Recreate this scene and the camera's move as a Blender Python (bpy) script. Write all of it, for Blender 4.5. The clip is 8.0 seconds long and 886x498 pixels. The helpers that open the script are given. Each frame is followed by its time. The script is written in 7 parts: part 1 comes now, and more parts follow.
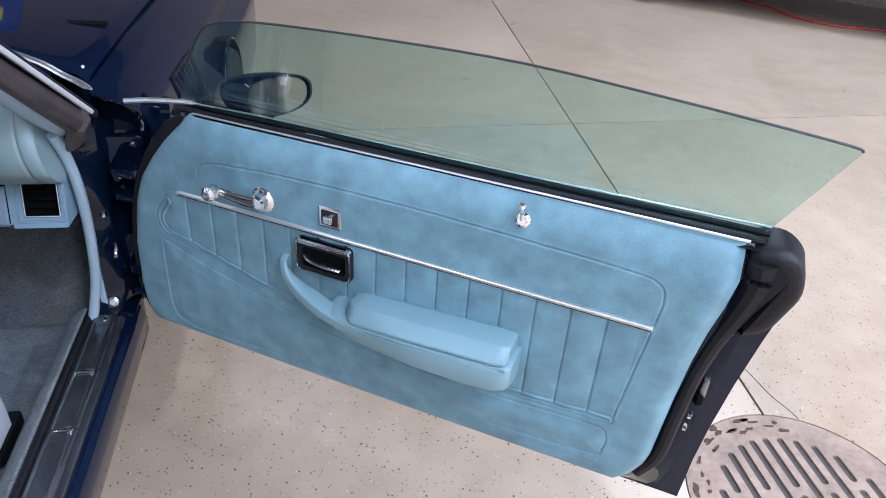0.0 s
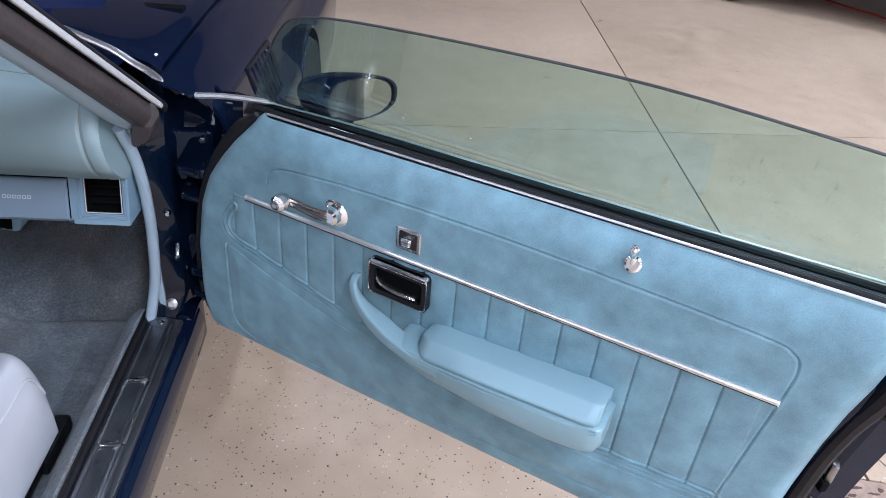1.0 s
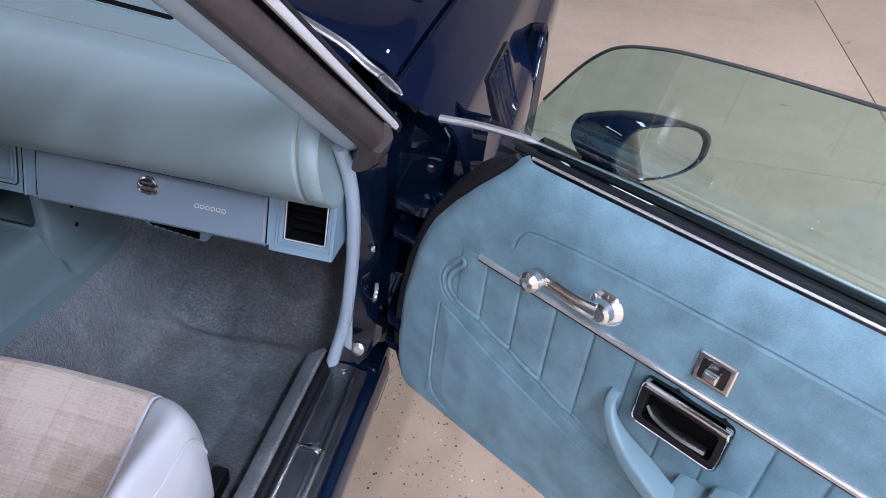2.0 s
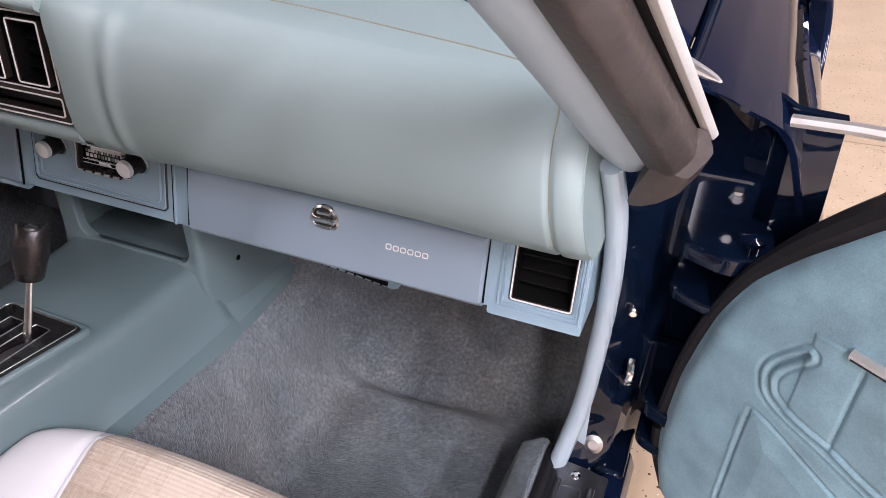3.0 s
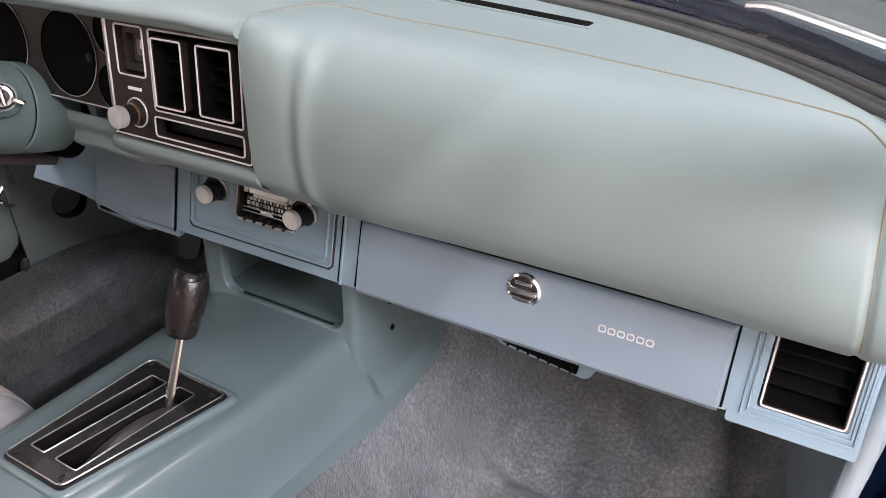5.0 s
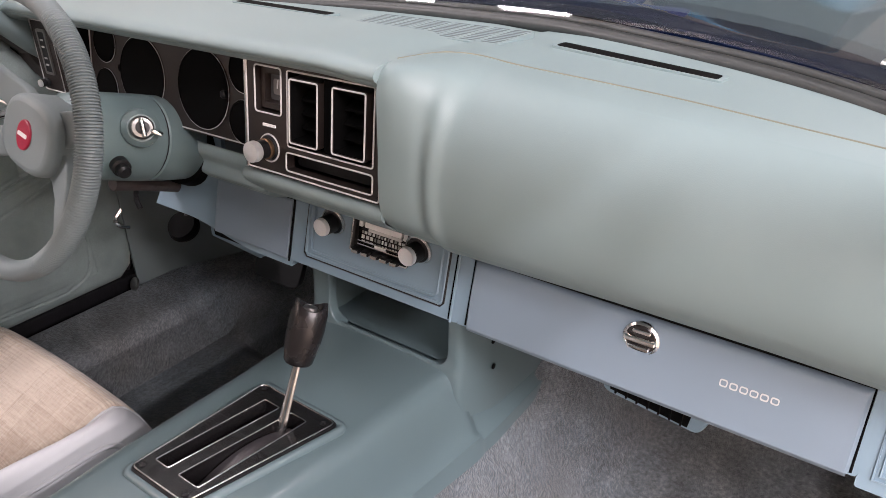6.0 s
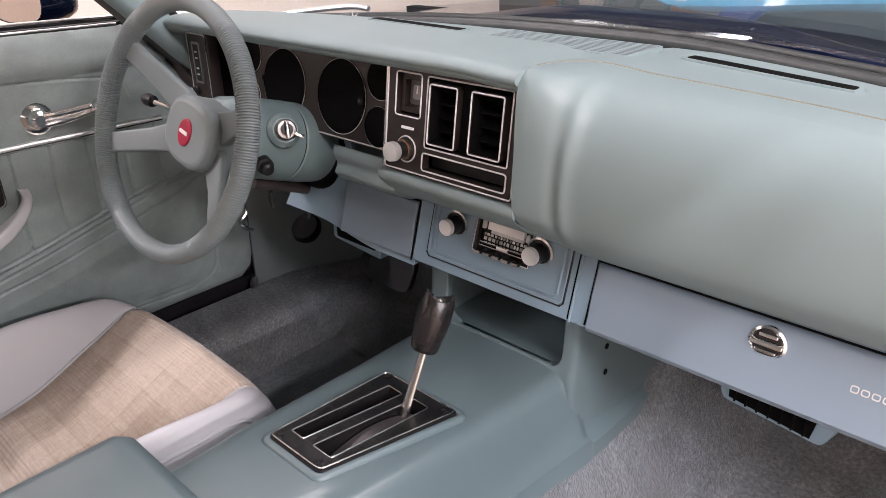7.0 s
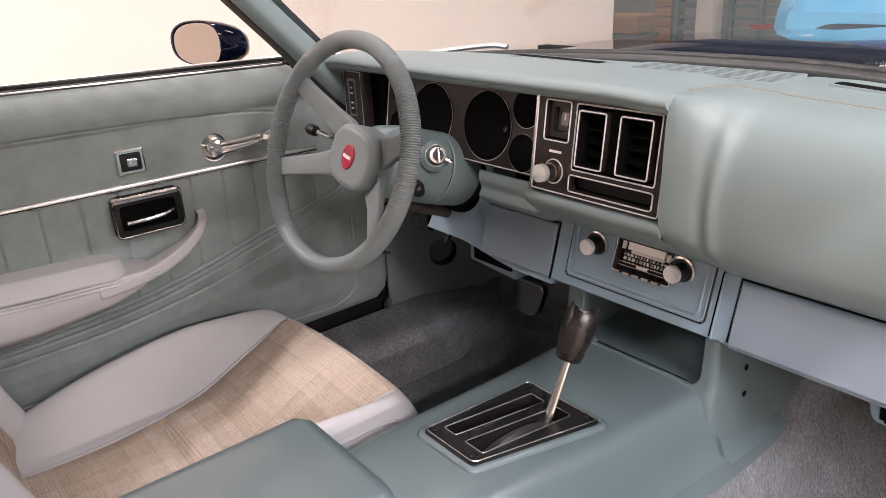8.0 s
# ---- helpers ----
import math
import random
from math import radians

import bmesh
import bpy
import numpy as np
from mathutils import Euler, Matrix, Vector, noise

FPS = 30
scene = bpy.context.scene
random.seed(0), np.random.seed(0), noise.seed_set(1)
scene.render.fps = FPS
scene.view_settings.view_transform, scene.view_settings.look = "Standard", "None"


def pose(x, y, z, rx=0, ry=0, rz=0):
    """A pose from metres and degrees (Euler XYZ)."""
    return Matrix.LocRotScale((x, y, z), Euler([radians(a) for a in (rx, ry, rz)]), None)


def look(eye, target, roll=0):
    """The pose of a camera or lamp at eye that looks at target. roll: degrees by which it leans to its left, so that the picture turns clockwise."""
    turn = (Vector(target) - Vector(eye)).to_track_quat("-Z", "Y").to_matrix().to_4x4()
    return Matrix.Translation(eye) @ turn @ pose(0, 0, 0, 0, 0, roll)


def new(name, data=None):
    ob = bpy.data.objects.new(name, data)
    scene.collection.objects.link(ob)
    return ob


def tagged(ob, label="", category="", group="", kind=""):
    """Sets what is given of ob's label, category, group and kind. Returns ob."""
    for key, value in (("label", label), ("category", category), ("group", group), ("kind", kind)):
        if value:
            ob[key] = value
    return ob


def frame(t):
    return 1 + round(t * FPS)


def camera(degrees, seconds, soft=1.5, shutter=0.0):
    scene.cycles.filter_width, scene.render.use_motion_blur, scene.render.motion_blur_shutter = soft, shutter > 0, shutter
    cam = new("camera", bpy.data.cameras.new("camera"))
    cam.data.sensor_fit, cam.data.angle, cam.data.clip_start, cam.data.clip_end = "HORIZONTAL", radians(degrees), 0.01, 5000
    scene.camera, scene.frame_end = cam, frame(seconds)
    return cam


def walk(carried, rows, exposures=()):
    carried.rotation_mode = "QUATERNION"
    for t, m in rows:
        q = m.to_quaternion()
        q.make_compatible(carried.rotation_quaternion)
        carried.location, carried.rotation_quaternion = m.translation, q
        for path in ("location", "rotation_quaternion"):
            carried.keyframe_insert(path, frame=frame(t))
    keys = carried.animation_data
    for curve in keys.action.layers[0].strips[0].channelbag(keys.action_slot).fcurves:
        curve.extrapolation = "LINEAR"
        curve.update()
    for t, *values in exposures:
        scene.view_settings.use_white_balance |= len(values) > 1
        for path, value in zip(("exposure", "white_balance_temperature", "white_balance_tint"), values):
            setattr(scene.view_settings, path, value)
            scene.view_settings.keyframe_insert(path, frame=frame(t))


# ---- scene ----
cam = camera(63.2, 8.0, soft=0.6)
PATH = [
    (0, (1.179, -1.381, 1.411), (1.503, 0.274, 0.336), 4.2),
    (0.5, (1.168, -1.34, 1.407), (1.45, 0.31, 0.312), 4.5),
    (1, (1.15, -1.217, 1.385), (1.314, 0.439, 0.276), 5.3),
    (1.5, (1.056, -1.043, 1.336), (1.013, 0.6, 0.198), 7.3),
    (2, (0.952, -0.87, 1.302), (0.731, 0.734, 0.129), 6.9),
    (2.2, (0.924, -0.806, 1.273), (0.584, 0.766, 0.084), 5.7),
    (3.3, (0.693, -0.528, 1.077), (0.03, 0.94, -0.108), -1.4),
    (3.5, (0.671, -0.518, 1.052), (0.006, 0.967, -0.11), -0.9),
    (4, (0.627, -0.507, 1.048), (-0.088, 0.991, -0.068), -0.6),
    (4.5, (0.6, -0.52, 1.051), (-0.191, 0.98, -0.01), -0.6),
    (5.8, (0.544, -0.574, 1.069), (-0.454, 0.88, 0.125), -0.5),
    (6, (0.536, -0.579, 1.07), (-0.502, 0.858, 0.145), -0.5),
    (6.5, (0.525, -0.609, 1.07), (-0.604, 0.783, 0.183), -0.6),
    (7, (0.528, -0.653, 1.054), (-0.706, 0.676, 0.209), -0.9),
    (7.5, (0.53, -0.698, 1.049), (-0.813, 0.56, 0.263), -1.7),
    (8, (0.54, -0.744, 1.049), (-0.918, 0.415, 0.321), -2.8),
]
walk(cam, [(t, look(eye, target, roll)) for t, eye, target, roll in PATH],
     [(0.0, -0.74, 4750, 9), (1.0, -0.70, 4950, 11), (2.2, -0.46, 5000, 18), (3.3, 0.24, 6040, 20), (4.0, 0.30, 6060, 19), (4.7, 0.31, 6060, 18), (5.8, 0.30, 6110, 18), (7.4, 0.33, 6110, 20), (8.0, 0.35, 6330, 20)])

# ---------------------------------------------------------------- light
world = bpy.data.worlds.new("garage_world")
scene.world = world
world.use_nodes = True
world.node_tree.nodes["Background"].inputs[0].default_value = (0.75, 0.85, 1.0, 1)
world.node_tree.nodes["Background"].inputs[1].default_value = 0.15

LAMP_POWER = 66.0
LAMP_COLOR = (1.0, 0.91, 0.86)
CEILING_Z = 4.3
# unseen strips; places and gains set by eye, several added only as fill
LAMP_SPOTS = [(-5.6, 5.6, 1.0), (-2.2, 0.8, 0.6), (0.9, 4.9, 0.5), (2.2, 1.2, 0.8), (2.4, -3.0, 3.2), (4.6, 3.4, 2.8), (4.8, -2.2, 5.3), (-2.75, -3.4, 3.2), (3.2, -5.6, 4.0), (0.6, -5.6, 2.4), (7.8, -1.8, 8.6)]
for lx, ly, gain in LAMP_SPOTS:
    lamp = bpy.data.lights.new("unseen_strip_light", "AREA")
    lamp.shape, lamp.size, lamp.size_y = "RECTANGLE", 0.22, 2.3
    lamp.energy, lamp.color = LAMP_POWER * gain, LAMP_COLOR
    new("unseen_strip_light", lamp).matrix_world = look((lx, ly, CEILING_Z - 0.17), (lx, ly, 0))


# ---------------------------------------------------------------- materials
def nodes_of(name):
    m = bpy.data.materials.new(name)
    m.use_nodes = True
    t = m.node_tree
    return m, t, t.nodes["Principled BSDF"]


def add(t, kind, **values):
    n = t.nodes.new(kind)
    for k, v in values.items():
        if k in n.inputs:
            n.inputs[k].default_value = v
    return n


def coords(t, scale=(1, 1, 1)):
    c = t.nodes.new("ShaderNodeTexCoord")
    m = t.nodes.new("ShaderNodeMapping")
    m.inputs["Scale"].default_value = scale
    t.links.new(c.outputs["Object"], m.inputs["Vector"])
    return m.outputs["Vector"]


def ramp(t, fac, stops):
    r = t.nodes.new("ShaderNodeValToRGB")
    while len(r.color_ramp.elements) < len(stops):
        r.color_ramp.elements.new(0.5)
    for e, (p, c) in zip(r.color_ramp.elements, stops):
        e.position, e.color = p, (*c, 1)
    t.links.new(fac, r.inputs["Fac"])
    return r.outputs["Color"]


def math_node(t, op, a, b=0.0):
    n = t.nodes.new("ShaderNodeMath")
    n.operation = op
    for i, v in enumerate((a, b)):
        if isinstance(v, (int, float)):
            n.inputs[i].default_value = v
        else:
            t.links.new(v, n.inputs[i])
    return n.outputs[0]


def shade(c, k):
    return tuple(min(1, v * k) for v in c)


def surface(name, color, rough=0.5, metal=0.0, blotch=6.0, vary=0.12, grain=300.0, bump=0.2, depth=0.001, coat=0.0, stretch=(1, 1, 1), rough_vary=0.08, sheen=0.0):
    """A plain material with uneven colour at a large and a small scale, uneven gloss and a fine relief."""
    m, t, b = nodes_of(name)
    v = coords(t, stretch)
    big = add(t, "ShaderNodeTexNoise", Scale=blotch, Detail=4.0)
    fine = add(t, "ShaderNodeTexNoise", Scale=grain, Detail=3.0)
    t.links.new(v, big.inputs["Vector"])
    t.links.new(v, fine.inputs["Vector"])
    both = math_node(t, "ADD", math_node(t, "MULTIPLY", big.outputs["Fac"], 0.65), math_node(t, "MULTIPLY", fine.outputs["Fac"], 0.35))
    col = ramp(t, both, [(0.3, shade(color, 1 - vary)), (0.7, shade(color, 1 + vary))])
    t.links.new(col, b.inputs["Base Color"])
    t.links.new(math_node(t, "ADD", math_node(t, "MULTIPLY", big.outputs["Fac"], 2 * rough_vary), rough - rough_vary), b.inputs["Roughness"])
    b.inputs["Metallic"].default_value = metal
    b.inputs["Coat Weight"].default_value = coat
    b.inputs["Coat Roughness"].default_value = 0.04
    b.inputs["Sheen Weight"].default_value = sheen
    if bump:
        r = add(t, "ShaderNodeBump", Strength=bump, Distance=depth)
        t.links.new(fine.outputs["Fac"], r.inputs["Height"])
        t.links.new(r.outputs["Normal"], b.inputs["Normal"])
    return m


def grained(name, color, rough=0.45, scale=900.0, bump=0.25, vary=0.07, sheen=0.0):
    """Moulded vinyl: leather cells in the relief, broad soft variation in the colour."""
    m, t, b = nodes_of(name)
    v = coords(t)
    cells = add(t, "ShaderNodeTexVoronoi", Scale=scale)
    cells.feature = "DISTANCE_TO_EDGE"
    big = add(t, "ShaderNodeTexNoise", Scale=4.0, Detail=5.0)
    for n in (cells, big):
        t.links.new(v, n.inputs["Vector"])
    t.links.new(ramp(t, big.outputs["Fac"], [(0.3, shade(color, 1 - vary)), (0.7, shade(color, 1 + vary))]), b.inputs["Base Color"])
    t.links.new(math_node(t, "ADD", math_node(t, "MULTIPLY", big.outputs["Fac"], 0.12), rough - 0.06), b.inputs["Roughness"])
    r = add(t, "ShaderNodeBump", Strength=bump, Distance=0.0006)
    t.links.new(cells.outputs["Distance"], r.inputs["Height"])
    t.links.new(r.outputs["Normal"], b.inputs["Normal"])
    b.inputs["Sheen Weight"].default_value = sheen
    return m


def pane_material(name, tint, gloss_rough=0.01, ior=1.45):
    m = bpy.data.materials.new(name)
    m.use_nodes = True
    t = m.node_tree
    t.nodes.clear()
    out = t.nodes.new("ShaderNodeOutputMaterial")
    clear = add(t, "ShaderNodeBsdfTransparent", Color=(*tint, 1))
    shine = add(t, "ShaderNodeBsdfGlossy", Roughness=gloss_rough)
    w = add(t, "ShaderNodeLayerWeight", Blend=0.5)
    f = math_node(t, "ADD", math_node(t, "MULTIPLY", math_node(t, "POWER", w.outputs["Facing"], 5.0), 0.9), 0.085)
    mix = t.nodes.new("ShaderNodeMixShader")
    t.links.new(f, mix.inputs[0])
    t.links.new(clear.outputs[0], mix.inputs[1])
    t.links.new(shine.outputs[0], mix.inputs[2])
    t.links.new(mix.outputs[0], out.inputs["Surface"])
    return m


def glow(name, color, strength):
    m, t, b = nodes_of(name)
    b.inputs["Base Color"].default_value = (0.9, 0.9, 0.9, 1)
    b.inputs["Emission Color"].default_value = (*color, 1)
    b.inputs["Emission Strength"].default_value = strength
    return m


def floor_material():
    """Beige epoxy with black, white and brown flakes and a soft cloudy tone."""
    m, t, b = nodes_of("flake_epoxy_floor")
    v = coords(t)
    cloud = add(t, "ShaderNodeTexNoise", Scale=0.9, Detail=6.0)
    mid = add(t, "ShaderNodeTexNoise", Scale=9.0, Detail=5.0)
    flake = add(t, "ShaderNodeTexVoronoi", Scale=135.0)
    warp = add(t, "ShaderNodeTexNoise", Scale=210.0)
    for n in (cloud, mid, flake, warp):
        t.links.new(v, n.inputs["Vector"])
    tone = math_node(t, "ADD", math_node(t, "MULTIPLY", cloud.outputs["Fac"], 0.6), math_node(t, "MULTIPLY", mid.outputs["Fac"], 0.4))
    base = ramp(t, tone, [(0.34, (0.405, 0.308, 0.204)), (0.50, (0.490, 0.380, 0.262)), (0.68, (0.565, 0.446, 0.316))])
    near = math_node(t, "ADD", flake.outputs["Distance"], math_node(t, "MULTIPLY", warp.outputs["Fac"], 0.12))
    split = t.nodes.new("ShaderNodeSeparateColor")
    dice = t.nodes.new("ShaderNodeTexWhiteNoise")
    t.links.new(flake.outputs["Position"], dice.inputs["Vector"])
    t.links.new(dice.outputs["Color"], split.inputs[0])
    chosen = math_node(t, "LESS_THAN", split.outputs[0], 0.42)
    size = math_node(t, "ADD", math_node(t, "MULTIPLY", math_node(t, "POWER", split.outputs[1], 2.0), 0.24), 0.17)
    spot = math_node(t, "MULTIPLY", chosen, math_node(t, "LESS_THAN", near, size))
    kind = ramp(t, split.outputs[2], [(0.0, (0.012, 0.012, 0.013)), (0.62, (0.03, 0.026, 0.022)), (0.70, (0.13, 0.09, 0.06)), (0.80, (0.62, 0.58, 0.50)), (1.0, (0.68, 0.64, 0.58))])
    mix = t.nodes.new("ShaderNodeMix")
    mix.data_type = "RGBA"
    t.links.new(spot, mix.inputs["Factor"])
    t.links.new(base, mix.inputs["A"])
    t.links.new(kind, mix.inputs["B"])
    t.links.new(mix.outputs["Result"], b.inputs["Base Color"])
    t.links.new(math_node(t, "ADD", math_node(t, "MULTIPLY", mid.outputs["Fac"], 0.2), 0.22), b.inputs["Roughness"])
    r = add(t, "ShaderNodeBump", Strength=0.12, Distance=0.003)
    t.links.new(mid.outputs["Fac"], r.inputs["Height"])
    t.links.new(r.outputs["Normal"], b.inputs["Normal"])
    return m


def carpet_material():
    m, t, b = nodes_of("cut_pile_carpet")
    v = coords(t)
    tuft = add(t, "ShaderNodeTexVoronoi", Scale=520.0)
    fuzz = add(t, "ShaderNodeTexNoise", Scale=190.0, Detail=7.0)
    swirl = add(t, "ShaderNodeTexNoise", Scale=7.0, Detail=5.0)
    swirl.inputs["Distortion"].default_value = 1.5
    for n in (tuft, fuzz, swirl):
        t.links.new(v, n.inputs["Vector"])
    tone = math_node(t, "ADD", math_node(t, "MULTIPLY", fuzz.outputs["Fac"], 0.55), math_node(t, "MULTIPLY", swirl.outputs["Fac"], 0.45))
    hue = add(t, "ShaderNodeTexNoise", Scale=3.6, Detail=4.0)
    t.links.new(v, hue.inputs["Vector"])
    tint = t.nodes.new("ShaderNodeMix")
    tint.data_type, tint.blend_type = "RGBA", "MULTIPLY"
    tint.inputs["Factor"].default_value = 1.0
    t.links.new(ramp(t, hue.outputs["Fac"], [(0.40, (0.84, 0.96, 1.02)), (0.66, (1.0, 0.92, 0.80))]), tint.inputs["B"])
    t.links.new(tint.outputs["Result"], b.inputs["Base Color"])
    t.links.new(ramp(t, tone, [(0.30, (0.040, 0.046, 0.052)), (0.44, (0.096, 0.108, 0.118)), (0.54, (0.150, 0.167, 0.182)), (0.70, (0.30, 0.317, 0.33))]), tint.inputs["A"])
    b.inputs["Roughness"].default_value = 0.95
    b.inputs["Sheen Weight"].default_value = 0.3
    high = math_node(t, "ADD", tuft.outputs["Distance"], math_node(t, "MULTIPLY", fuzz.outputs["Fac"], 1.2))
    r = add(t, "ShaderNodeBump", Strength=0.9, Distance=0.004)
    t.links.new(high, r.inputs["Height"])
    t.links.new(r.outputs["Normal"], b.inputs["Normal"])
    return m


def plaid_material():
    """Woven plaid: broad bands both ways, thin dark lines, ribbed weave."""
    m, t, b = nodes_of("plaid_cloth")
    c = t.nodes.new("ShaderNodeTexCoord")
    s = t.nodes.new("ShaderNodeSeparateXYZ")
    t.links.new(c.outputs["Object"], s.inputs[0])
    bands = []
    for axis, pitch in ((0, 0.105), (1, 0.118)):
        w = math_node(t, "PINGPONG", s.outputs[axis], pitch)
        k = math_node(t, "DIVIDE", w, pitch)
        r = t.nodes.new("ShaderNodeValToRGB")
        r.color_ramp.interpolation = "CONSTANT"
        e = r.color_ramp.elements
        e[0].position, e[0].color = 0.0, (0.88, 0.88, 0.88, 1)
        e[1].position, e[1].color = 0.30, (0.66, 0.66, 0.66, 1)
        for p, g in ((0.33, 0.74), (0.60, 0.54), (0.625, 0.58), (0.94, 0.54), (0.955, 0.66)):
            n = e.new(p)
            n.color = (g, g, g, 1)
        t.links.new(k, r.inputs["Fac"])
        bands.append(r.outputs["Color"])
    both = math_node(t, "ADD", math_node(t, "MULTIPLY", bands[0], 0.5), math_node(t, "MULTIPLY", bands[1], 0.5))
    fuzz = add(t, "ShaderNodeTexNoise", Scale=220.0, Detail=4.0)
    t.links.new(c.outputs["Object"], fuzz.inputs["Vector"])
    yarn = []
    for stretch in ((30, 900, 30), (900, 40, 30)):
        n = add(t, "ShaderNodeTexNoise", Scale=1.0, Detail=3.0)
        t.links.new(coords(t, stretch), n.inputs["Vector"])
        yarn.append(n.outputs["Fac"])
    weave = math_node(t, "SUBTRACT", math_node(t, "ADD", yarn[0], yarn[1]), 1.0)
    tone = math_node(t, "ADD", both, math_node(t, "MULTIPLY", math_node(t, "SUBTRACT", fuzz.outputs["Fac"], 0.5), 0.3))
    tone = math_node(t, "ADD", tone, math_node(t, "MULTIPLY", weave, 0.38))
    wear = add(t, "ShaderNodeTexNoise", Scale=5.0, Detail=4.0)
    t.links.new(c.outputs["Object"], wear.inputs["Vector"])
    tone = math_node(t, "ADD", tone, math_node(t, "MULTIPLY", math_node(t, "SUBTRACT", wear.outputs["Fac"], 0.5), 0.7))
    t.links.new(ramp(t, tone, [(0.34, (0.160, 0.116, 0.084)), (0.62, (0.310, 0.243, 0.184)), (0.95, (0.482, 0.408, 0.334))]), b.inputs["Base Color"])
    b.inputs["Roughness"].default_value = 0.92
    b.inputs["Sheen Weight"].default_value = 0.25
    rib = math_node(t, "SINE", math_node(t, "MULTIPLY", s.outputs[1], 1350.0))
    h = math_node(t, "ADD", math_node(t, "MULTIPLY", rib, 0.55), math_node(t, "MULTIPLY", fuzz.outputs["Fac"], 1.2))
    r = add(t, "ShaderNodeBump", Strength=0.5, Distance=0.0015)
    t.links.new(h, r.inputs["Height"])
    t.links.new(r.outputs["Normal"], b.inputs["Normal"])
    return m


TEAL = (0.195, 0.257, 0.261)
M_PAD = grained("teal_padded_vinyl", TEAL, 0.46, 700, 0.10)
M_SEAM = surface("yellowed_seam_thread", (0.17, 0.166, 0.118), 0.7, bump=0.0)
M_LOWER = grained("blue_moulded_plastic", (0.188, 0.272, 0.332), 0.40, 900, 0.18)
M_GLOVE = grained("slate_blue_plastic", (0.180, 0.234, 0.284), 0.40, 900, 0.15)
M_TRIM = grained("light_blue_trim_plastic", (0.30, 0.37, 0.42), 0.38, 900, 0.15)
M_CONSOLE = grained("teal_console_plastic", (0.118, 0.168, 0.181), 0.38, 1000, 0.15)
M_COLUMN = grained("teal_column_plastic", (0.150, 0.208, 0.212), 0.36, 1000, 0.15)
M_SUEDE = surface("blue_door_vinyl", (0.158, 0.272, 0.322), 0.55, blotch=22, vary=0.32, grain=500, bump=0.25, depth=0.0006, sheen=0.15)
# greyer trim and paler armrest vinyl, used on the closed door only
M_GREYDOOR = surface("grey_green_door_vinyl", (0.235, 0.285, 0.275), 0.55, blotch=24, vary=0.2, grain=500, bump=0.25, depth=0.0006, sheen=0.15)
M_PALEARM = grained("pale_armrest_vinyl", (0.47, 0.475, 0.48), 0.45, 800, 0.2)
M_ARM = grained("blue_armrest_vinyl", (0.225, 0.338, 0.375), 0.45, 800, 0.2)
M_SEATV = grained("pale_seat_vinyl", (0.45, 0.455, 0.468), 0.50, 700, 0.25)
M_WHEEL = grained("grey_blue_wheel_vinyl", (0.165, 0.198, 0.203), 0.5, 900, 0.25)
M_PAINT = surface("dark_blue_car_paint", (0.0034, 0.0074, 0.0230), 0.16, 0.0, blotch=2, vary=0.1, grain=900, bump=0.0, coat=1.0, rough_vary=0.03)
M_JAMB = surface("dark_blue_jamb_paint", (0.0024, 0.0055, 0.015), 0.16, 0.0, blotch=14, vary=0.35, grain=40, bump=0.5, depth=0.004, coat=0.75)
M_SEAL = surface("brown_black_rubber_seal", (0.045, 0.036, 0.034), 0.5, blotch=18, vary=0.35, grain=120, bump=0.4, depth=0.002)
M_RUBBER = surface("black_rubber", (0.009, 0.0085, 0.010), 0.5, blotch=18, vary=0.3, grain=120, bump=0.4, depth=0.002)
M_BLACK = surface("satin_black_plastic", (0.009, 0.009, 0.010), 0.38, blotch=20, vary=0.2, grain=400, bump=0.15)
# near-black that stands for shade in gaps and openings, and for black parts
M_DARK = surface("void_shade_and_black_plastic", (0.004, 0.004, 0.004), 0.7, bump=0.0)
M_CHROME = surface("chrome", (0.84, 0.84, 0.84), 0.13, 1.0, blotch=30, vary=0.05, grain=500, bump=0.02, rough_vary=0.04)
M_BRIGHT = surface("polished_trim_metal", (0.90, 0.90, 0.89), 0.36, 1.0, blotch=40, vary=0.04, grain=500, bump=0.0, rough_vary=0.05)
M_SATIN = surface("brushed_aluminium", (0.66, 0.655, 0.64), 0.25, 1.0, blotch=30, vary=0.03, grain=500, bump=0.0, rough_vary=0.03)
M_TURNED = surface("turned_aluminium_cap", (0.95, 0.95, 0.94), 0.30, 0.75, blotch=40, vary=0.06, grain=500, bump=0.0, rough_vary=0.05)
spun = M_TURNED.node_tree
round_way = spun.nodes.new("ShaderNodeTangent")
round_way.direction_type, round_way.axis = "RADIAL", "Y"
spun.links.new(round_way.outputs[0], spun.nodes["Principled BSDF"].inputs["Tangent"])
spun.nodes["Principled BSDF"].inputs["Anisotropic"].default_value = 0.85
M_NICKEL = surface("dull_nickel_line", (0.30, 0.29, 0.28), 0.35, 1.0, bump=0.0)
M_LINE = surface("silver_painted_line", (0.60, 0.60, 0.59), 0.42, 0.25, bump=0.0)
M_SILL = surface("worn_aluminium_sill", (0.17, 0.175, 0.19), 0.30, 0.9, blotch=14, vary=0.3, grain=300, bump=0.2, depth=0.0008, stretch=(3, 1, 3))
M_BEZEL = surface("dark_brushed_bezel", (0.022, 0.0165, 0.0145), 0.40, 0.2, blotch=10, vary=0.2, grain=420, bump=0.2, depth=0.0004, stretch=(1, 1, 14))
M_SHIFT = surface("grained_black_shift_plate", (0.011, 0.010, 0.0105), 0.22, 0.2, blotch=15, vary=0.3, grain=520, bump=0.6, depth=0.0010, coat=0.4)
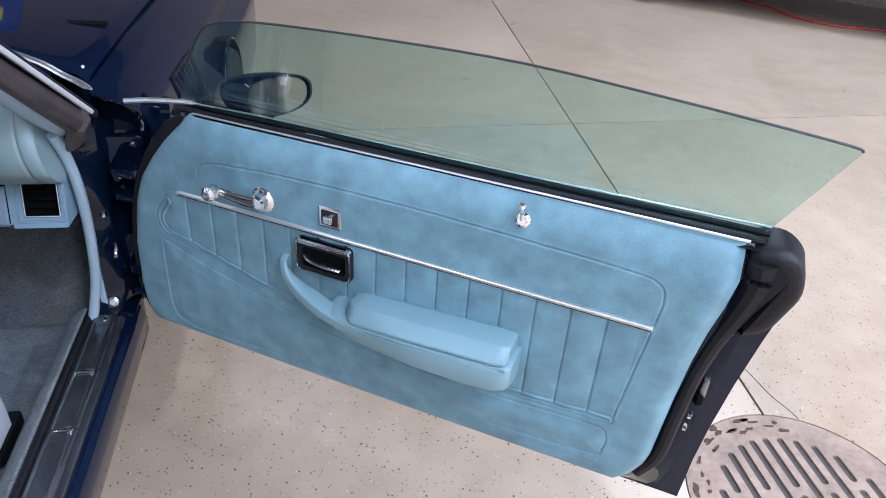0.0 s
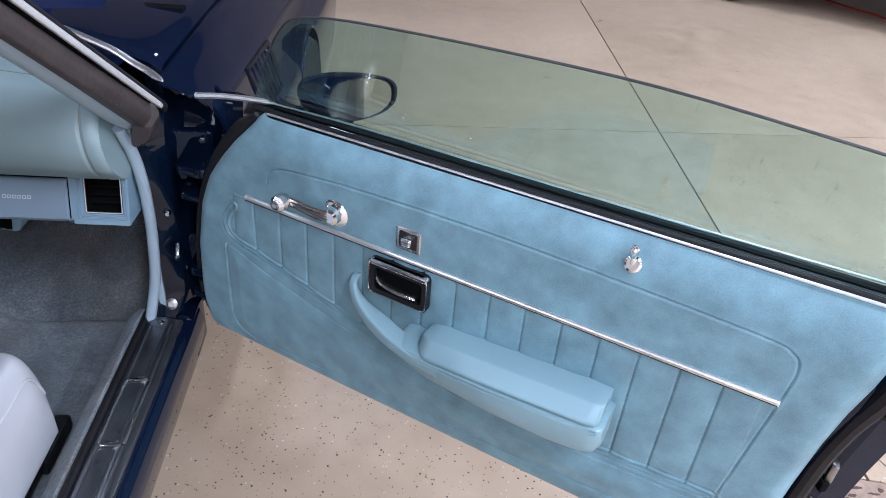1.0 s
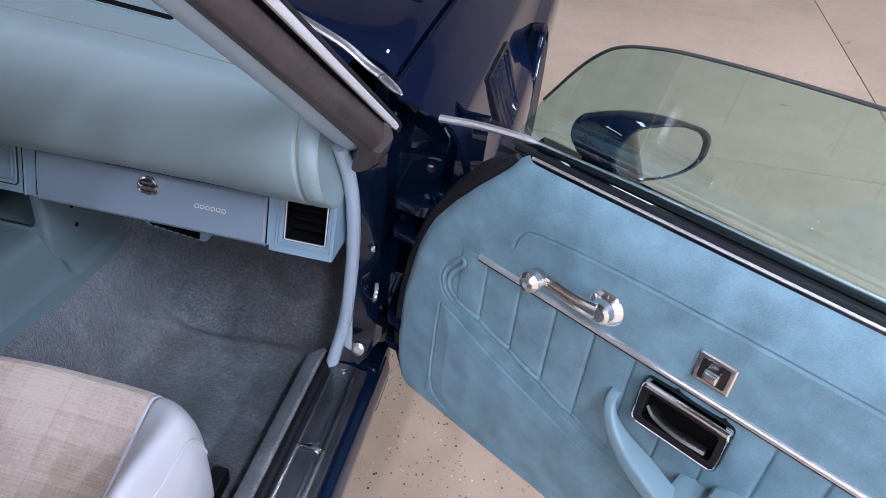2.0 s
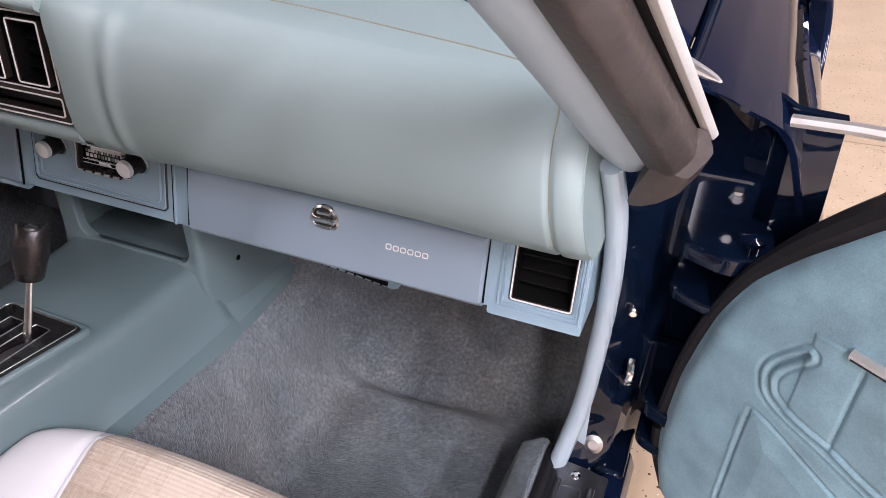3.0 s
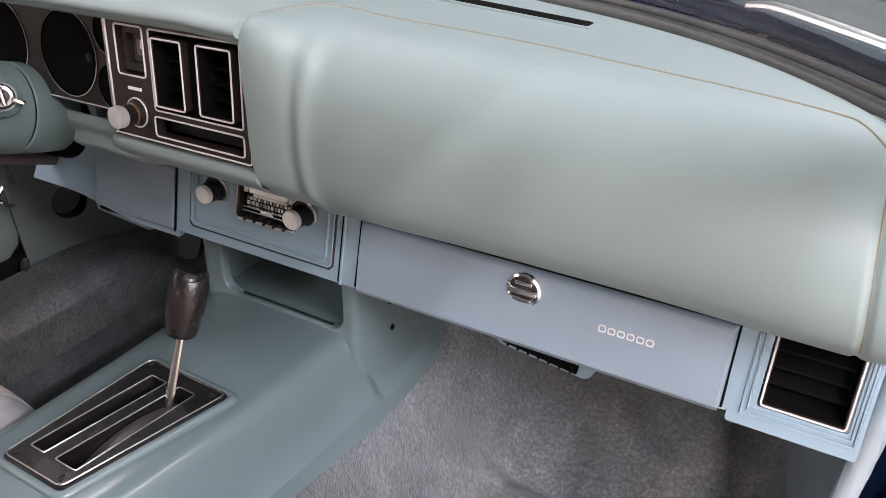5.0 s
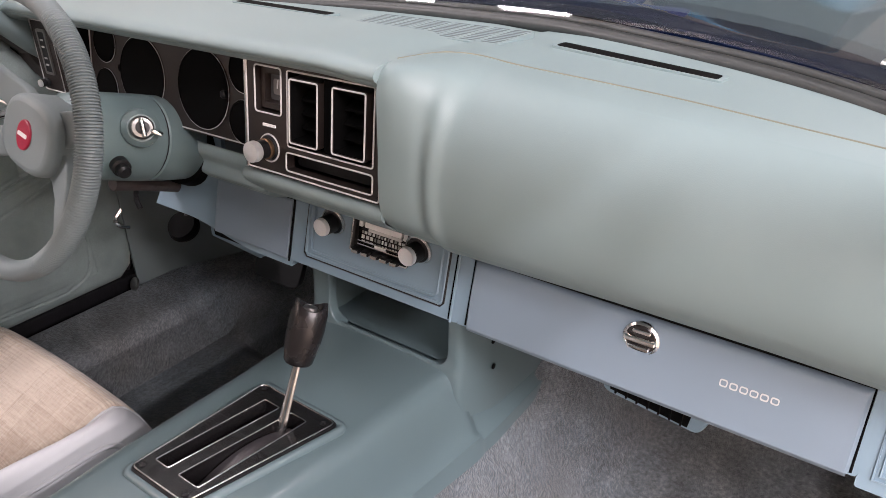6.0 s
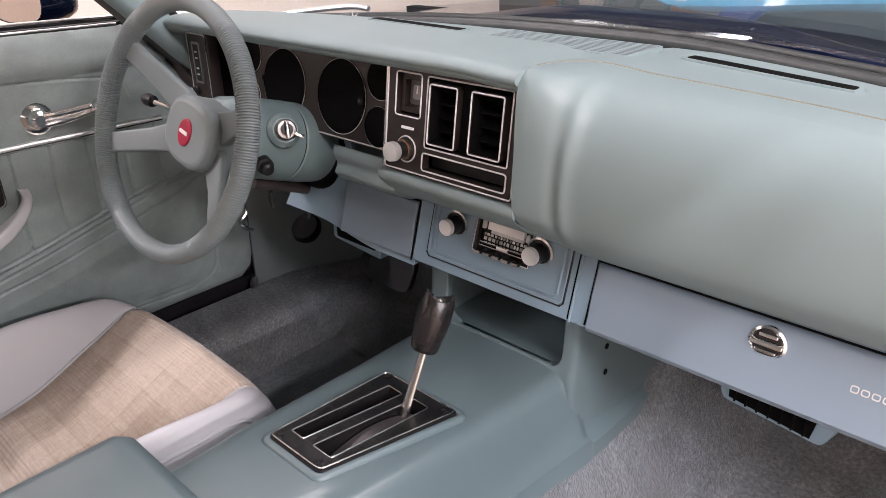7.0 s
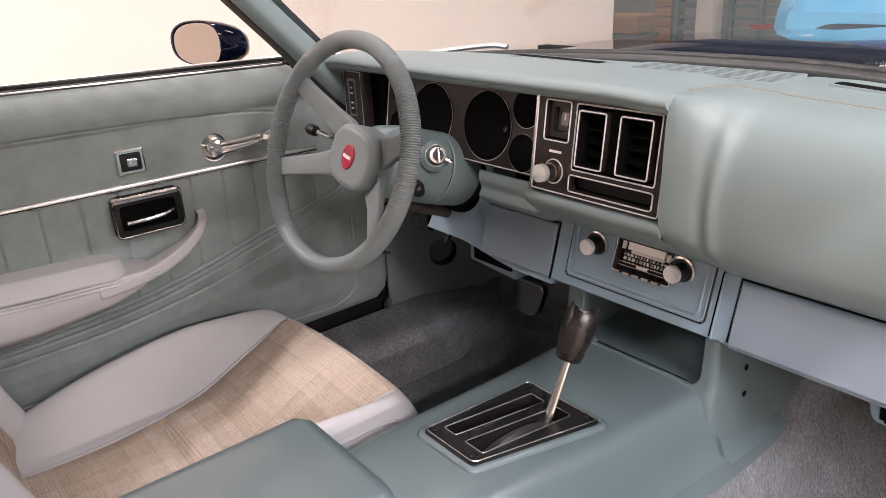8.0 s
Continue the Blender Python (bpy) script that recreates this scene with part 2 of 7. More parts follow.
M_SLIDE = surface("dark_grey_slide", (0.075, 0.068, 0.072), 0.35, 0.4, blotch=20, vary=0.2, bump=0.1)
M_KNOB = surface("dark_grey_shift_knob", (0.019, 0.0165, 0.0165), 0.27, 0.2, blotch=25, vary=0.25, grain=500, bump=0.15)
M_BRASS = surface("worn_brass", (0.20, 0.125, 0.075), 0.35, 0.9, bump=0.0)
M_CLOCK = surface("grey_clock_face", (0.060, 0.060, 0.062), 0.35, bump=0.0)
M_DIALWHITE = surface("white_dial_plastic", (0.82, 0.82, 0.80), 0.35, bump=0.0)
M_RED = surface("red_enamel", (0.33, 0.016, 0.045), 0.3, bump=0.0)
M_WHITE = surface("white_paint_mark", (0.75, 0.75, 0.74), 0.5, bump=0.0)
M_FACE = surface("gauge_face_black", (0.004, 0.004, 0.004), 0.6, bump=0.0)
M_RADIO = surface("radio_dial_black", (0.01, 0.011, 0.012), 0.25, bump=0.0)
for m_flat, level in ((M_FACE, 0.03), (M_DARK, 0.05), (M_BLACK, 0.3), (M_RUBBER, 0.25), (M_PAINT, 0.0), (M_JAMB, 0.0)):
    m_flat.node_tree.nodes["Principled BSDF"].inputs["Specular IOR Level"].default_value = level
M_PAINT.node_tree.nodes["Principled BSDF"].inputs["Coat IOR"].default_value = 1.50
M_CONSOLE.node_tree.nodes["Principled BSDF"].inputs["Coat Weight"].default_value = 0.6
M_CONSOLE.node_tree.nodes["Principled BSDF"].inputs["Coat Roughness"].default_value = 0.16
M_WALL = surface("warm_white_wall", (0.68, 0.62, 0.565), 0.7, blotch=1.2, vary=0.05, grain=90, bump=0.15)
# far walls coloured darker to stand for dim light and dark reflections
M_DIM = surface("dimmed_far_wall", (0.34, 0.30, 0.27), 0.75, blotch=0.8, vary=0.16, grain=60, bump=0.15)
M_CEIL = surface("dark_grey_ceiling", (0.11, 0.11, 0.115), 0.8, blotch=1.0, vary=0.06, grain=60, bump=0.1)
M_FLOOR = floor_material()
M_CARPET = carpet_material()
M_PLAID = plaid_material()
M_JOINT = surface("dark_floor_joint", (0.095, 0.08, 0.07), 0.8, bump=0.3)
M_COVER = surface("painted_drain_cover", (0.335, 0.245, 0.178), 0.55, blotch=9, vary=0.4, grain=60, bump=0.6, depth=0.004)
M_RUST = surface("brown_pit_dirt", (0.090, 0.056, 0.038), 0.85, blotch=9, vary=0.5, grain=80, bump=0.6, depth=0.004)
M_PANE = pane_material("green_tinted_glass", (0.77, 0.895, 0.875))
M_SHIELD = pane_material("windscreen_glass", (0.94, 0.96, 0.955))
M_MIRROR = surface("mirror_glass", (0.34, 0.32, 0.30), 0.02, 1.0, bump=0.0, rough_vary=0.01)
M_TUBE = glow("lamp_diffuser", LAMP_COLOR, 6.0)
M_SKYBLUE = surface("sky_blue_paint", (0.06, 0.33, 0.58), 0.3, coat=1.0, bump=0.0)
M_CARBLACK = surface("black_car_paint", (0.006, 0.006, 0.007), 0.25, coat=1.0, bump=0.0)
M_ROYAL = surface("royal_blue_steel_paint", (0.02, 0.035, 0.20), 0.4, bump=0.1)
M_YELLOW = surface("yellow_print", (0.65, 0.55, 0.05), 0.5, bump=0.0)
M_ORANGE = surface("orange_brown_wood", (0.36, 0.16, 0.06), 0.6, stretch=(1, 1, 8), vary=0.3)
M_RACK = surface("grey_green_rack_steel", (0.16, 0.19, 0.18), 0.5, vary=0.2)
M_HOSE = surface("red_rubber_hose", (0.40, 0.035, 0.02), 0.5)
M_TYRE = surface("tyre_rubber", (0.02, 0.02, 0.02), 0.75, grain=200, bump=0.4)
M_GRILLE = surface("grille_slot_shade_teal", (0.09, 0.112, 0.118), 0.7, bump=0.0)
M_GASKET = surface("weathered_grey_rubber", (0.028, 0.031, 0.030), 0.45, blotch=18, vary=0.3, grain=120, bump=0.3, depth=0.002)
M_HEAD = surface("pale_headlining", (0.30, 0.36, 0.38), 0.85, grain=600, bump=0.3)


# ---------------------------------------------------------------- mesh helpers
def thing(name, at, label, category, group="", kind=""):
    ob = new(name)
    ob.empty_display_size = 0.05
    ob.location = at
    return tagged(ob, label, category, group, kind)


def world_of(ob):
    m = Matrix.LocRotScale(ob.location, ob.rotation_euler, ob.scale)
    return world_of(ob.parent) @ ob.matrix_parent_inverse @ m if ob.parent else m


def part(name, bm, material, parent=None, label="", smooth=30.0, place=None):
    """Links a bmesh, given in the world's metres (or in those of place), as one mesh object under a thing or a part."""
    if place is not None:
        bm.transform(place)
    bmesh.ops.recalc_face_normals(bm, faces=bm.faces)
    lo = Vector([min(v.co[i] for v in bm.verts) for i in range(3)])
    hi = Vector([max(v.co[i] for v in bm.verts) for i in range(3)])
    mid = (lo + hi) / 2
    bmesh.ops.translate(bm, verts=bm.verts, vec=-mid)
    me = bpy.data.meshes.new(name)
    if smooth:
        lim = radians(smooth)
        for f in bm.faces:
            f.smooth = len(f.verts) < 9
        for e in bm.edges:
            if len(e.link_faces) == 2 and e.calc_face_angle(0) > lim:
                e.smooth = False
    bm.to_mesh(me)
    bm.free()
    me.materials.append(material)
    ob = new(name, me)
    ob.location = mid
    if parent:
        ob.parent = parent
        ob.matrix_parent_inverse = world_of(parent).inverted()
    if label:
        ob["label"] = label
    return ob


def box(lo, hi, bevel=0.0, seg=2, bm=None):
    bm = bm or bmesh.new()
    c = [(a + b) / 2 for a, b in zip(lo, hi)]
    made = bmesh.ops.create_cube(bm, size=1.0)["verts"]
    for v in made:
        v.co = Vector([c[i] + v.co[i] * (hi[i] - lo[i]) for i in range(3)])
    if bevel:
        es = {e for v in made for e in v.link_edges}
        bmesh.ops.bevel(bm, geom=list(es), offset=bevel, segments=seg, affect="EDGES", profile=0.5)
    return bm


def fillet(pts, r, n=5):
    """A closed 2D outline with its corners rounded; r is one radius or one for each corner."""
    out = []
    k = len(pts)
    for i in range(k):
        p, a, b = Vector(pts[i]), Vector(pts[i - 1]), Vector(pts[(i + 1) % k])
        ri = r[i] if isinstance(r, (list, tuple)) else r
        if ri <= 0:
            out.append(tuple(p))
            continue
        da, db = (a - p), (b - p)
        cut = min(ri, da.length * 0.49, db.length * 0.49)
        s, e = p + da.normalized() * cut, p + db.normalized() * cut
        for j in range(n + 1):
            w = j / n
            q = s * (1 - w) ** 2 + p * 2 * w * (1 - w) + e * w * w
            out.append(tuple(q))
    return out


def rect(x0, y0, x1, y1, r=0.0, n=4):
    return fillet([(x0, y0), (x1, y0), (x1, y1), (x0, y1)], r, n)


def oval(cx, cy, rx, ry, n=32):
    return [(cx + rx * math.cos(2 * math.pi * i / n), cy + ry * math.sin(2 * math.pi * i / n)) for i in range(n)]


def prism(outline, put, d0, d1, bevel=0.0, bm=None, seg=2):
    """An outline in a plane, drawn out from depth d0 to depth d1; put(a, b, depth) gives the place. bevel rounds the rim at d1."""
    bm = bm or bmesh.new()
    steps = [(d0, 0.0)]
    if bevel:
        sgn = 1 if d1 > d0 else -1
        for j in range(seg + 1):
            a = math.pi / 2 * j / seg
            steps.append((d1 - sgn * bevel * (1 - math.sin(a)), bevel * (1 - math.cos(a))))
    else:
        steps.append((d1, 0.0))
    k = len(outline)
    area = sum(outline[i - 1][0] * outline[i][1] - outline[i][0] * outline[i - 1][1] for i in range(k))
    turn = 1 if area > 0 else -1
    rings = []
    for d, inset in steps:
        ring = []
        for i in range(k):
            p = Vector(outline[i])
            e = Vector(outline[(i + 1) % k]) - Vector(outline[i - 1])
            nrm = Vector((-e.y, e.x)).normalized() * turn if e.length > 0 else Vector((0, 0))
            q = p + nrm * inset
            ring.append(bm.verts.new(put(q.x, q.y, d)))
        rings.append(ring)
    for r0, r1 in zip(rings, rings[1:]):
        for i in range(k):
            bm.faces.new((r0[i - 1], r0[i], r1[i], r1[i - 1]))
    bm.faces.new(rings[0])
    bm.faces.new(rings[-1])
    return bm


def band(outer, inner, put, d0, d1, bm=None):
    """A flat frame between two outlines with the same number of corners."""
    bm = bm or bmesh.new()
    k = len(outer)
    rings = [[bm.verts.new(put(a, b, d)) for a, b in o] for o, d in ((outer, d0), (outer, d1), (inner, d1), (inner, d0))]
    for q in range(4):
        r0, r1 = rings[q], rings[(q + 1) % 4]
        for i in range(k):
            bm.faces.new((r0[i - 1], r0[i], r1[i], r1[i - 1]))
    return bm


def holed(outer, holes, put, d0, d1, bm=None):
    """A plate with openings that go through it."""
    bm = bm or bmesh.new()
    tops = []
    for loop in (outer, *holes):
        tops.append([bm.verts.new(put(a, b, d1)) for a, b in loop])
    edges = [bm.edges.new((l[i - 1], l[i])) for l in tops for i in range(len(l))]
    bmesh.ops.triangle_fill(bm, edges=edges, use_beauty=True, use_dissolve=False)
    faces = list(bm.faces)
    lows = {}
    for l, loop in zip(tops, (outer, *holes)):
        for v, (a, b) in zip(l, loop):
            lows[v] = bm.verts.new(put(a, b, d0))
    for f in faces:
        bm.faces.new([lows[v] for v in f.verts])
    for l in tops:
        for i in range(len(l)):
            bm.faces.new((l[i - 1], l[i], lows[l[i]], lows[l[i - 1]]))
    return bm


def loft(rings, closed=True, caps=True, bm=None):
    bm = bm or bmesh.new()
    vs = [[bm.verts.new(p) for p in r] for r in rings]
    for a, b in zip(vs, vs[1:]):
        k = len(a)
        for i in range(0 if closed else 1, k):
            bm.faces.new((a[i - 1], a[i], b[i], b[i - 1]))
    if caps and closed:
        bm.faces.new(vs[0])
        bm.faces.new(vs[-1])
    return bm


def smooth_path(pts, n=6):
    """A Catmull-Rom curve through points."""
    p = [Vector(q) for q in pts]
    p = [2 * p[0] - p[1], *p, 2 * p[-1] - p[-2]]
    out = []
    for i in range(1, len(p) - 2):
        for j in range(n):
            t = j / n
            a, b, c, d = p[i - 1:i + 3]
            out.append(0.5 * (2 * b + (c - a) * t + (2 * a - 5 * b + 4 * c - d) * t * t + (3 * b - a - 3 * c + d) * t ** 3))
    return out + [p[-2]]


def tube(pts, r, seg=10, closed=False, up=(0, 0, 1), flat=1.0, bm=None):
    """A rod along points; r is a radius or one for each point; flat squeezes it across up."""
    k = len(pts)
    rings = []
    for i in range(k):
        a = Vector(pts[i - 1] if (i or closed) else pts[0])
        b = Vector(pts[(i + 1) % k] if (i < k - 1 or closed) else pts[-1])
        d = (b - a).normalized()
        s = d.cross(Vector(up))
        s = s.normalized() if s.length > 1e-6 else d.orthogonal().normalized()
        w = s.cross(d).normalized()
        ri = r[i] if isinstance(r, (list, tuple)) else r
        rings.append([Vector(pts[i]) + s * ri * math.cos(2 * math.pi * j / seg) + w * ri * flat * math.sin(2 * math.pi * j / seg) for j in range(seg)])
    if closed:
        rings.append(rings[0])
        bm = loft(rings, caps=False, bm=bm)
        bmesh.ops.remove_doubles(bm, verts=bm.verts, dist=1e-6)
        return bm
    return loft(rings, bm=bm)


def frame_of(origin, axis, up=(0, 0, 1)):
    """A pose whose z points along axis."""
    z = Vector(axis).normalized()
    x = Vector(up).cross(z)
    x = x.normalized() if x.length > 1e-5 else z.orthogonal().normalized()
    y = z.cross(x)
    m = Matrix((x, y, z)).transposed().to_4x4()
    return Matrix.Translation(origin) @ m


def lathe(profile, origin, axis, seg=24, bm=None):
    """A turned piece: profile rows of (radius, height along the axis)."""
    m = frame_of(origin, axis)
    rings = [[m @ Vector((max(r, 1e-4) * math.cos(2 * math.pi * j / seg), max(r, 1e-4) * math.sin(2 * math.pi * j / seg), h)) for j in range(seg)] for r, h in profile]
    return loft(rings, bm=bm)


def sheet(nu, nv, place, thick=None, bm=None):
    """A curved sheet: place(s, t) for s and t from 0 to 1; thick is a second such function for its back."""
    bm = bm or bmesh.new()
    grids = []
    for f in ([place, thick] if thick else [place]):
        g = [[bm.verts.new(f(i / nu, j / nv)) for i in range(nu + 1)] for j in range(nv + 1)]
        for j in range(nv):
            for i in range(nu):
                bm.faces.new((g[j][i], g[j][i + 1], g[j + 1][i + 1], g[j + 1][i]))
        grids.append(g)
    if thick:
        a, b = grids
        rim = [(0, i) for i in range(nu)] + [(j, nu) for j in range(nv)] + [(nv, i) for i in range(nu, 0, -1)] + [(j, 0) for j in range(nv, 0, -1)]
        for q in range(len(rim)):
            (j0, i0), (j1, i1) = rim[q - 1], rim[q]
            bm.faces.new((a[j0][i0], a[j1][i1], b[j1][i1], b[j0][i0]))
    return bm


def lerp(x, table):
    """Straight-line interpolation in rows of (x, y)."""
    if x <= table[0][0]:
        return table[0][1]
    for (a, p), (b, q) in zip(table, table[1:]):
        if x <= b:
            return p + (q - p) * (x - a) / (b - a)
    return table[-1][1]


def bend(x, table):
    """Smooth interpolation in rows of (x, y)."""
    k = len(table)
    if x <= table[0][0]:
        return table[0][1]
    if x >= table[-1][0]:
        return table[-1][1]
    i = next(q for q in range(k - 1) if x <= table[q + 1][0])

    def slope(q):
        a, b = table[max(q - 1, 0)], table[min(q + 1, k - 1)]
        return (b[1] - a[1]) / (b[0] - a[0])
    (x0, p), (x1, q) = table[i], table[i + 1]
    h = x1 - x0
    w = (x - x0) / h
    return p * (1 + 2 * w) * (1 - w) ** 2 + slope(i) * h * w * (1 - w) ** 2 + q * w * w * (3 - 2 * w) + slope(i + 1) * h * w * w * (w - 1)


def ease(x, a, b):
    k = min(1.0, max(0.0, (x - a) / (b - a)))
    return k * k * (3 - 2 * k)


XY = lambda z: (lambda a, b, d: (a, b, z + d))          # a face that looks up


# ---------------------------------------------------------------- the garage
def ceiling_light(x, y):
    t = thing("ceiling_light", (x, y, CEILING_Z), "unseen long white strip light set under the ceiling", "ceiling light", "strip lights")
    part("housing", box((x - 0.15, y - 1.2, CEILING_Z - 0.10), (x + 0.15, y + 1.2, CEILING_Z - 0.002), 0.012), M_WHITE, t)
    part("diffuser", box((x - 0.12, y - 1.17, CEILING_Z - 0.15), (x + 0.12, y + 1.17, CEILING_Z - 0.102), 0.015), M_TUBE, t, "glowing white diffuser")


def build_room():
    x0, x1, y0, y1 = -9.0, 9.0, -7.0, 9.5
    ground = part("floor", box((x0, y0, -0.2), (x1, y1, -0.008)), M_JOINT, None, smooth=0)
    tagged(ground, "beige flake epoxy garage floor with saw-cut joints", "floor", kind="structure")
    # the slabs stand a little askew to the car, and not quite square
    xs, ys, gap, lean_x, lean_y = [-4.81, -1.22, 2.374, 5.96], [-5.35, -1.78, 1.797, 5.37], 0.008, 0.044, 0.058
    cx, cy, cr = 2.325, -0.396, 0.294

    def joint_x(k, y):
        return x0 if k < 0 else x1 if k >= len(xs) else xs[k] + lean_x * y

    def corner(i, j, dx, dy):
        """Where two joints meet, moved off them by half a joint's width."""
        if j < 0 or j >= len(ys):
            y = y0 if j < 0 else y1
            return (joint_x(i, y) + dx, y + dy)
        y = ys[j]
        for step in range(4):
            x = joint_x(i, y)
            y = ys[j] + lean_y * x
        return (x + dx, y + dy)
    h = gap / 2
    for i in range(len(xs) + 1):
        for j in range(len(ys) + 1):
            quad = [corner(i - 1, j - 1, h, h), corner(i, j - 1, -h, h), corner(i, j, -h, -h), corner(i - 1, j, h, -h)]
            if i in (2, 3) and j == 2:
                # slabs that hold the round cover: cut away the part of the disc that lies in each
                base = xs[2] + (-h if i == 2 else h)
                a, b, c = 1 + lean_x ** 2, lean_x * (base - cx) - cy, (base - cx) ** 2 + cy ** 2 - cr ** 2
                root = math.sqrt(b * b - a * c)
                hi_y, lo_y = (-b + root) / a, (-b - root) / a
                up = math.atan2(hi_y - cy, base + lean_x * hi_y - cx)
                down = math.atan2(lo_y - cy, base + lean_x * lo_y - cx)
                n = 40
                sweep = (down + 2 * math.pi - up) if i == 2 else (down - up)
                arc = [(cx + cr * math.cos(up + sweep * q / n), cy + cr * math.sin(up + sweep * q / n)) for q in range(n + 1)]
                quad = [quad[0], quad[1], *arc[::-1], quad[2], quad[3]] if i == 2 else [quad[0], quad[1], quad[2], quad[3], *arc]
            bm = prism(quad, XY(0), -0.03, 0.0)
            bmesh.ops.triangulate(bm, faces=[f for f in bm.faces if len(f.verts) > 4])
            part("floor_slab", bm, M_FLOOR, ground, smooth=0)
    # hairline crack beside the drain
    crack = smooth_path([(2.462, -0.132, 0.0), (2.453, -0.096, 0.0), (2.436, -0.05, 0.0), (2.428, -0.013, 0.0), (2.417, 0.058, 0.0), (2.395, 0.16, 0.0)], 5)
    part("floor_crack", tube(crack, 0.0016, 5), M_JOINT, ground)

    # round drain cover with parallel slots
    slots = []
    for k in range(-5, 6):
        x = cx + 0.040 * k + 0.001
        half = math.sqrt(max(0.0, 0.208 ** 2 - (x - cx) ** 2))
        if half < 0.05:
            continue
        if k % 2 == 0:
            slots.append(rect(x - 0.0095, cy + 0.046, x + 0.0095, cy + half, 0.009, 3))
            slots.append(rect(x - 0.0095, cy - half, x + 0.0095, cy + 0.022, 0.009, 3))
        else:
            slots.append(rect(x - 0.0095, cy - half, x + 0.0095, cy + half, 0.009, 3))
    drain = thing("floor_drain", (cx, cy, 0), "round slotted drain cover with flaking beige paint in the floor", "floor drain")
    part("cover", holed(oval(cx, cy, cr - 0.004, cr - 0.004, 64), slots, XY(0), -0.022, -0.001), M_COVER, drain, "flaking beige painted cover")
    part("pit", lathe([(cr - 0.006, -0.028), (cr - 0.006, -0.024)], (cx, cy, 0), (0, 0, 1), 40), M_RUST, drain, "dirty brown pit under the slots")
    rng = random.Random(5)
    for q in range(34):
        a = rng.uniform(1.25, 3.9)
        r = rng.uniform(0.236, 0.284)
        n = 11
        px, py = cx + r * math.cos(a), cy + r * math.sin(a)
        sx, sy = rng.uniform(0.005, 0.026), rng.uniform(0.003, 0.010)
        ca, sa = math.cos(a + math.pi / 2), math.sin(a + math.pi / 2)
        o = []
        for i in range(n):
            w = 2 * math.pi * i / n
            k = rng.uniform(0.6, 1.2)
            u, v = sx * k * math.cos(w), sy * k * math.sin(w)
            o.append((px + u * ca - v * sa, py + u * sa + v * ca))
        part("paint_chip", prism(o, XY(0), -0.002, 0.0006), M_RUST, drain)

    def wall(name, lo, hi, mat, label):
        tagged(part(name, box(lo, hi), mat, None, smooth=0), label, "wall", kind="structure")

    wall("wall_west", (-3.35, y0, 0), (-3.2, 4.05, CEILING_Z), M_WALL, "plain warm white painted partition wall")
    wall("wall_far_west", (x0 - 0.15, y0, 0), (x0, y1, CEILING_Z), M_DIM, "plain far wall in a dimmed tan-grey")
    wall("wall_north", (x0, y1, 0), (x1, y1 + 0.15, CEILING_Z), M_DIM, "plain far wall in a dimmed tan-grey")
    wall("wall_east", (x1, y0, 0), (x1 + 0.15, y1, CEILING_Z), M_WALL, "plain warm white painted wall")
    wall("wall_south", (x0, y0 - 0.15, 0), (x1, y0, CEILING_Z), M_WALL, "plain warm white painted wall")
    tagged(part("ceiling", box((x0, y0, CEILING_Z), (x1, y1, CEILING_Z + 0.15)), M_CEIL, None, smooth=0), "dark grey painted garage ceiling", "ceiling", kind="structure")
    # a strip fixture for every lamp, the added fill lamps too
    for lx, ly, gain in LAMP_SPOTS:
        ceiling_light(lx, ly)


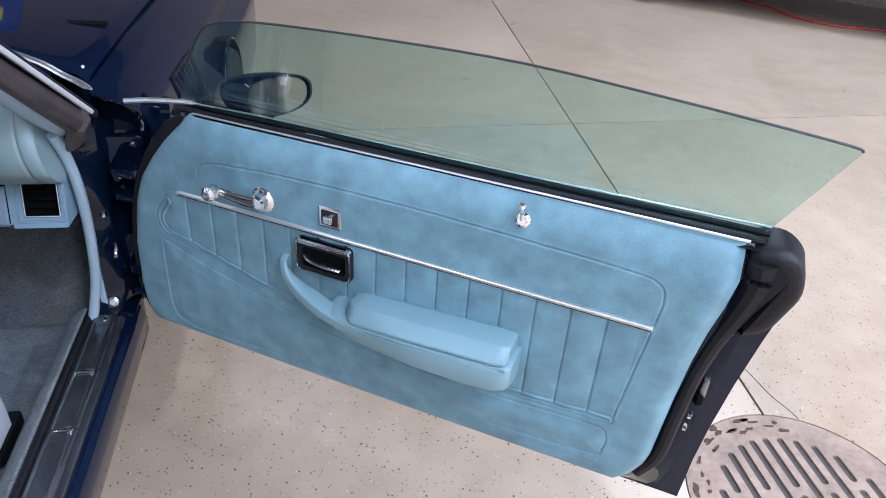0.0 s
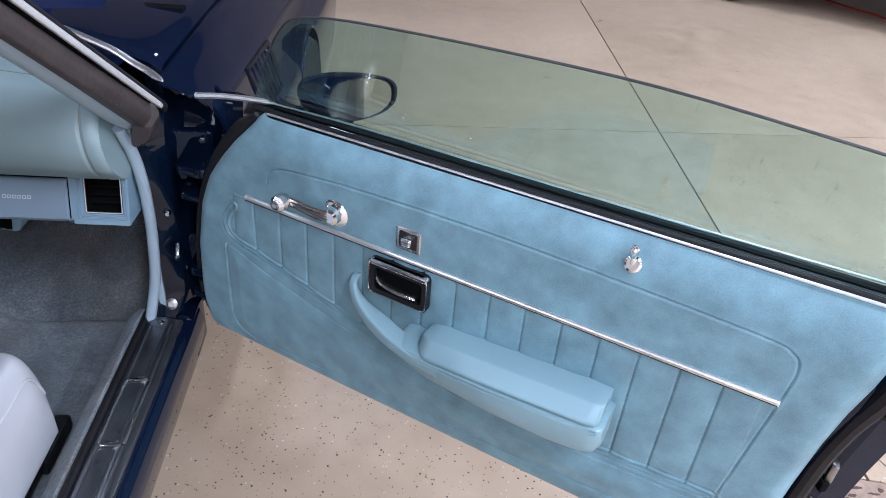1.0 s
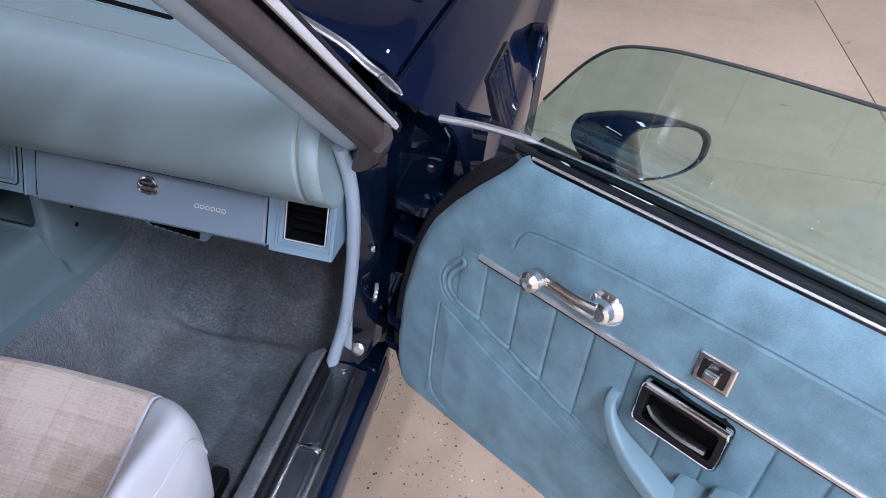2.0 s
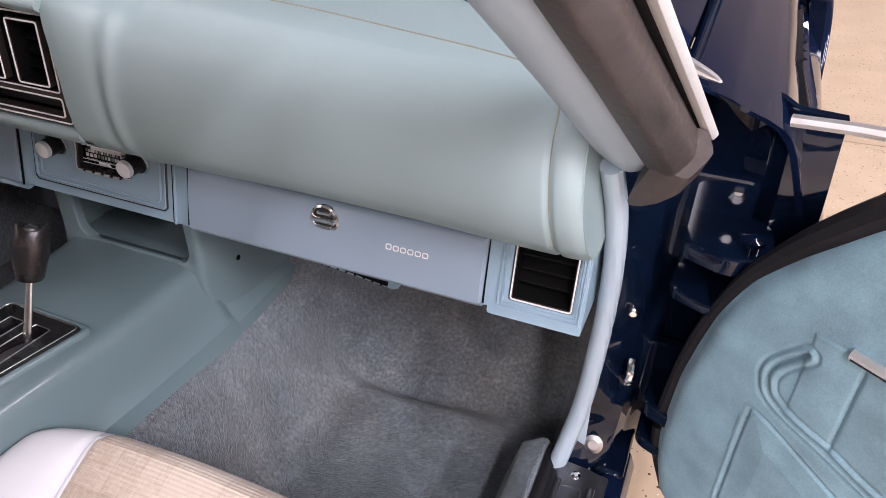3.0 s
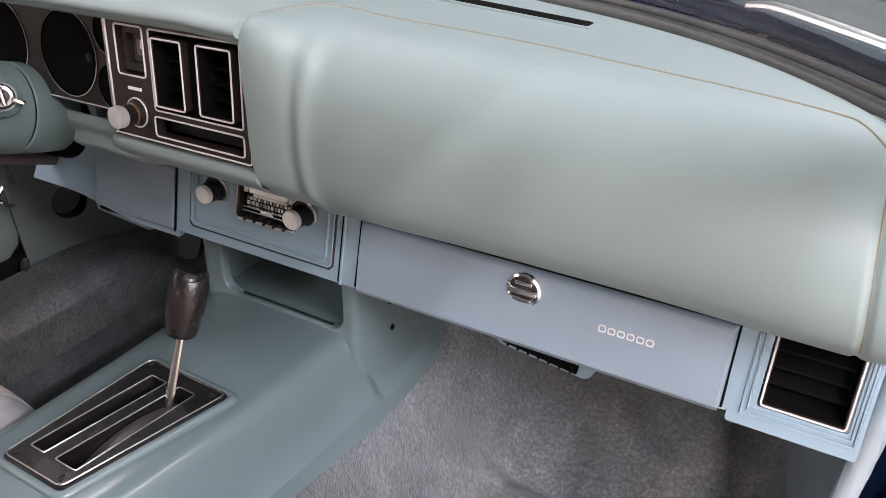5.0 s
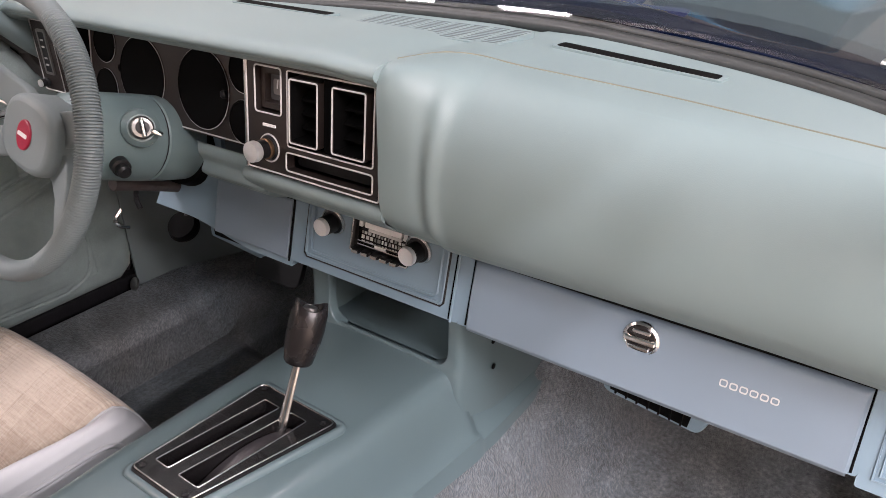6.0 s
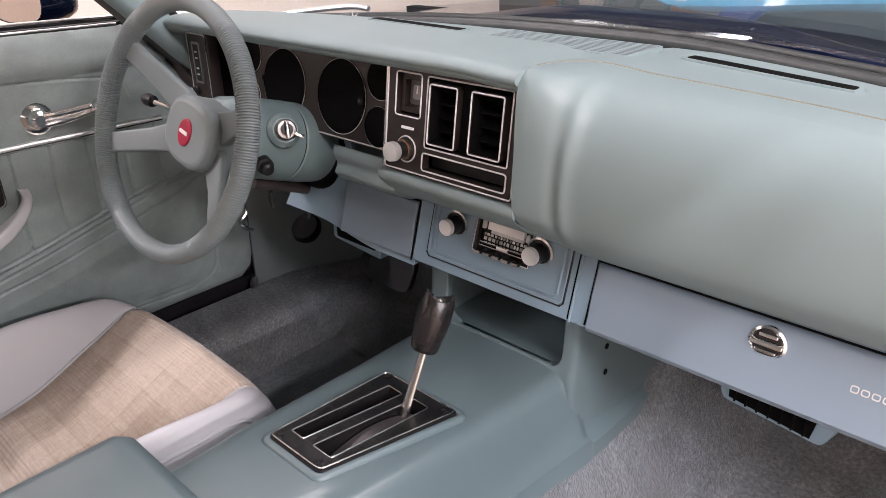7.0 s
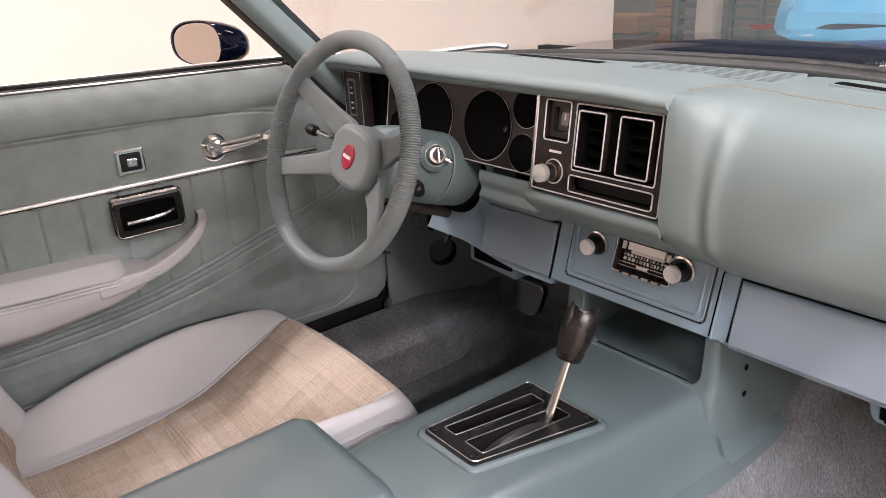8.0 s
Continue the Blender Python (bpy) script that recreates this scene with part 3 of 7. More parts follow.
def parked_car(x, y, turn, paint, glass, label, tall=1.0):
    """A parked car seen far off: body with wheel arches, glasshouse, wheels and lamps."""
    t = thing("parked_car", (0, 0, 0), label, "car")
    W = 0.88
    stations = [(0.0, 0.50, 0.62, 0.80), (0.12, 0.30, 0.80, 0.95), (0.9, 0.24, 0.92, 1.0), (1.45, 0.22, 0.96, 1.0), (3.6, 0.22, 0.98, 1.0), (4.2, 0.28, 0.96, 0.97), (4.5, 0.45, 0.85, 0.85)]
    rings = []
    for s, low, high, wide in stations:
        o = fillet([(-W * wide, low), (W * wide, low), (W * wide * 0.98, (low + high) / 2 + 0.08), (W * wide * 0.86, high), (-W * wide * 0.86, high), (-W * wide * 0.98, (low + high) / 2 + 0.08)], 0.07, 3)
        rings.append([(a, s, b) for a, b in o])
    part("body", loft(rings), paint, t, "", 40)
    low = [(-0.74, 1.25, 0.95), (0.74, 1.25, 0.95), (0.74, 3.8, 0.97), (-0.74, 3.8, 0.97)]
    top = [(-0.58, 1.98, 1.39), (0.58, 1.98, 1.39), (0.58, 3.0, 1.41), (-0.58, 3.0, 1.41)]
    part("glasshouse", loft([low, top]), glass, t, "dark glass")
    part("roof", prism([(-0.6, 1.94), (0.6, 1.94), (0.6, 3.04), (-0.6, 3.04)], XY(1.39), 0.0, 0.05, 0.03), paint, t)
    for sx in (-1, 1):
        for wy in (0.85, 3.55):
            tyre = part("tyre", lathe([(0.2, -0.1), (0.31, -0.1), (0.33, -0.06), (0.33, 0.06), (0.31, 0.1), (0.2, 0.1)], (sx * 0.80, wy, 0.33), (1, 0, 0), 28), M_TYRE, t)
            part("rim", lathe([(0.02, 0.0), (0.2, 0.02), (0.21, 0.06), (0.03, 0.09)], (sx * (0.80 + 0.02), wy, 0.33), (sx, 0, 0), 20), M_SATIN, tyre)
        part("headlight", lathe([(0.02, 0), (0.09, 0.0), (0.085, 0.03), (0.02, 0.045)], (sx * 0.6, 0.10, 0.66), (0, -1, 0.1), 20), M_CHROME, t, "round headlight")
    part("bumper", prism(rect(-0.84, 0.38, 0.84, 0.5, 0.04), lambda a, b, d: (a, 0.12 - d, b), 0.0, 0.16, 0.03), M_CHROME, t, "chrome bumper")
    t.location, t.rotation_euler, t.scale = (x, y, 0), (0, 0, radians(turn)), (1, 1, tall)


def build_background():
    parked_car(-0.80, 3.4, 0, M_SKYBLUE, M_BLACK, "tall sky blue car parked ahead on the garage floor", 1.18)
    parked_car(7.2, 3.3, 55, M_CARBLACK, M_BLACK, "black car parked on the garage floor")
    # blue lift post with its sign
    lift = thing("lift_post", (-1.32, 4.3, 0), "royal blue two-post lift column bolted to floor", "car lift")
    part("column", prism([(-1.44, 4.2), (-1.20, 4.2), (-1.20, 4.4), (-1.27, 4.4), (-1.27, 4.27), (-1.37, 4.27), (-1.37, 4.4), (-1.44, 4.4)], XY(0), 0.02, 3.4), M_ROYAL, lift)
    part("base_plate", box((-1.57, 4.05, 0), (-1.07, 4.55, 0.02), 0.004), M_ROYAL, lift)
    sign = part("sign", box((-1.85, 4.17, 1.45), (-0.75, 4.19, 1.90), 0.004), M_ROYAL, lift, "dark blue sign with yellow bars")
    for k, (a, b) in enumerate(((-1.75, -1.60), (-1.55, -1.43), (-1.38, -1.22), (-1.17, -1.01), (-0.96, -0.87))):
        part("sign_bar", box((a, 4.163, 1.60), (b, 4.169, 1.74), 0.002), M_YELLOW, sign)
    lift2 = thing("lift_post", (5.1, 6.0, 0), "royal blue two-post lift column bolted to floor", "car lift")
    part("column", prism([(5.0, 5.9), (5.24, 5.9), (5.24, 6.1), (5.17, 6.1), (5.17, 5.97), (5.07, 5.97), (5.07, 6.1), (5.0, 6.1)], XY(0), 0.02, 3.4), M_ROYAL, lift2)
    part("base_plate", box((4.85, 5.75, 0), (5.35, 6.25, 0.02), 0.004), M_ROYAL, lift2)
    # slatted storage rack against the far side
    rack = thing("storage_rack", (-4.0, 7.6, 0), "grey-green slatted steel storage rack by the far wall", "storage rack")
    for x in (-4.80, -4.44, -4.08, -3.72, -3.35):
        part("post", box((x - 0.03, 7.3, 0), (x + 0.03, 7.36, 2.2), 0.004), M_RACK, rack)
    for k in range(16):
        part("slat", box((-4.82, 7.32, 0.2 + 0.13 * k), (-3.32, 7.36, 0.25 + 0.13 * k), 0.004), M_RACK, rack)
    for x in (-4.98, -3.16):
        side = thing("timber_stack", (x, 7.5, 0), "stack of orange-brown boards standing beside the rack", "boards")
        for k in range(15):
            part("board", box((x - 0.12, 7.3, 0.12 * k), (x + 0.12, 7.6, 0.12 * k + 0.105), 0.006), M_ORANGE, side)
    crate = thing("wooden_crate", (-4.92, 6.6, 0), "orange-brown wooden crate on a grey stand", "crate")
    part("stand", box((-5.3, 6.4, 0), (-4.66, 6.8, 0.22), 0.01), M_RACK, crate)
    part("crate_body", box((-5.24, 6.4, 0.22), (-4.70, 6.8, 0.44), 0.04, 3), M_ORANGE, crate)
    pillar = part("column_1", box((-3.64, 5.9, 0), (-3.455, 6.08, CEILING_Z), 0.01), M_WALL)
    tagged(pillar, "white painted building column", "column", kind="structure")
    bucket = thing("bucket", (-3.07, 6.2, 0.14), "red plastic bucket on a low grey bench", "bucket")
    part("pail", lathe([(0.11, 0.0), (0.14, 0.24), (0.15, 0.24), (0.15, 0.25), (0.13, 0.25), (0.1, 0.02)], (-3.07, 6.2, 0.14), (0, 0, 1)), M_HOSE, bucket)
    bench = thing("low_bench", (-2.9, 6.2, 0), "low grey workshop bench on the floor", "bench")
    part("top", box((-3.3, 6.0, 0.09), (-2.3, 6.5, 0.14), 0.006), M_RACK, bench)
    for x in (-3.25, -2.35):
        part("leg", box((x - 0.03, 6.05, 0), (x + 0.03, 6.45, 0.09), 0.004), M_RACK, bench)
    hose = thing("air_hose", (5.0, 4.3, 0), "red rubber hose lying on the floor", "hose")
    part("hose", tube(smooth_path([(4.6, 5.2, 0.012), (4.85, 4.65, 0.012), (5.0, 4.4, 0.012), (5.05, 4.1, 0.012), (5.3, 3.85, 0.012), (5.7, 3.7, 0.012), (6.6, 3.1, 0.012)], 8), 0.008, 8), M_HOSE, hose)


build_room()
build_background()


# ---------------------------------------------------------------- car body
SAG = lambda x: -0.055 * max(0.0, x - 0.15)              # the car leans a little to the open side
PILLAR = Vector((-0.17, -0.73, 0.66)).normalized()


def flip(pts, side):
    return [Vector((side * p[0], p[1], p[2])) for p in pts]


def build_body():
    car = thing("coupe", (0, 0.2, 0), "dark blue two-door coupe body standing on the garage floor", "car")

    # bonnet: crowned sheet with a raised middle and rounded rim
    def hood(s, t):
        x = -0.698 + 1.396 * s
        k = abs(x) / 0.698
        y0 = 0.185 + 0.150 * (1 - k ** 2.2)
        y = y0 + (2.15 - y0) * t
        z = 0.902 - 0.039 * k ** 2.4 + 0.022 * math.exp(-(x / 0.25) ** 4) - (0.100 * t + 0.010 * t ** 2.5) * (1 - k ** 3) - 0.10 * t ** 2.2 * k ** 3
        z -= 0.012 * math.exp(-((1 - k) / 0.02) ** 2) + 0.010 * math.exp(-(t / 0.006) ** 2)
        return (x, y, z)
    part("bonnet", sheet(60, 90, hood, lambda s, t: tuple(Vector(hood(s, t)) - Vector((0, 0, 0.012)))), M_PAINT, car, "glossy dark blue bonnet")

    for side in (1, -1):
        # front wing: crown beside the bonnet, shoulder, flank with a wheel arch
        prof = [(0.0, 0.706, 0.846), (0.06, 0.715, 0.857), (0.2, 0.752, 0.846), (0.32, 0.788, 0.827), (0.37, 0.805, 0.815), (0.40, 0.814, 0.803), (0.44, 0.822, 0.786), (0.52, 0.835, 0.748), (0.60, 0.848, 0.710), (0.66, 0.862, 0.680), (0.70, 0.882, 0.652), (0.73, 0.893, 0.622), (0.78, 0.896, 0.56), (0.9, 0.885, 0.38), (1.0, 0.86, 0.27)]

        def wing(s, t, inset=0.0):
            x = lerp(t, [(a, b) for a, b, c in prof]) - inset
            z = lerp(t, [(a, c) for a, b, c in prof]) - inset * 0.4
            back = 0.160 - 0.070 * ease(t, 0.0, 0.14) + 0.030 * ease(t, 0.2, 0.5)
            y = back + (2.115 - back) * s
            arch = 0.36 ** 2 - (y - 1.05) ** 2
            if arch > 0 and t > 0.6:
                z = max(z, 0.33 + math.sqrt(arch))
            bow = 0.13 * s ** 2.0 + (0.13 * s - 0.13 * s ** 2.0) * ease(t, 0.1, 0.4)
            z -= bow + (0.065 * s ** 2.0 - bow) * ease(t, 0.44, 0.85)
            return (side * x, y, z)
        part("front_wing", sheet(60, 60, wing, lambda s, t: wing(s, t, 0.006)), M_PAINT, car, "glossy dark blue front wing")
        # louvres behind the crown of the wing
        flank = sorted((q, p) for w, p, q in prof if w >= 0.42)

        def on_wing(y, z, d):
            lift = z + 0.13 * (y - 0.15) / 2
            return (side * (lerp(lift, flank) + 0.9 * d), y, z + 0.35 * d)
        grid = part("wing_grille", prism(fillet([(0.405, 0.776), (0.70, 0.752), (0.655, 0.632), (0.405, 0.640)], 0.012, 3), on_wing, -0.004, 0.003), M_BLACK, car, "black louvred air outlet in the wing")
        for k in range(6):
            y0, y1 = 0.432 + 0.043 * k, 0.428 + 0.037 * k
            part("wing_louvre", loft([[on_wing(y + dy, z, dd) for dy, dd in ((-0.007, 0.002), (-0.003, 0.010), (0.009, 0.004), (0.005, 0.001))] for y, z in ((y0, 0.766 - 0.004 * k), ((y0 + y1) / 2, 0.705), (y1, 0.646))]), M_PAINT, grid)
        part("front_wheel", lathe([(0.12, -0.11), (0.30, -0.11), (0.325, -0.07), (0.325, 0.07), (0.30, 0.11), (0.12, 0.11)], (side * 0.79, 1.05, 0.325), (1, 0, 0), 28), M_TYRE, car, "black tyre")

        # sill and rocker
        rock = fillet([(0.712, 0.326), (0.734, 0.320), (0.744, 0.285), (0.728, 0.19), (0.70, 0.17), (0.66, 0.20), (0.66, 0.30)], 0.012, 4)
        part("rocker_panel", loft([[(side * a, y, b) for a, b in rock] for y in (0.10, 0.0, -0.4, -0.8, -1.25)]), M_PAINT, car, "dark blue painted rocker panel")
        plate = fillet([(0.640, 0.305), (0.640, 0.333), (0.652, 0.341), (0.690, 0.338), (0.702, 0.333), (0.716, 0.333), (0.716, 0.30)], 0.004, 2)
        # far sill plate is coloured black to stand for the dark door gap
        sill = part("sill_plate", loft([[(side * a, y, b if side > 0 else b - 0.03) for a, b in plate] for y in (0.035, -1.2)]), M_SILL if side > 0 else M_RUBBER, car, "worn ribbed aluminium door sill plate" if side > 0 else "sill plate coloured black for the dark door gap")
        for k in range(5 if side > 0 else 0):
            y1 = 0.0 - 0.165 * k
            o = rect(0.660, y1 - 0.150, 0.689, y1, 0.008, 3)
            i = [(0.6745 + (a - 0.6745) * 0.88, (y1 - 0.075) + (b - y1 + 0.075) * 0.975) for a, b in o]
            part("sill_rib", band([(side * a, b) for a, b in o], [(side * a, b) for a, b in i], XY(0.3385), -0.004, 0.0028), M_SILL, sill)
            for x in (0.6565, 0.7005):
                part("sill_ridge", tube([(x, y1 + 0.004, 0.3405), (x, y1 - 0.06, 0.341), (x, y1 - 0.158, 0.341)], 0.0042, 8, flat=0.7), M_SATIN if k % 2 else M_SILL, sill)
            part("sill_step", box((0.661, y1 - 0.163, 0.336), (0.697, y1 - 0.156, 0.3425), 0.002), M_SATIN, sill)
        for y in (0.018, -0.158, -0.322, -0.49, -0.82) if side > 0 else ():
            part("screw", lathe([(0.006, -0.001), (0.006, 0.002), (0.003, 0.0035)], (side * 0.676, y, 0.339), (0, 0, 1), 10), M_CHROME, sill)
        edge, front = (0.634, 0.06) if side > 0 else (0.698, 0.34)
        part("sill_trim", loft([[(side * a, y, b) for a, b in fillet([(0.566, 0.215), (edge - 0.002, 0.215), (edge, 0.333), (edge - 0.010, 0.344), (0.592, 0.318)], 0.006, 3)] for y in (front, -1.2)]), M_CARPET, car, "grey carpet edge along the sill")
        if side > 0:
            part("sill_rubber", loft([[(a, y, b) for a, b in fillet([(0.628, 0.29), (0.645, 0.29), (0.646, 0.342), (0.640, 0.346), (0.630, 0.343)], 0.003, 2)] for y in (0.05, -1.2)]), M_RUBBER, car, "black rubber strip beside the sill plate")

        # hinge pillar: folded dark sheet metal
        cols = [(0.655, 0.062), (0.672, 0.075), (0.690, 0.088), (0.706, 0.100), (0.716, 0.125), (0.735, 0.150), (0.775, 0.165), (0.80, 0.150), (0.815, 0.13), (0.86, 0.125)]

        if side < 0:
            cols = [(x + 0.075, y + 0.05) for x, y in cols]

        def jamb(s, t):
            q = s * (len(cols) - 1)
            i = min(int(q), len(cols) - 2)
            f = q - i
            x = cols[i][0] * (1 - f) + cols[i + 1][0] * f
            y = cols[i][1] * (1 - f) + cols[i + 1][1] * f
            z = 0.30 + 0.515 * t
            wob = 0.006 * math.sin(17 * t + 5 * s) * math.sin(math.pi * s)
            y -= 0.045 * (1 - ease(t, 0.0, 0.16)) * (1 - ease(s, 0.25, 0.6))
            y += wob + 0.03 * ease(t, 0.80, 1.0)
            x += 0.02 * ease(t, 0.0, 0.25) * (1 - s) * 0.5
            return (side * x, y, z)
        part("hinge_pillar", sheet(54, 60, jamb, lambda s, t: tuple(Vector(jamb(s, t)) + Vector((0, 0.012, 0)))), M_JAMB, car, "glossy dark blue door jamb")
        for z in (0.455, 0.70):
            h = part("door_hinge", prism(fillet([(0.735, 0.065), (0.785, 0.045), (0.825, 0.06), (0.825, 0.125), (0.79, 0.145), (0.735, 0.145)], 0.014, 4), lambda a, b, d, z=z: (side * a, b, z + d), -0.018, 0.0, 0.004), M_JAMB, car, "dark blue hinge leaf")
            part("hinge_leaf", prism(fillet([(0.735, 0.065), (0.785, 0.045), (0.825, 0.06), (0.825, 0.125), (0.79, 0.145), (0.735, 0.145)], 0.014, 4), lambda a, b, d, z=z: (side * a, b, z - 0.062 + d), -0.012, 0.0, 0.004), M_JAMB, h)
            part("hinge_pin", lathe([(0.012, -0.080), (0.009, -0.076), (0.009, 0.006), (0.012, 0.008), (0.012, 0.013), (0.004, 0.016)], (side * 0.802, 0.075, z), (0, 0, 1), 12), M_JAMB, h)
            part("hinge_flange", prism(fillet([(0.72, z - 0.07), (0.80, z - 0.07), (0.80, z + 0.045), (0.72, z + 0.045)], 0.012, 3), lambda a, b, d: (side * a, 0.142 - d, b), 0.0, 0.012, 0.004), M_JAMB, h)
            for a, b in ((0.742, z - 0.05), (0.78, z + 0.025)):
                part("bolt", lathe([(0.009, 0.0), (0.009, 0.007), (0.006, 0.009)], (side * a, 0.131, b), (0, -1, 0), 6), M_CHROME, h)
        part("pillar_foot", box(*[(min(side * 0.69, side * 0.733), 0.045, 0.20), (max(side * 0.69, side * 0.733), 0.15, 0.328)], 0.012, 3), M_JAMB, car, "dark blue foot of the hinge pillar")
        part("courtesy_switch", lathe([(0.011, 0.0), (0.011, 0.006), (0.0065, 0.007), (0.0065, 0.019), (0.004, 0.022)], (side * 0.700, 0.10, 0.577), (0.15 * side, -1, 0), 14), M_CHROME, car, "chrome courtesy lamp switch")
        part("jamb_screw", lathe([(0.013, -0.002), (0.013, 0.002), (0.007, 0.004)], (side * 0.686, 0.066, 0.352), (0.1 * side, -1, 0.6), 14), M_NICKEL, car)
        part("check_strap", tube(smooth_path(flip([(0.704, 0.092, 0.462), (0.709, 0.078, 0.468), (0.714, 0.072, 0.482), (0.712, 0.088, 0.50)], side), 4), 0.005, 8), M_CHROME, car, "bright check strap hook")
        # edge strip of the opening, pressed flat behind the closed door
        if side > 0:
            lace = smooth_path(flip([(0.664, 0.012, 0.80), (0.672, 0.036, 0.735), (0.676, 0.05, 0.66), (0.674, 0.058, 0.56), (0.666, 0.056, 0.44), (0.655, 0.042, 0.372), (0.648, 0.030, 0.335)], side), 6)
            part("windlace", tube(lace, 0.0115, 12), M_TRIM, car, "pale blue rounded edging strip")
        else:
            # added black box fills the gap below the door in place of its shade
            part("door_gap_filler", box((-0.745, -1.2, 0.305), (-0.716, 0.11, 0.356), 0.006), M_RUBBER, car, "black filler for the dark gap below the closed door")
        kx, ky = (0.664, 0.058) if side > 0 else (0.706, 0.085)
        kick = lambda o: lambda s, t: (side * (0.622 + o + (kx - 0.622) * s), ky + o * 0.3 + 0.33 * (1 - s) - 0.012 * math.sin(math.pi * t) * (1 - s), 0.21 + 0.48 * t)
        # far kick panel takes a darker grey that stands for the footwell's shade
        part("kick_panel", sheet(16, 16, kick(0.0), kick(0.012)), M_TRIM if side > 0 else M_WHEEL, car, "blue moulded kick panel" if side > 0 else "moulded kick panel greyed for the shaded footwell")

        # windscreen pillar: pale inner trim, dark seal, bright outer strip
        def along(base, k):
            b = Vector((side * base[0], base[1], base[2]))
            d = Vector((side * PILLAR.x, PILLAR.y, PILLAR.z))
            return b + d * k
        rings = []
        for k, w in ((-0.008, 0.2), (0.0, 0.58), (0.018, 0.78), (0.06, 0.88), (0.2, 0.78), (0.4, 0.74), (0.56, 0.74)):
            c = along((0.677, 0.016, 0.812), k)
            o = [(-0.028, -0.018), (0.006, -0.036), (0.034, -0.022), (0.038, 0.012), (0.01, 0.034), (-0.024, 0.03)]
            o = fillet(o, 0.014, 3)
            rings.append([c + Vector((side * a * w, 0.25 * b * w + 0.012, b * w)) for a, b in o])
        # far pillar trim takes darker teal, its shade put into the colour
        part("pillar_trim", loft(rings), M_TRIM if side > 0 else M_PAD, car, "pale blue padded pillar trim" if side > 0 else "padded pillar trim in darker teal for shade", 50)
        rings = []
        for k, w in ((-0.022, 0.15), (-0.018, 0.5), (-0.006, 0.85), (0.02, 1.0), (0.2, 0.85), (0.56, 0.75)):
            c = along((0.716, 0.0, 0.826), k)
            o = fillet([(-0.020, -0.020), (0.008, -0.026), (0.022, -0.006), (0.018, 0.020), (-0.010, 0.024)], 0.006, 2)
            rings.append([c + Vector((side * a * w, 0.3 * b * w + 0.008, b * w)) for a, b in o])
        part("pillar_seal", loft(rings), M_SEAL, car, "brown-black rubber door seal", 50)
        rings = []
        for cxx, cyy, czz, w in ((0.722, -0.010, 0.836, 1.0), (0.714, 0.000, 0.812, 1.05), (0.703, 0.006, 0.792, 0.8), (0.692, 0.010, 0.774, 0.42), (0.687, 0.012, 0.765, 0.12)):
            o = fillet([(-0.022, -0.014), (0.010, -0.020), (0.026, 0.004), (0.016, 0.022), (-0.014, 0.018)], 0.005, 2)
            rings.append([Vector((side * (cxx + a * w), cyy + 0.35 * b * w, czz + b * w)) for a, b in o])
        part("seal_corner", loft(rings), M_SEAL, car, "folded brown-black rubber seal corner", 40)
        rings = []
        for k in (0.0, 0.3, 0.6):
            c = along((0.741, 0.018, 0.846), k)
            rings.append([c + Vector((side * a, 0.3 * b, b)) for a, b in fillet([(-0.006, -0.004), (0.003, -0.007), (0.007, -0.001), (0.001, 0.006), (-0.005, 0.006)], 0.002, 2)])
        part("pillar_moulding", loft(rings), M_LINE, car, "bright metal gutter strip")
        rings = []
        for k in (-0.01, 0.3, 0.62):
            c = along((0.716, 0.046, 0.842), k)
            rings.append([c + Vector((side * a, 0.3 * b, b)) for a, b in fillet([(-0.022, -0.018), (0.024, -0.018), (0.028, -0.004), (0.010, 0.011), (-0.022, 0.011)], 0.005, 2)])
        part("pillar_post", loft(rings), M_RUBBER, car, "black windscreen post")
        crest = [(0.66, 0.838), (0.706, 0.842), (0.752, 0.840), (0.788, 0.820), (0.812, 0.798), (0.835, 0.742), (0.878, 0.65)]

        def closing(o):
            return lambda s, t: (side * (0.665 + 0.213 * s), 0.185 + o - 0.050 * ease(s, 0.55, 0.95), 0.50 + (lerp(0.665 + 0.213 * s, crest) - 0.50) * t)
        part("wing_end", sheet(24, 10, closing(0.0), closing(0.006)), M_JAMB, car, "dark blue closing plate behind the wing")
        mould = smooth_path(flip([(0.475, 0.243, 0.903), (0.50, 0.230, 0.906), (0.545, 0.203, 0.902), (0.62, 0.162, 0.891), (0.665, 0.140, 0.874), (0.693, 0.122, 0.868)], side), 6)
        part("screen_moulding", tube(mould, 0.0085, 10, flat=0.6), M_BRIGHT, car, "chrome windscreen moulding")
        clip = smooth_path(flip([(0.697, 0.119, 0.867), (0.718, 0.090, 0.869), (0.739, 0.058, 0.874)], side), 3)
        part("moulding_clip", tube(clip, [0.0085 * (1 - 0.8 * (i / (len(clip) - 1)) ** 4) for i in range(len(clip))], 10, flat=0.6), M_BRIGHT, car, "chrome moulding end piece")
        # cowl filler below the screen
        part("cowl_corner", sheet(10, 6, lambda s, t: (side * (0.50 + 0.26 * s), 0.30 - 0.24 * s ** 1.4 + 0.10 * t * (1 - s) + 0.08 * t, 0.868 - 0.02 * s - 0.02 * t)), M_DARK, car, "black cowl below the windscreen")
        # rear quarter, closing the body behind the doors
        part("rear_quarter", sheet(10, 10, lambda s, t: (side * (0.90 - 0.16 * ease(t, 0.75, 1.0)), -1.28 - 1.6 * s, 0.22 + 0.66 * t), lambda s, t: (side * (0.84 - 0.16 * ease(t, 0.75, 1.0)), -1.28 - 1.6 * s, 0.22 + 0.66 * t)), M_PAINT, car, "dark blue rear quarter panel")
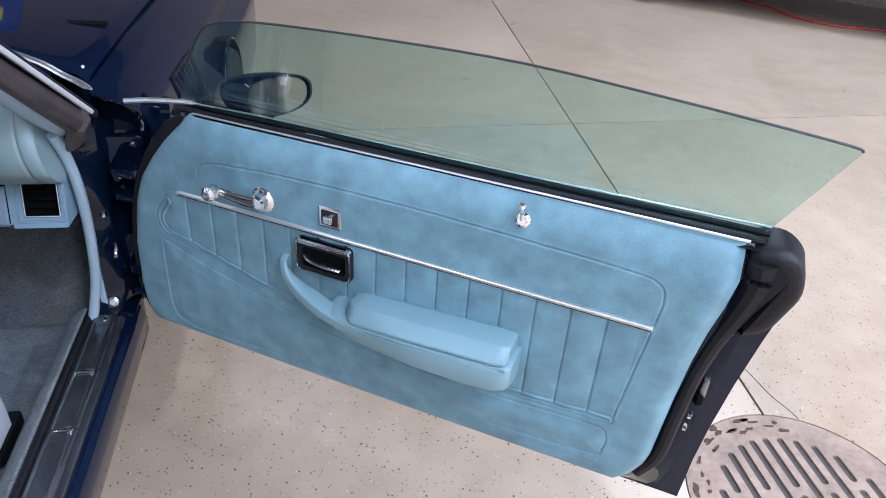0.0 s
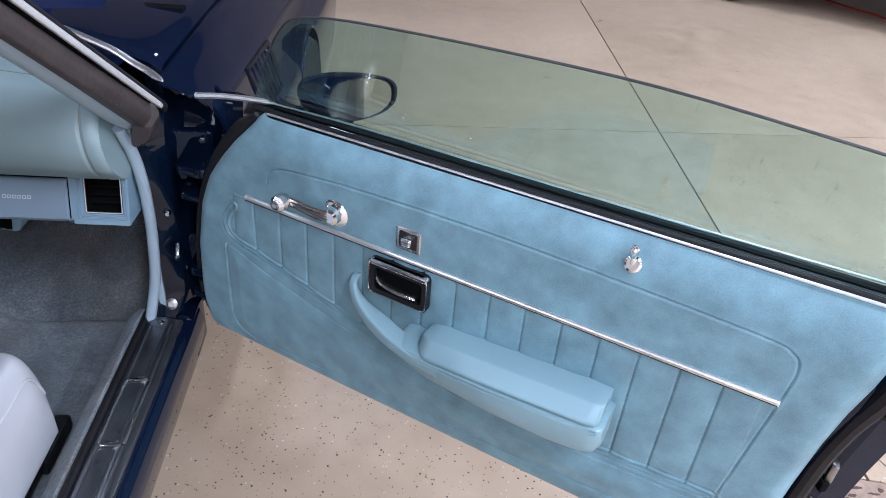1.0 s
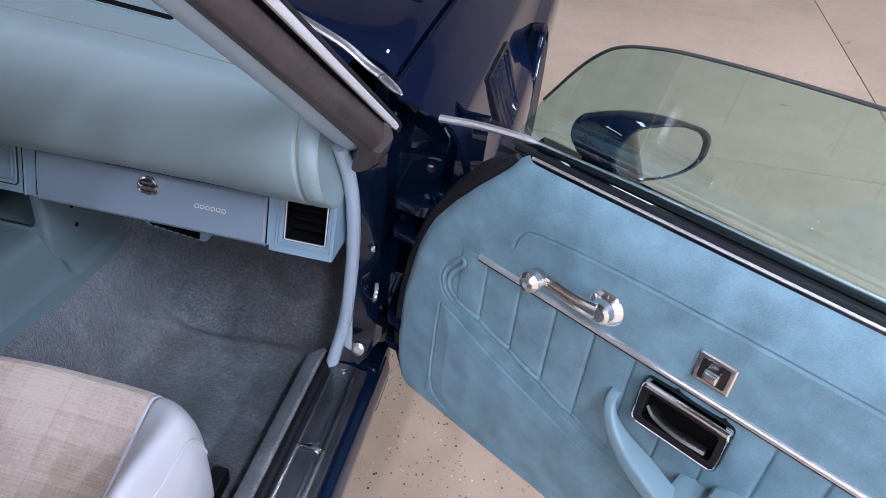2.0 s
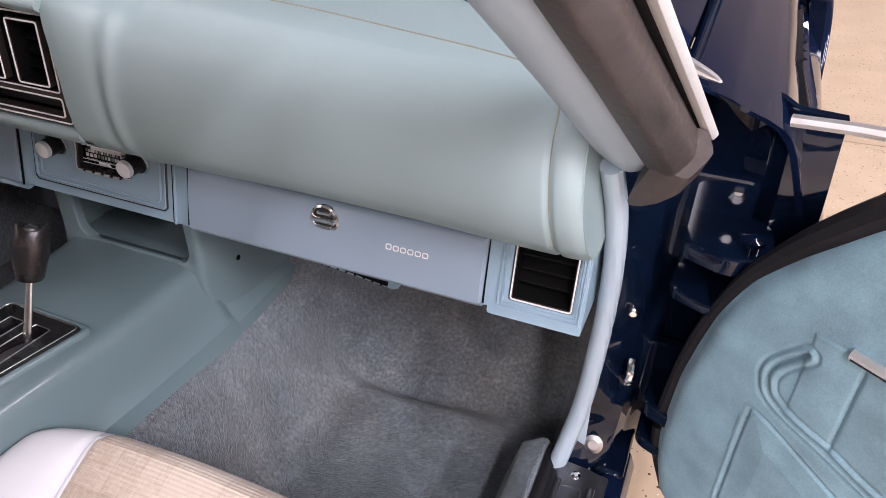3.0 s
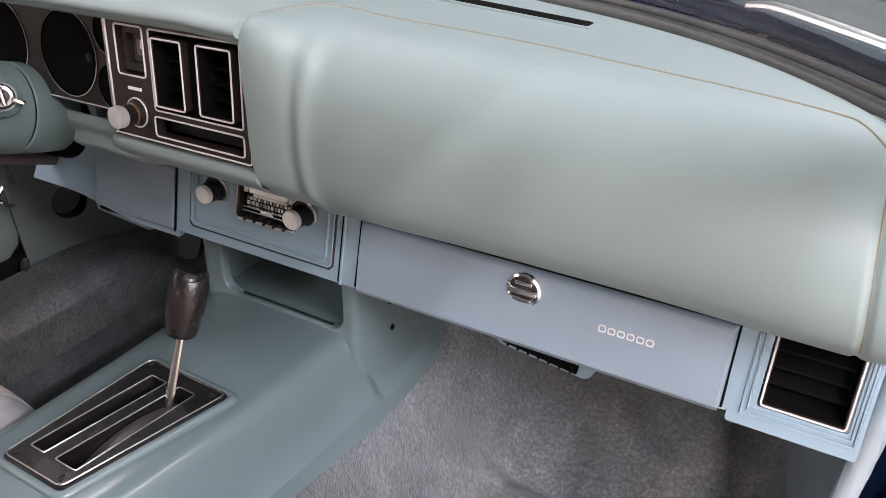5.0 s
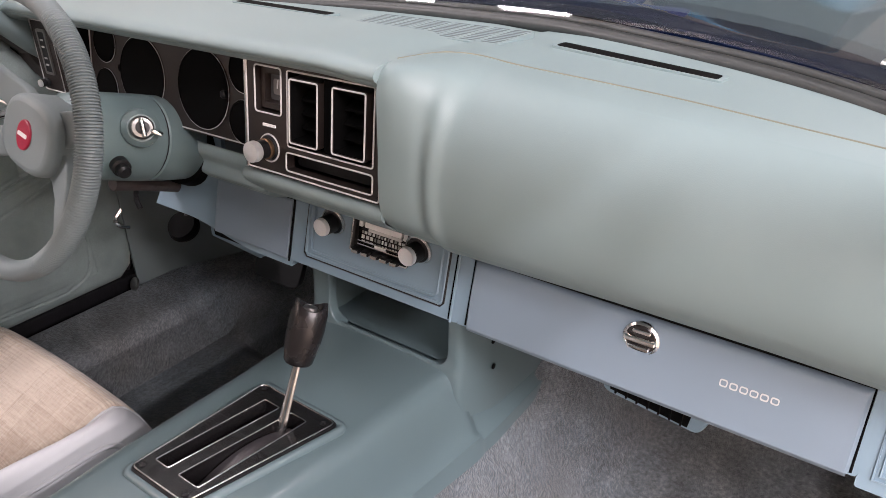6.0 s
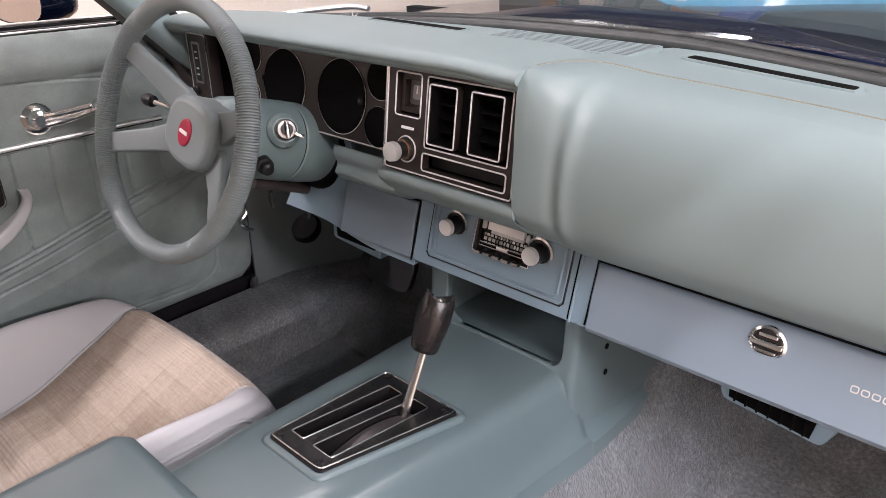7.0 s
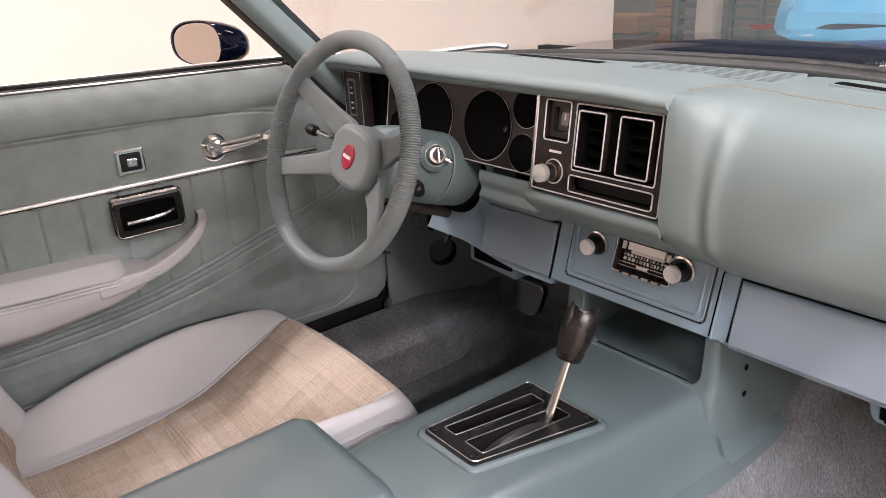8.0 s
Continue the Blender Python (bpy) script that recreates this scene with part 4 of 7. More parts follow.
        part("rear_pillar", sheet(6, 6, lambda s, t: (side * (0.74 - 0.17 * t), -1.42 - 0.5 * s - 0.12 * t * (1 - s) + 0.1 * t, 0.88 + 0.33 * t), lambda s, t: (side * (0.70 - 0.17 * t), -1.42 - 0.5 * s - 0.12 * t * (1 - s) + 0.1 * t, 0.88 + 0.33 * t)), M_PAINT, car, "dark blue roof pillar")

    # roof and its lining
    def roof(s, t, drop=0.0):
        x = (-0.60 + 1.2 * s) * (1.0 - 0.06 * t)
        k = abs(s - 0.5) * 2
        return (x, -0.36 - 1.15 * t - 0.05 * k ** 2, 1.255 - 0.065 * k ** 2.5 - 0.03 * (t - 0.4) ** 2 - drop)
    part("roof", sheet(24, 16, roof, lambda s, t: roof(s, t, 0.018)), M_PAINT, car, "dark blue roof")
    part("headlining", sheet(20, 12, lambda s, t: roof(0.02 + 0.96 * s, t, 0.03), lambda s, t: roof(0.02 + 0.96 * s, t, 0.038)), M_HEAD, car, "pale blue-grey roof lining")
    part("rear_deck", sheet(12, 8, lambda s, t: (-0.74 + 1.48 * s, -1.5 - 1.35 * t, 0.90 - 0.04 * t), lambda s, t: (-0.74 + 1.48 * s, -1.5 - 1.35 * t, 0.87 - 0.04 * t)), M_PAINT, car, "dark blue rear deck")

    part("nose_panel", prism(fillet([(-0.86, 0.22), (0.86, 0.22), (0.84, 0.70), (0.68, 0.80), (-0.68, 0.80), (-0.84, 0.70)], 0.05, 4), lambda x, z, o: (x, 2.02 + o, z), 0.0, 0.14, 0.04), M_PAINT, car, "dark blue nose panel")
    part("tail_panel", prism(fillet([(-0.86, 0.24), (0.86, 0.24), (0.84, 0.80), (0.74, 0.87), (-0.74, 0.87), (-0.84, 0.80)], 0.05, 4), lambda x, z, o: (x, -2.95 + o, z), 0.0, 0.12, 0.04), M_PAINT, car, "dark blue tail panel")
    # unseen panel, added to keep light from behind out of the cabin
    part("rear_light_block", box((-0.70, -1.42, 0.2), (0.70, -1.36, 0.90), 0.01), M_CARPET, car, "unseen carpeted panel added behind the seats to block light")
    # windscreen, its dark base gasket and the cowl
    def arc(x):
        return 0.295 - 0.30 * (abs(x) / 0.66) ** 2.6

    def screen(s, t, off=0.0):
        x = (-0.655 + 1.31 * s) * (1 - 0.13 * t)
        y = arc((-0.655 + 1.31 * s)) * (1 - t) + (-0.37 - 0.05 * (2 * s - 1) ** 2) * t
        bulge = 0.03 * math.sin(math.pi * t) * (1 - (2 * s - 1) ** 2)
        z = (0.905 + 0.6 * SAG(abs(x)) * 0) * (1 - t) + (1.235 - 0.05 * (2 * s - 1) ** 2) * t - 0.02 * (abs(2 * s - 1)) ** 3 * (1 - t)
        return (x, y + bulge + off * 0.5, z + bulge * 0.8 + off)
    pane = part("windscreen", sheet(28, 14, screen, lambda s, t: screen(s, t, 0.005)), M_SHIELD, car, "clear curved windscreen")
    pane.visible_shadow = False
    gasket = [Vector((x, arc(x) - 0.004, 0.892 - 0.008 * ease(x, 0.05, 0.3) - 0.012 * (abs(x) / 0.655) ** 3)) for x in [-0.65 + 0.0125 * i for i in range(105)]]
    part("screen_gasket", tube(gasket, 0.0095, 20, flat=1.0), M_GASKET, car, "weathered grey windscreen gasket")
    trim = [v + Vector((0, 0.011, 0.0095)) for v in gasket]
    part("screen_trim", tube(trim, 0.0058, 12), M_GASKET, car, "weathered strip along the windscreen base")
    def cowl(s, t):
        x = -0.62 + 1.24 * s
        near = 0.872 - 0.02 * (2 * s - 1) ** 4
        far = 0.880 - 0.039 * (abs(x) / 0.698) ** 2.4 + 0.022 * math.exp(-(x / 0.25) ** 4)
        return (x, arc(x) + 0.012 + 0.16 * t, near + (far - near) * ease(t, 0.6, 1.0))
    part("cowl", sheet(40, 14, cowl), M_PAINT, car, "dark blue cowl panel")
    for k in range(34):
        x = -0.50 + 0.03 * k
        part("cowl_slot", box((x - 0.006, arc(x) + 0.055, 0.862), (x + 0.006, arc(x) + 0.125, 0.8735), 0.002), M_DARK, car)
    # car floor, tunnel and bulkhead in carpet
    floor_tab = [(0.0, 0.42), (0.15, 0.405), (0.185, 0.36), (0.24, 0.27), (0.29, 0.225), (0.36, 0.215), (0.62, 0.215), (0.64, 0.25)]

    def carpet(s, t):
        x = -0.64 + 1.28 * s
        y = -1.3 + 1.85 * t
        z = lerp(abs(x), floor_tab)
        z += 0.004 * noise.noise(Vector((x * 9, y * 9, 0)))
        if y > 0.17:
            rise = (y - 0.17)
            z = max(z, lerp(abs(x), floor_tab) + 0.55 * rise + 2.2 * max(0, rise - 0.2) ** 1.2)
        fold = math.exp(-((y - 0.17 - 0.10 * (abs(x) - 0.35)) / 0.02) ** 2) * ease(abs(x), 0.22, 0.34) * (1 - ease(abs(x), 0.46, 0.6))
        z -= 0.020 * fold
        z += 0.016 * math.exp(-((y - 0.125 - 0.10 * (abs(x) - 0.35)) / 0.03) ** 2) * ease(abs(x), 0.22, 0.34) * (1 - ease(abs(x), 0.46, 0.6))
        return (x, y, z)
    tagged(part("car_carpet", sheet(160, 200, carpet, lambda s, t: tuple(Vector(carpet(s, t)) - Vector((0, 0, 0.01)))), M_CARPET), "blue-grey cut pile carpet over the car floor", "carpet")
    part("bulkhead", box((-0.66, 0.52, 0.2), (0.66, 0.55, 0.87)), M_DARK, car, "dark bulkhead")
    part("floor_pan", box((-0.68, -1.3, 0.17), (0.68, 0.5, 0.19)), M_PAINT, car)
    return car


# ---------------------------------------------------------------- doors



def poly_distance(u, z, pts):
    d = np.full(u.shape, 9.0)
    for (a, b), (c, e) in zip(pts, pts[1:]):
        vx, vz = c - a, e - b
        k = np.clip(((u - a) * vx + (z - b) * vz) / (vx * vx + vz * vz), 0, 1)
        d = np.minimum(d, np.hypot(u - a - k * vx, z - b - k * vz))
    return d


LEFT_EDGE = [(0.312, -0.085), (0.325, -0.125), (0.344, -0.148), (0.38, -0.158), (0.42, -0.161), (0.527, -0.155), (0.633, -0.133), (0.70, -0.105), (0.754, -0.068), (0.80, -0.030), (0.84, 0.005), (0.865, 0.034)]
RIGHT_EDGE = [(0.312, 0.925), (0.325, 0.958), (0.345, 0.978), (0.38, 0.996), (0.41, 1.003), (0.549, 1.013), (0.64, 1.022), (0.706, 1.032), (0.76, 1.044), (0.811, 1.052), (0.865, 1.047)]
LOW_Z = 0.318


def build_door(origin, turn, side, label, skin, rest_skin):
    """A coupe door with its glass up. In its own metres a runs back from the front of the trim strip, b towards the cabin, z up."""
    place = Matrix.Translation(origin) @ pose(0, 0, 0, 0, 0, turn)
    door = thing("car_door", place @ Vector((0.45, 0, 0.3)), label, "car door", "coupe doors")

    def at(a, b, z):
        return place @ Vector((a, side * b, z))

    def face(n0):
        return lambda a, b, d: at(a, n0 + d, b)

    # trim panel with pleats, welts and map pocket as real relief
    nu, nz = (820, 390) if side < 0 else (560, 270)
    zz = np.linspace(0, 1, nz + 1)[:, None] * np.ones((1, nu + 1))
    zz = LOW_Z + (0.8575 + 0.015 * np.linspace(0, 1, nu + 1)[None, :] - LOW_Z) * zz
    lo = np.interp(zz, [r[0] for r in LEFT_EDGE], [r[1] for r in LEFT_EDGE])
    hi = np.interp(zz, [r[0] for r in RIGHT_EDGE], [r[1] for r in RIGHT_EDGE])
    uu = lo + (hi - lo) * np.linspace(0, 1, nu + 1)[None, :]
    rim = np.minimum(np.minimum(uu - lo, hi - uu), zz - LOW_Z)
    h = -0.016 * np.exp(-(np.maximum(rim, 0) / 0.011) ** 1.5)
    h -= 0.030 * np.clip((zz - 0.785) / 0.08, 0, 1) ** 2
    h += 0.004 * np.sin(np.clip((uu + 0.15) / 1.2, 0, 1) * math.pi)
    if side > 0:
        h += 0.016 * np.sin(np.clip((zz - 0.792) / 0.068, 0, 1) * math.pi) ** 0.8
    welt = smooth_path([(0.054, 0.742, 0), (0.060, 0.763, 0), (0.082, 0.779, 0), (0.16, 0.789, 0), (0.28, 0.796, 0), (0.46, 0.800, 0), (0.65, 0.798, 0), (0.89, 0.790, 0), (0.940, 0.780, 0), (0.953, 0.755, 0), (0.949, 0.70, 0), (0.935, 0.58, 0), (0.924, 0.487, 0)], 6)
    diag = smooth_path([(-0.030, 0.668, 0), (-0.053, 0.636, 0), (-0.056, 0.611, 0), (-0.038, 0.591, 0), (0.04, 0.573, 0), (0.155, 0.541, 0), (0.264, 0.511, 0), (0.38, 0.487, 0), (0.52, 0.474, 0), (0.72, 0.467, 0), (0.915, 0.474, 0)], 6)
    pocket = smooth_path([(-0.063, 0.552, 0), (-0.053, 0.568, 0), (0.038, 0.537, 0), (0.152, 0.506, 0), (0.262, 0.478, 0), (0.417, 0.454, 0), (0.55, 0.446, 0), (0.72, 0.444, 0), (0.885, 0.450, 0), (0.918, 0.438, 0), (0.918, 0.400, 0), (0.885, 0.378, 0), (0.60, 0.366, 0), (0.30, 0.360, 0), (0.027, 0.347, 0), (-0.017, 0.351, 0), (-0.050, 0.366, 0), (-0.063, 0.40, 0), (-0.064, 0.47, 0), (-0.063, 0.552, 0)], 6)
    dw, dd, dp = (poly_distance(uu, zz, [(p.x, p.y) for p in c]) for c in (welt, diag, pocket))
    for d in (dw, dp):
        h -= 0.0026 * np.exp(-(d / 0.0017) ** 2)
        h += 0.0006 * np.exp(-((d - 0.0036) / 0.0024) ** 2)
    h -= 0.0050 * np.exp(-(dd / 0.0023) ** 2)
    h -= 0.0026 * np.exp(-((dd - 0.010) / 0.0020) ** 2)
    h += 0.0014 * np.exp(-((dd - 0.005) / 0.0028) ** 2)
    zdiag = np.interp(uu, [p.x for p in diag[18:]], [p.y for p in diag[18:]])
    inside = ((zz < 0.695) & (zz > zdiag + 0.004) & (uu > -0.03) & (uu < 0.93)).astype(float)
    for k, seam in enumerate([0.0165 + 0.0614 * k for k in range(15)]):
        d = np.abs(uu - seam)
        h -= inside * 0.0032 * np.exp(-(d / 0.0019) ** 2)
    swell = np.abs(((uu - 0.0165) / 0.0614) % 1 - 0.5) * 2
    h += inside * 0.0022 * (1 - swell ** 2)
    zp = np.interp(uu, [-0.063, -0.053, 0.038, 0.152, 0.262, 0.417, 0.55, 0.72, 0.9], [0.552, 0.566, 0.537, 0.506, 0.478, 0.454, 0.446, 0.444, 0.450])
    inp = (zz < zp) & (zz > 0.362) & (uu > -0.07) & (uu < 0.916)
    h += inp * 0.004 * np.clip(dp / 0.03, 0, 1)
    bm = bmesh.new()
    vs = [[bm.verts.new(at(uu[j, i], h[j, i], zz[j, i])) for i in range(nu + 1)] for j in range(nz + 1)]
    for j in range(nz):
        for i in range(nu):
            bm.faces.new((vs[j][i], vs[j][i + 1], vs[j + 1][i + 1], vs[j + 1][i]))
    part("trim_panel", bm, skin, door, "pleated vinyl trim panel", 80)

    # shell: from the back of the trim panel out to the painted skin
    zs = [LOW_Z + 0.004, 0.335, 0.36, 0.42, 0.5, 0.6, 0.7, 0.77, 0.82, 0.855]

    def ring(n, zl, zh, front, rear):
        pts = [(lerp(z, LEFT_EDGE) + front, zl + (zh - zl) * (z - zs[0]) / (zs[-1] - zs[0])) for z in zs]
        pts += [(r, zl + (zh - zl) * (z - zs[0]) / (zs[-1] - zs[0])) for z, r in ((z, rear(z)) for z in reversed(zs))]
        return [at(a, n, z) for a, z in pts]
    inner = lambda z: lerp(z, RIGHT_EDGE) - 0.004
    midr = lambda z: lerp(z, RIGHT_EDGE) + 0.030
    outr = lambda z: lerp(z, [(0.3, 1.078), (0.45, 1.085), (0.57, 1.10), (0.69, 1.121), (0.79, 1.143), (0.83, 1.135), (0.86, 1.10)])
    part("door_shell", loft([ring(-0.020, 0.319, 0.785, 0.006, inner), ring(-0.046, 0.300, 0.845, 0.0, lambda z: midr(z) - 0.004), ring(-0.055, 0.29, 0.848, -0.004, midr), ring(-0.085, 0.262, 0.85, -0.010, lambda z: (midr(z) + outr(z)) / 2)]), M_JAMB, door, "dark blue door shell edge", 40)
    part("door_skin", loft([ring(-0.083, 0.256, 0.85, -0.008, outr), ring(-0.12, 0.252, 0.845, -0.03, outr), ring(-0.15, 0.262, 0.80, -0.02, lambda z: outr(z) - 0.01), ring(-0.155, 0.30, 0.75, 0.03, lambda z: outr(z) - 0.06)]), M_PAINT, door, "glossy dark blue outer skin", 50)
    # rubber seals round the shell
    fr = smooth_path([at(lerp(z, LEFT_EDGE) - 0.006, -0.022, z) for z in (0.33, 0.40, 0.5, 0.6, 0.68, 0.74, 0.79, 0.83, 0.858)], 4)
    part("front_seal", tube(fr, [(0.009 + 0.007 * ease(i / len(fr), 0.45, 0.75)) * (1 - 0.75 * ease(i / len(fr), 0.80, 1.0)) for i in range(len(fr))], 10), M_RUBBER, door, "black rubber seal")
    rr = smooth_path([at(lerp(z, RIGHT_EDGE) + 0.016 + 0.012 * ease(z, 0.6, 0.8), -0.034, z) for z in (0.34, 0.40, 0.5, 0.6, 0.68, 0.74, 0.80, 0.845)], 4)
    part("rear_seal", tube(rr, [0.014 + 0.009 * ease(i / len(rr), 0.5, 0.9) for i in range(len(rr))], 10), M_RUBBER, door, "black rubber seal")
    cap = fillet([(1.048, 0.79), (1.062, 0.69), (1.118, 0.72), (1.147, 0.80), (1.135, 0.85), (1.10, 0.876), (1.055, 0.868)], 0.02, 4)
    part("seal_cap", prism(cap, face(-0.10), 0.0, 0.075, 0.022, seg=5), M_RUBBER, door, "black rubber corner cap", 60)
    latch = part("latch", box((-0.006, -0.011, -0.018), (0.005, 0.011, 0.018), 0.003), M_NICKEL, door, "dull metal latch")
    latch.location = at(1.057, -0.05, 0.572)
    latch.rotation_euler = (0, 0, radians(turn))
    part("latch_slot", box((-0.006, -0.012, -0.010), (0.006, 0.012, 0.010), 0.002), M_DARK, door).location = at(1.050, -0.045, 0.548)
    for a, z in ((1.046, 0.50), (1.044, 0.47)):
        part("latch_bolt", lathe([(0.008, 0.0), (0.008, 0.006), (0.004, 0.008)], at(a, -0.05, z), place.to_3x3() @ Vector((1, 0, 0)), 8), M_CHROME, door)

    # belt line: inner bright strip, black felts, outer chrome
    def run(n, a0, a1, z0, z1, bow=0.0):
        return [at(a0 + (a1 - a0) * i / 24, n + bow * math.sin(math.pi * i / 24), z0 + (z1 - z0) * i / 24) for i in range(25)]
    part("belt_strip", tube(run(-0.0305, 0.036, 1.050, 0.8600, 0.8745), 0.0024, 8), M_BRIGHT, door, "bright strip along the top of the trim")
    part("inner_felt", tube(run(-0.0435, 0.0, 1.070, 0.858, 0.873), 0.0055, 8), M_BLACK, door, "black window felt")
    part("window_slot", loft([run(-0.030, -0.02, 1.08, 0.846, 0.862), run(-0.080, -0.05, 1.08, 0.846, 0.862)], closed=False), M_BLACK, door)
    part("outer_felt", tube(run(-0.060, -0.06, 1.075, 0.862, 0.880), 0.0055, 8), M_BLACK, door, "black window felt")
    chrome = smooth_path([at(-0.118, -0.018, 0.858), at(-0.06, -0.034, 0.866), at(0.0, -0.048, 0.870), at(0.03, -0.053, 0.8705)], 6)
    part("belt_moulding", tube(chrome, [0.0058 * (1 - 0.6 * ease(i / (len(chrome) - 1), 0.75, 1.0)) for i in range(len(chrome))], 8), M_BRIGHT, door, "chrome moulding end below the window")
    line = smooth_path([at(0.028, -0.053, 0.8705), at(0.2, -0.064, 0.872), at(0.5, -0.068, 0.874), at(0.8, -0.068, 0.879), at(1.075, -0.066, 0.888)], 6)
    part("belt_moulding", tube(line, 0.0021, 8), M_BRIGHT, door, "thin chrome line below the window")

    # glass: curved pane that leans into the car
    pts = [(-0.022, 0.850), (0.045, 0.950), (0.104, 1.018), (0.140, 1.052), (0.165, 1.068), (0.197, 1.079), (0.24, 1.088), (0.33, 1.097), (0.51, 1.107), (0.70, 1.111), (0.905, 1.098), (1.042, 1.086), (1.117, 1.078), (1.129, 1.073), (1.104, 0.992), (1.073, 0.905), (1.050, 0.855)]
    lean = lambda z: -0.050 + 0.40 * (z - 0.87) + 0.60 * (z - 0.87) ** 2
    if side < 0:
        def gl(s, t, off=0.0):
            za = 0.845 + (1.111 - 0.845) * t
            a0 = lerp(za, [(p[1], p[0]) for p in pts[:9]] + [(1.111, 0.70)])
            a1 = lerp(za, [(p[1], p[0]) for p in reversed(pts[10:])] + [(1.111, 0.72)])
            a = a0 + (a1 - a0) * s
            return at(a, lean(za) + off, za)
        pane = part("window_glass", sheet(40, 60, gl, lambda s, t: gl(s, t, -0.0045)), M_PANE, door, "green-tinted raised door glass")
        pane.visible_shadow = False
        rimline = smooth_path([at(a, lean(z) - 0.002, z) for a, z in pts[1:14]], 4)
        part("glass_edge", tube(rimline, 0.0018, 6), M_GASKET, door, "grey polished glass edge")

    # bright strip and fittings on the trim
    put = face(0.0)
    part("trim_strip", tube(run(0.0030, 0.002, 0.950, 0.6962, 0.6962), 0.0058, 14), M_BRIGHT, door, "chrome strip across the trim", 60)
    # dark line drawn along the lower half of the strip
    part("strip_dark_line", tube(run(0.0080, 0.004, 0.948, 0.6940, 0.6940), 0.0012, 6), M_KNOB, door, "thin dark line along the chrome strip")
    inward = place.to_3x3() @ Vector((0, side, 0))
    crank = part("window_crank", lathe([(0.026, -0.004), (0.026, 0.003), (0.022, 0.007), (0.017, 0.010), (0.015, 0.019), (0.010, 0.022)], at(0.205, 0.0, 0.734), inward, 28), M_CHROME, door, "chrome window crank")
    for dz in (-0.0062, 0.0062):
        arm = [at(0.200, 0.019, 0.734 + 1.2 * dz), at(0.175, 0.022, 0.735 + dz), at(0.145, 0.023, 0.738 + 0.8 * dz), at(0.118, 0.024, 0.742 + 0.6 * dz)]
        part("crank_arm", tube(smooth_path(arm, 5), 0.0052, 10), M_CHROME, crank)
    part("crank_web", tube(smooth_path([at(0.200, 0.016, 0.734), at(0.16, 0.019, 0.7365), at(0.122, 0.021, 0.7415)], 5), 0.0070, 8, flat=0.6), M_NICKEL, crank)
    part("crank_knob", lathe([(0.008, -0.004), (0.013, 0.0), (0.0155, 0.010), (0.015, 0.021), (0.010, 0.028), (0.004, 0.030)], at(0.116, 0.027, 0.743), inward, 10), M_SATIN, crank, "clear faceted crank knob", 0)
    sw = part("mirror_control", prism(rect(0.330, 0.716, 0.378, 0.760, 0.004, 3), put, -0.002, 0.008, 0.003), M_CHROME, door, "square chrome mirror control")
    part("control_face", prism(rect(0.337, 0.723, 0.371, 0.753, 0.003, 3), put, 0.006, 0.0090), M_KNOB, sw)
    part("control_lever", prism(rect(0.345, 0.731, 0.363, 0.745, 0.003, 3), put, 0.009, 0.020, 0.003), M_CHROME, sw)
    hd = part("door_handle_cup", band(rect(0.284, 0.612, 0.402, 0.684, 0.010, 4), rect(0.297, 0.624, 0.391, 0.668, 0.007, 4), put, -0.002, 0.018), M_BLACK, door, "black door handle surround")
    part("cup_floor", prism(rect(0.288, 0.616, 0.398, 0.680, 0.006, 4), put, -0.003, 0.0085), M_DARK, hd)
    part("cup_rim", tube([at(a, 0.0185, z) for a, z in rect(0.286, 0.614, 0.400, 0.682, 0.010, 5)], 0.0014, 6, closed=True), M_CHROME, hd, "thin chrome rim")
    part("cup_cap", prism(rect(0.288, 0.673, 0.401, 0.684, 0.003, 3), put, 0.012, 0.021, 0.004), M_CHROME, hd)
    pull = smooth_path([at(0.304, 0.012, 0.645), at(0.32, 0.022, 0.643), at(0.35, 0.025, 0.641), at(0.384, 0.022, 0.640)], 5)
    part("release_lever", tube(pull, 0.0075, 8, flat=0.55), M_SATIN, hd, "bright release lever")
    # pull strap and armrest
    strap = smooth_path([(0.254, 0.002, 0.630), (0.256, 0.020, 0.619), (0.271, 0.033, 0.600), (0.300, 0.044, 0.580), (0.335, 0.053, 0.5665), (0.370, 0.060, 0.558), (0.410, 0.066, 0.553), (0.460, 0.0705, 0.551)], 6)
    rings = []
    for i, p in enumerate(strap):
        p = Vector(p)
        t = Vector(strap[min(i + 1, len(strap) - 1)]) - Vector(strap[max(i - 1, 0)])
        off = Vector((-t.z, 0, t.x)).normalized()
        k = i / (len(strap) - 1)
        deep, half = 0.012 + 0.026 * ease(k, 0.15, 0.6), 0.0075 + 0.0035 * ease(k, 0.1, 0.6)
        rings.append([at(*(p + off * v + Vector((0, u, 0)))) for u, v in fillet([(0.008, -half), (0.008, half), (0.008 - deep, half), (0.008 - deep, -half)], 0.0055, 4)])
    rest = part("armrest", loft(rings), rest_skin, door, "padded armrest with pull strap", 60)

    def section(a, lowz, topz, deep, r):
        o = fillet([(-0.004, lowz + 0.004), (deep * 0.50, lowz), (deep * 0.93, lowz + 0.28 * (topz - lowz)), (deep, lowz + 0.62 * (topz - lowz)), (deep, topz - 0.003), (deep * 0.5, topz), (-0.004, topz)], r, 4)
        return [at(a, n, z) for n, z in o]
    secs = []
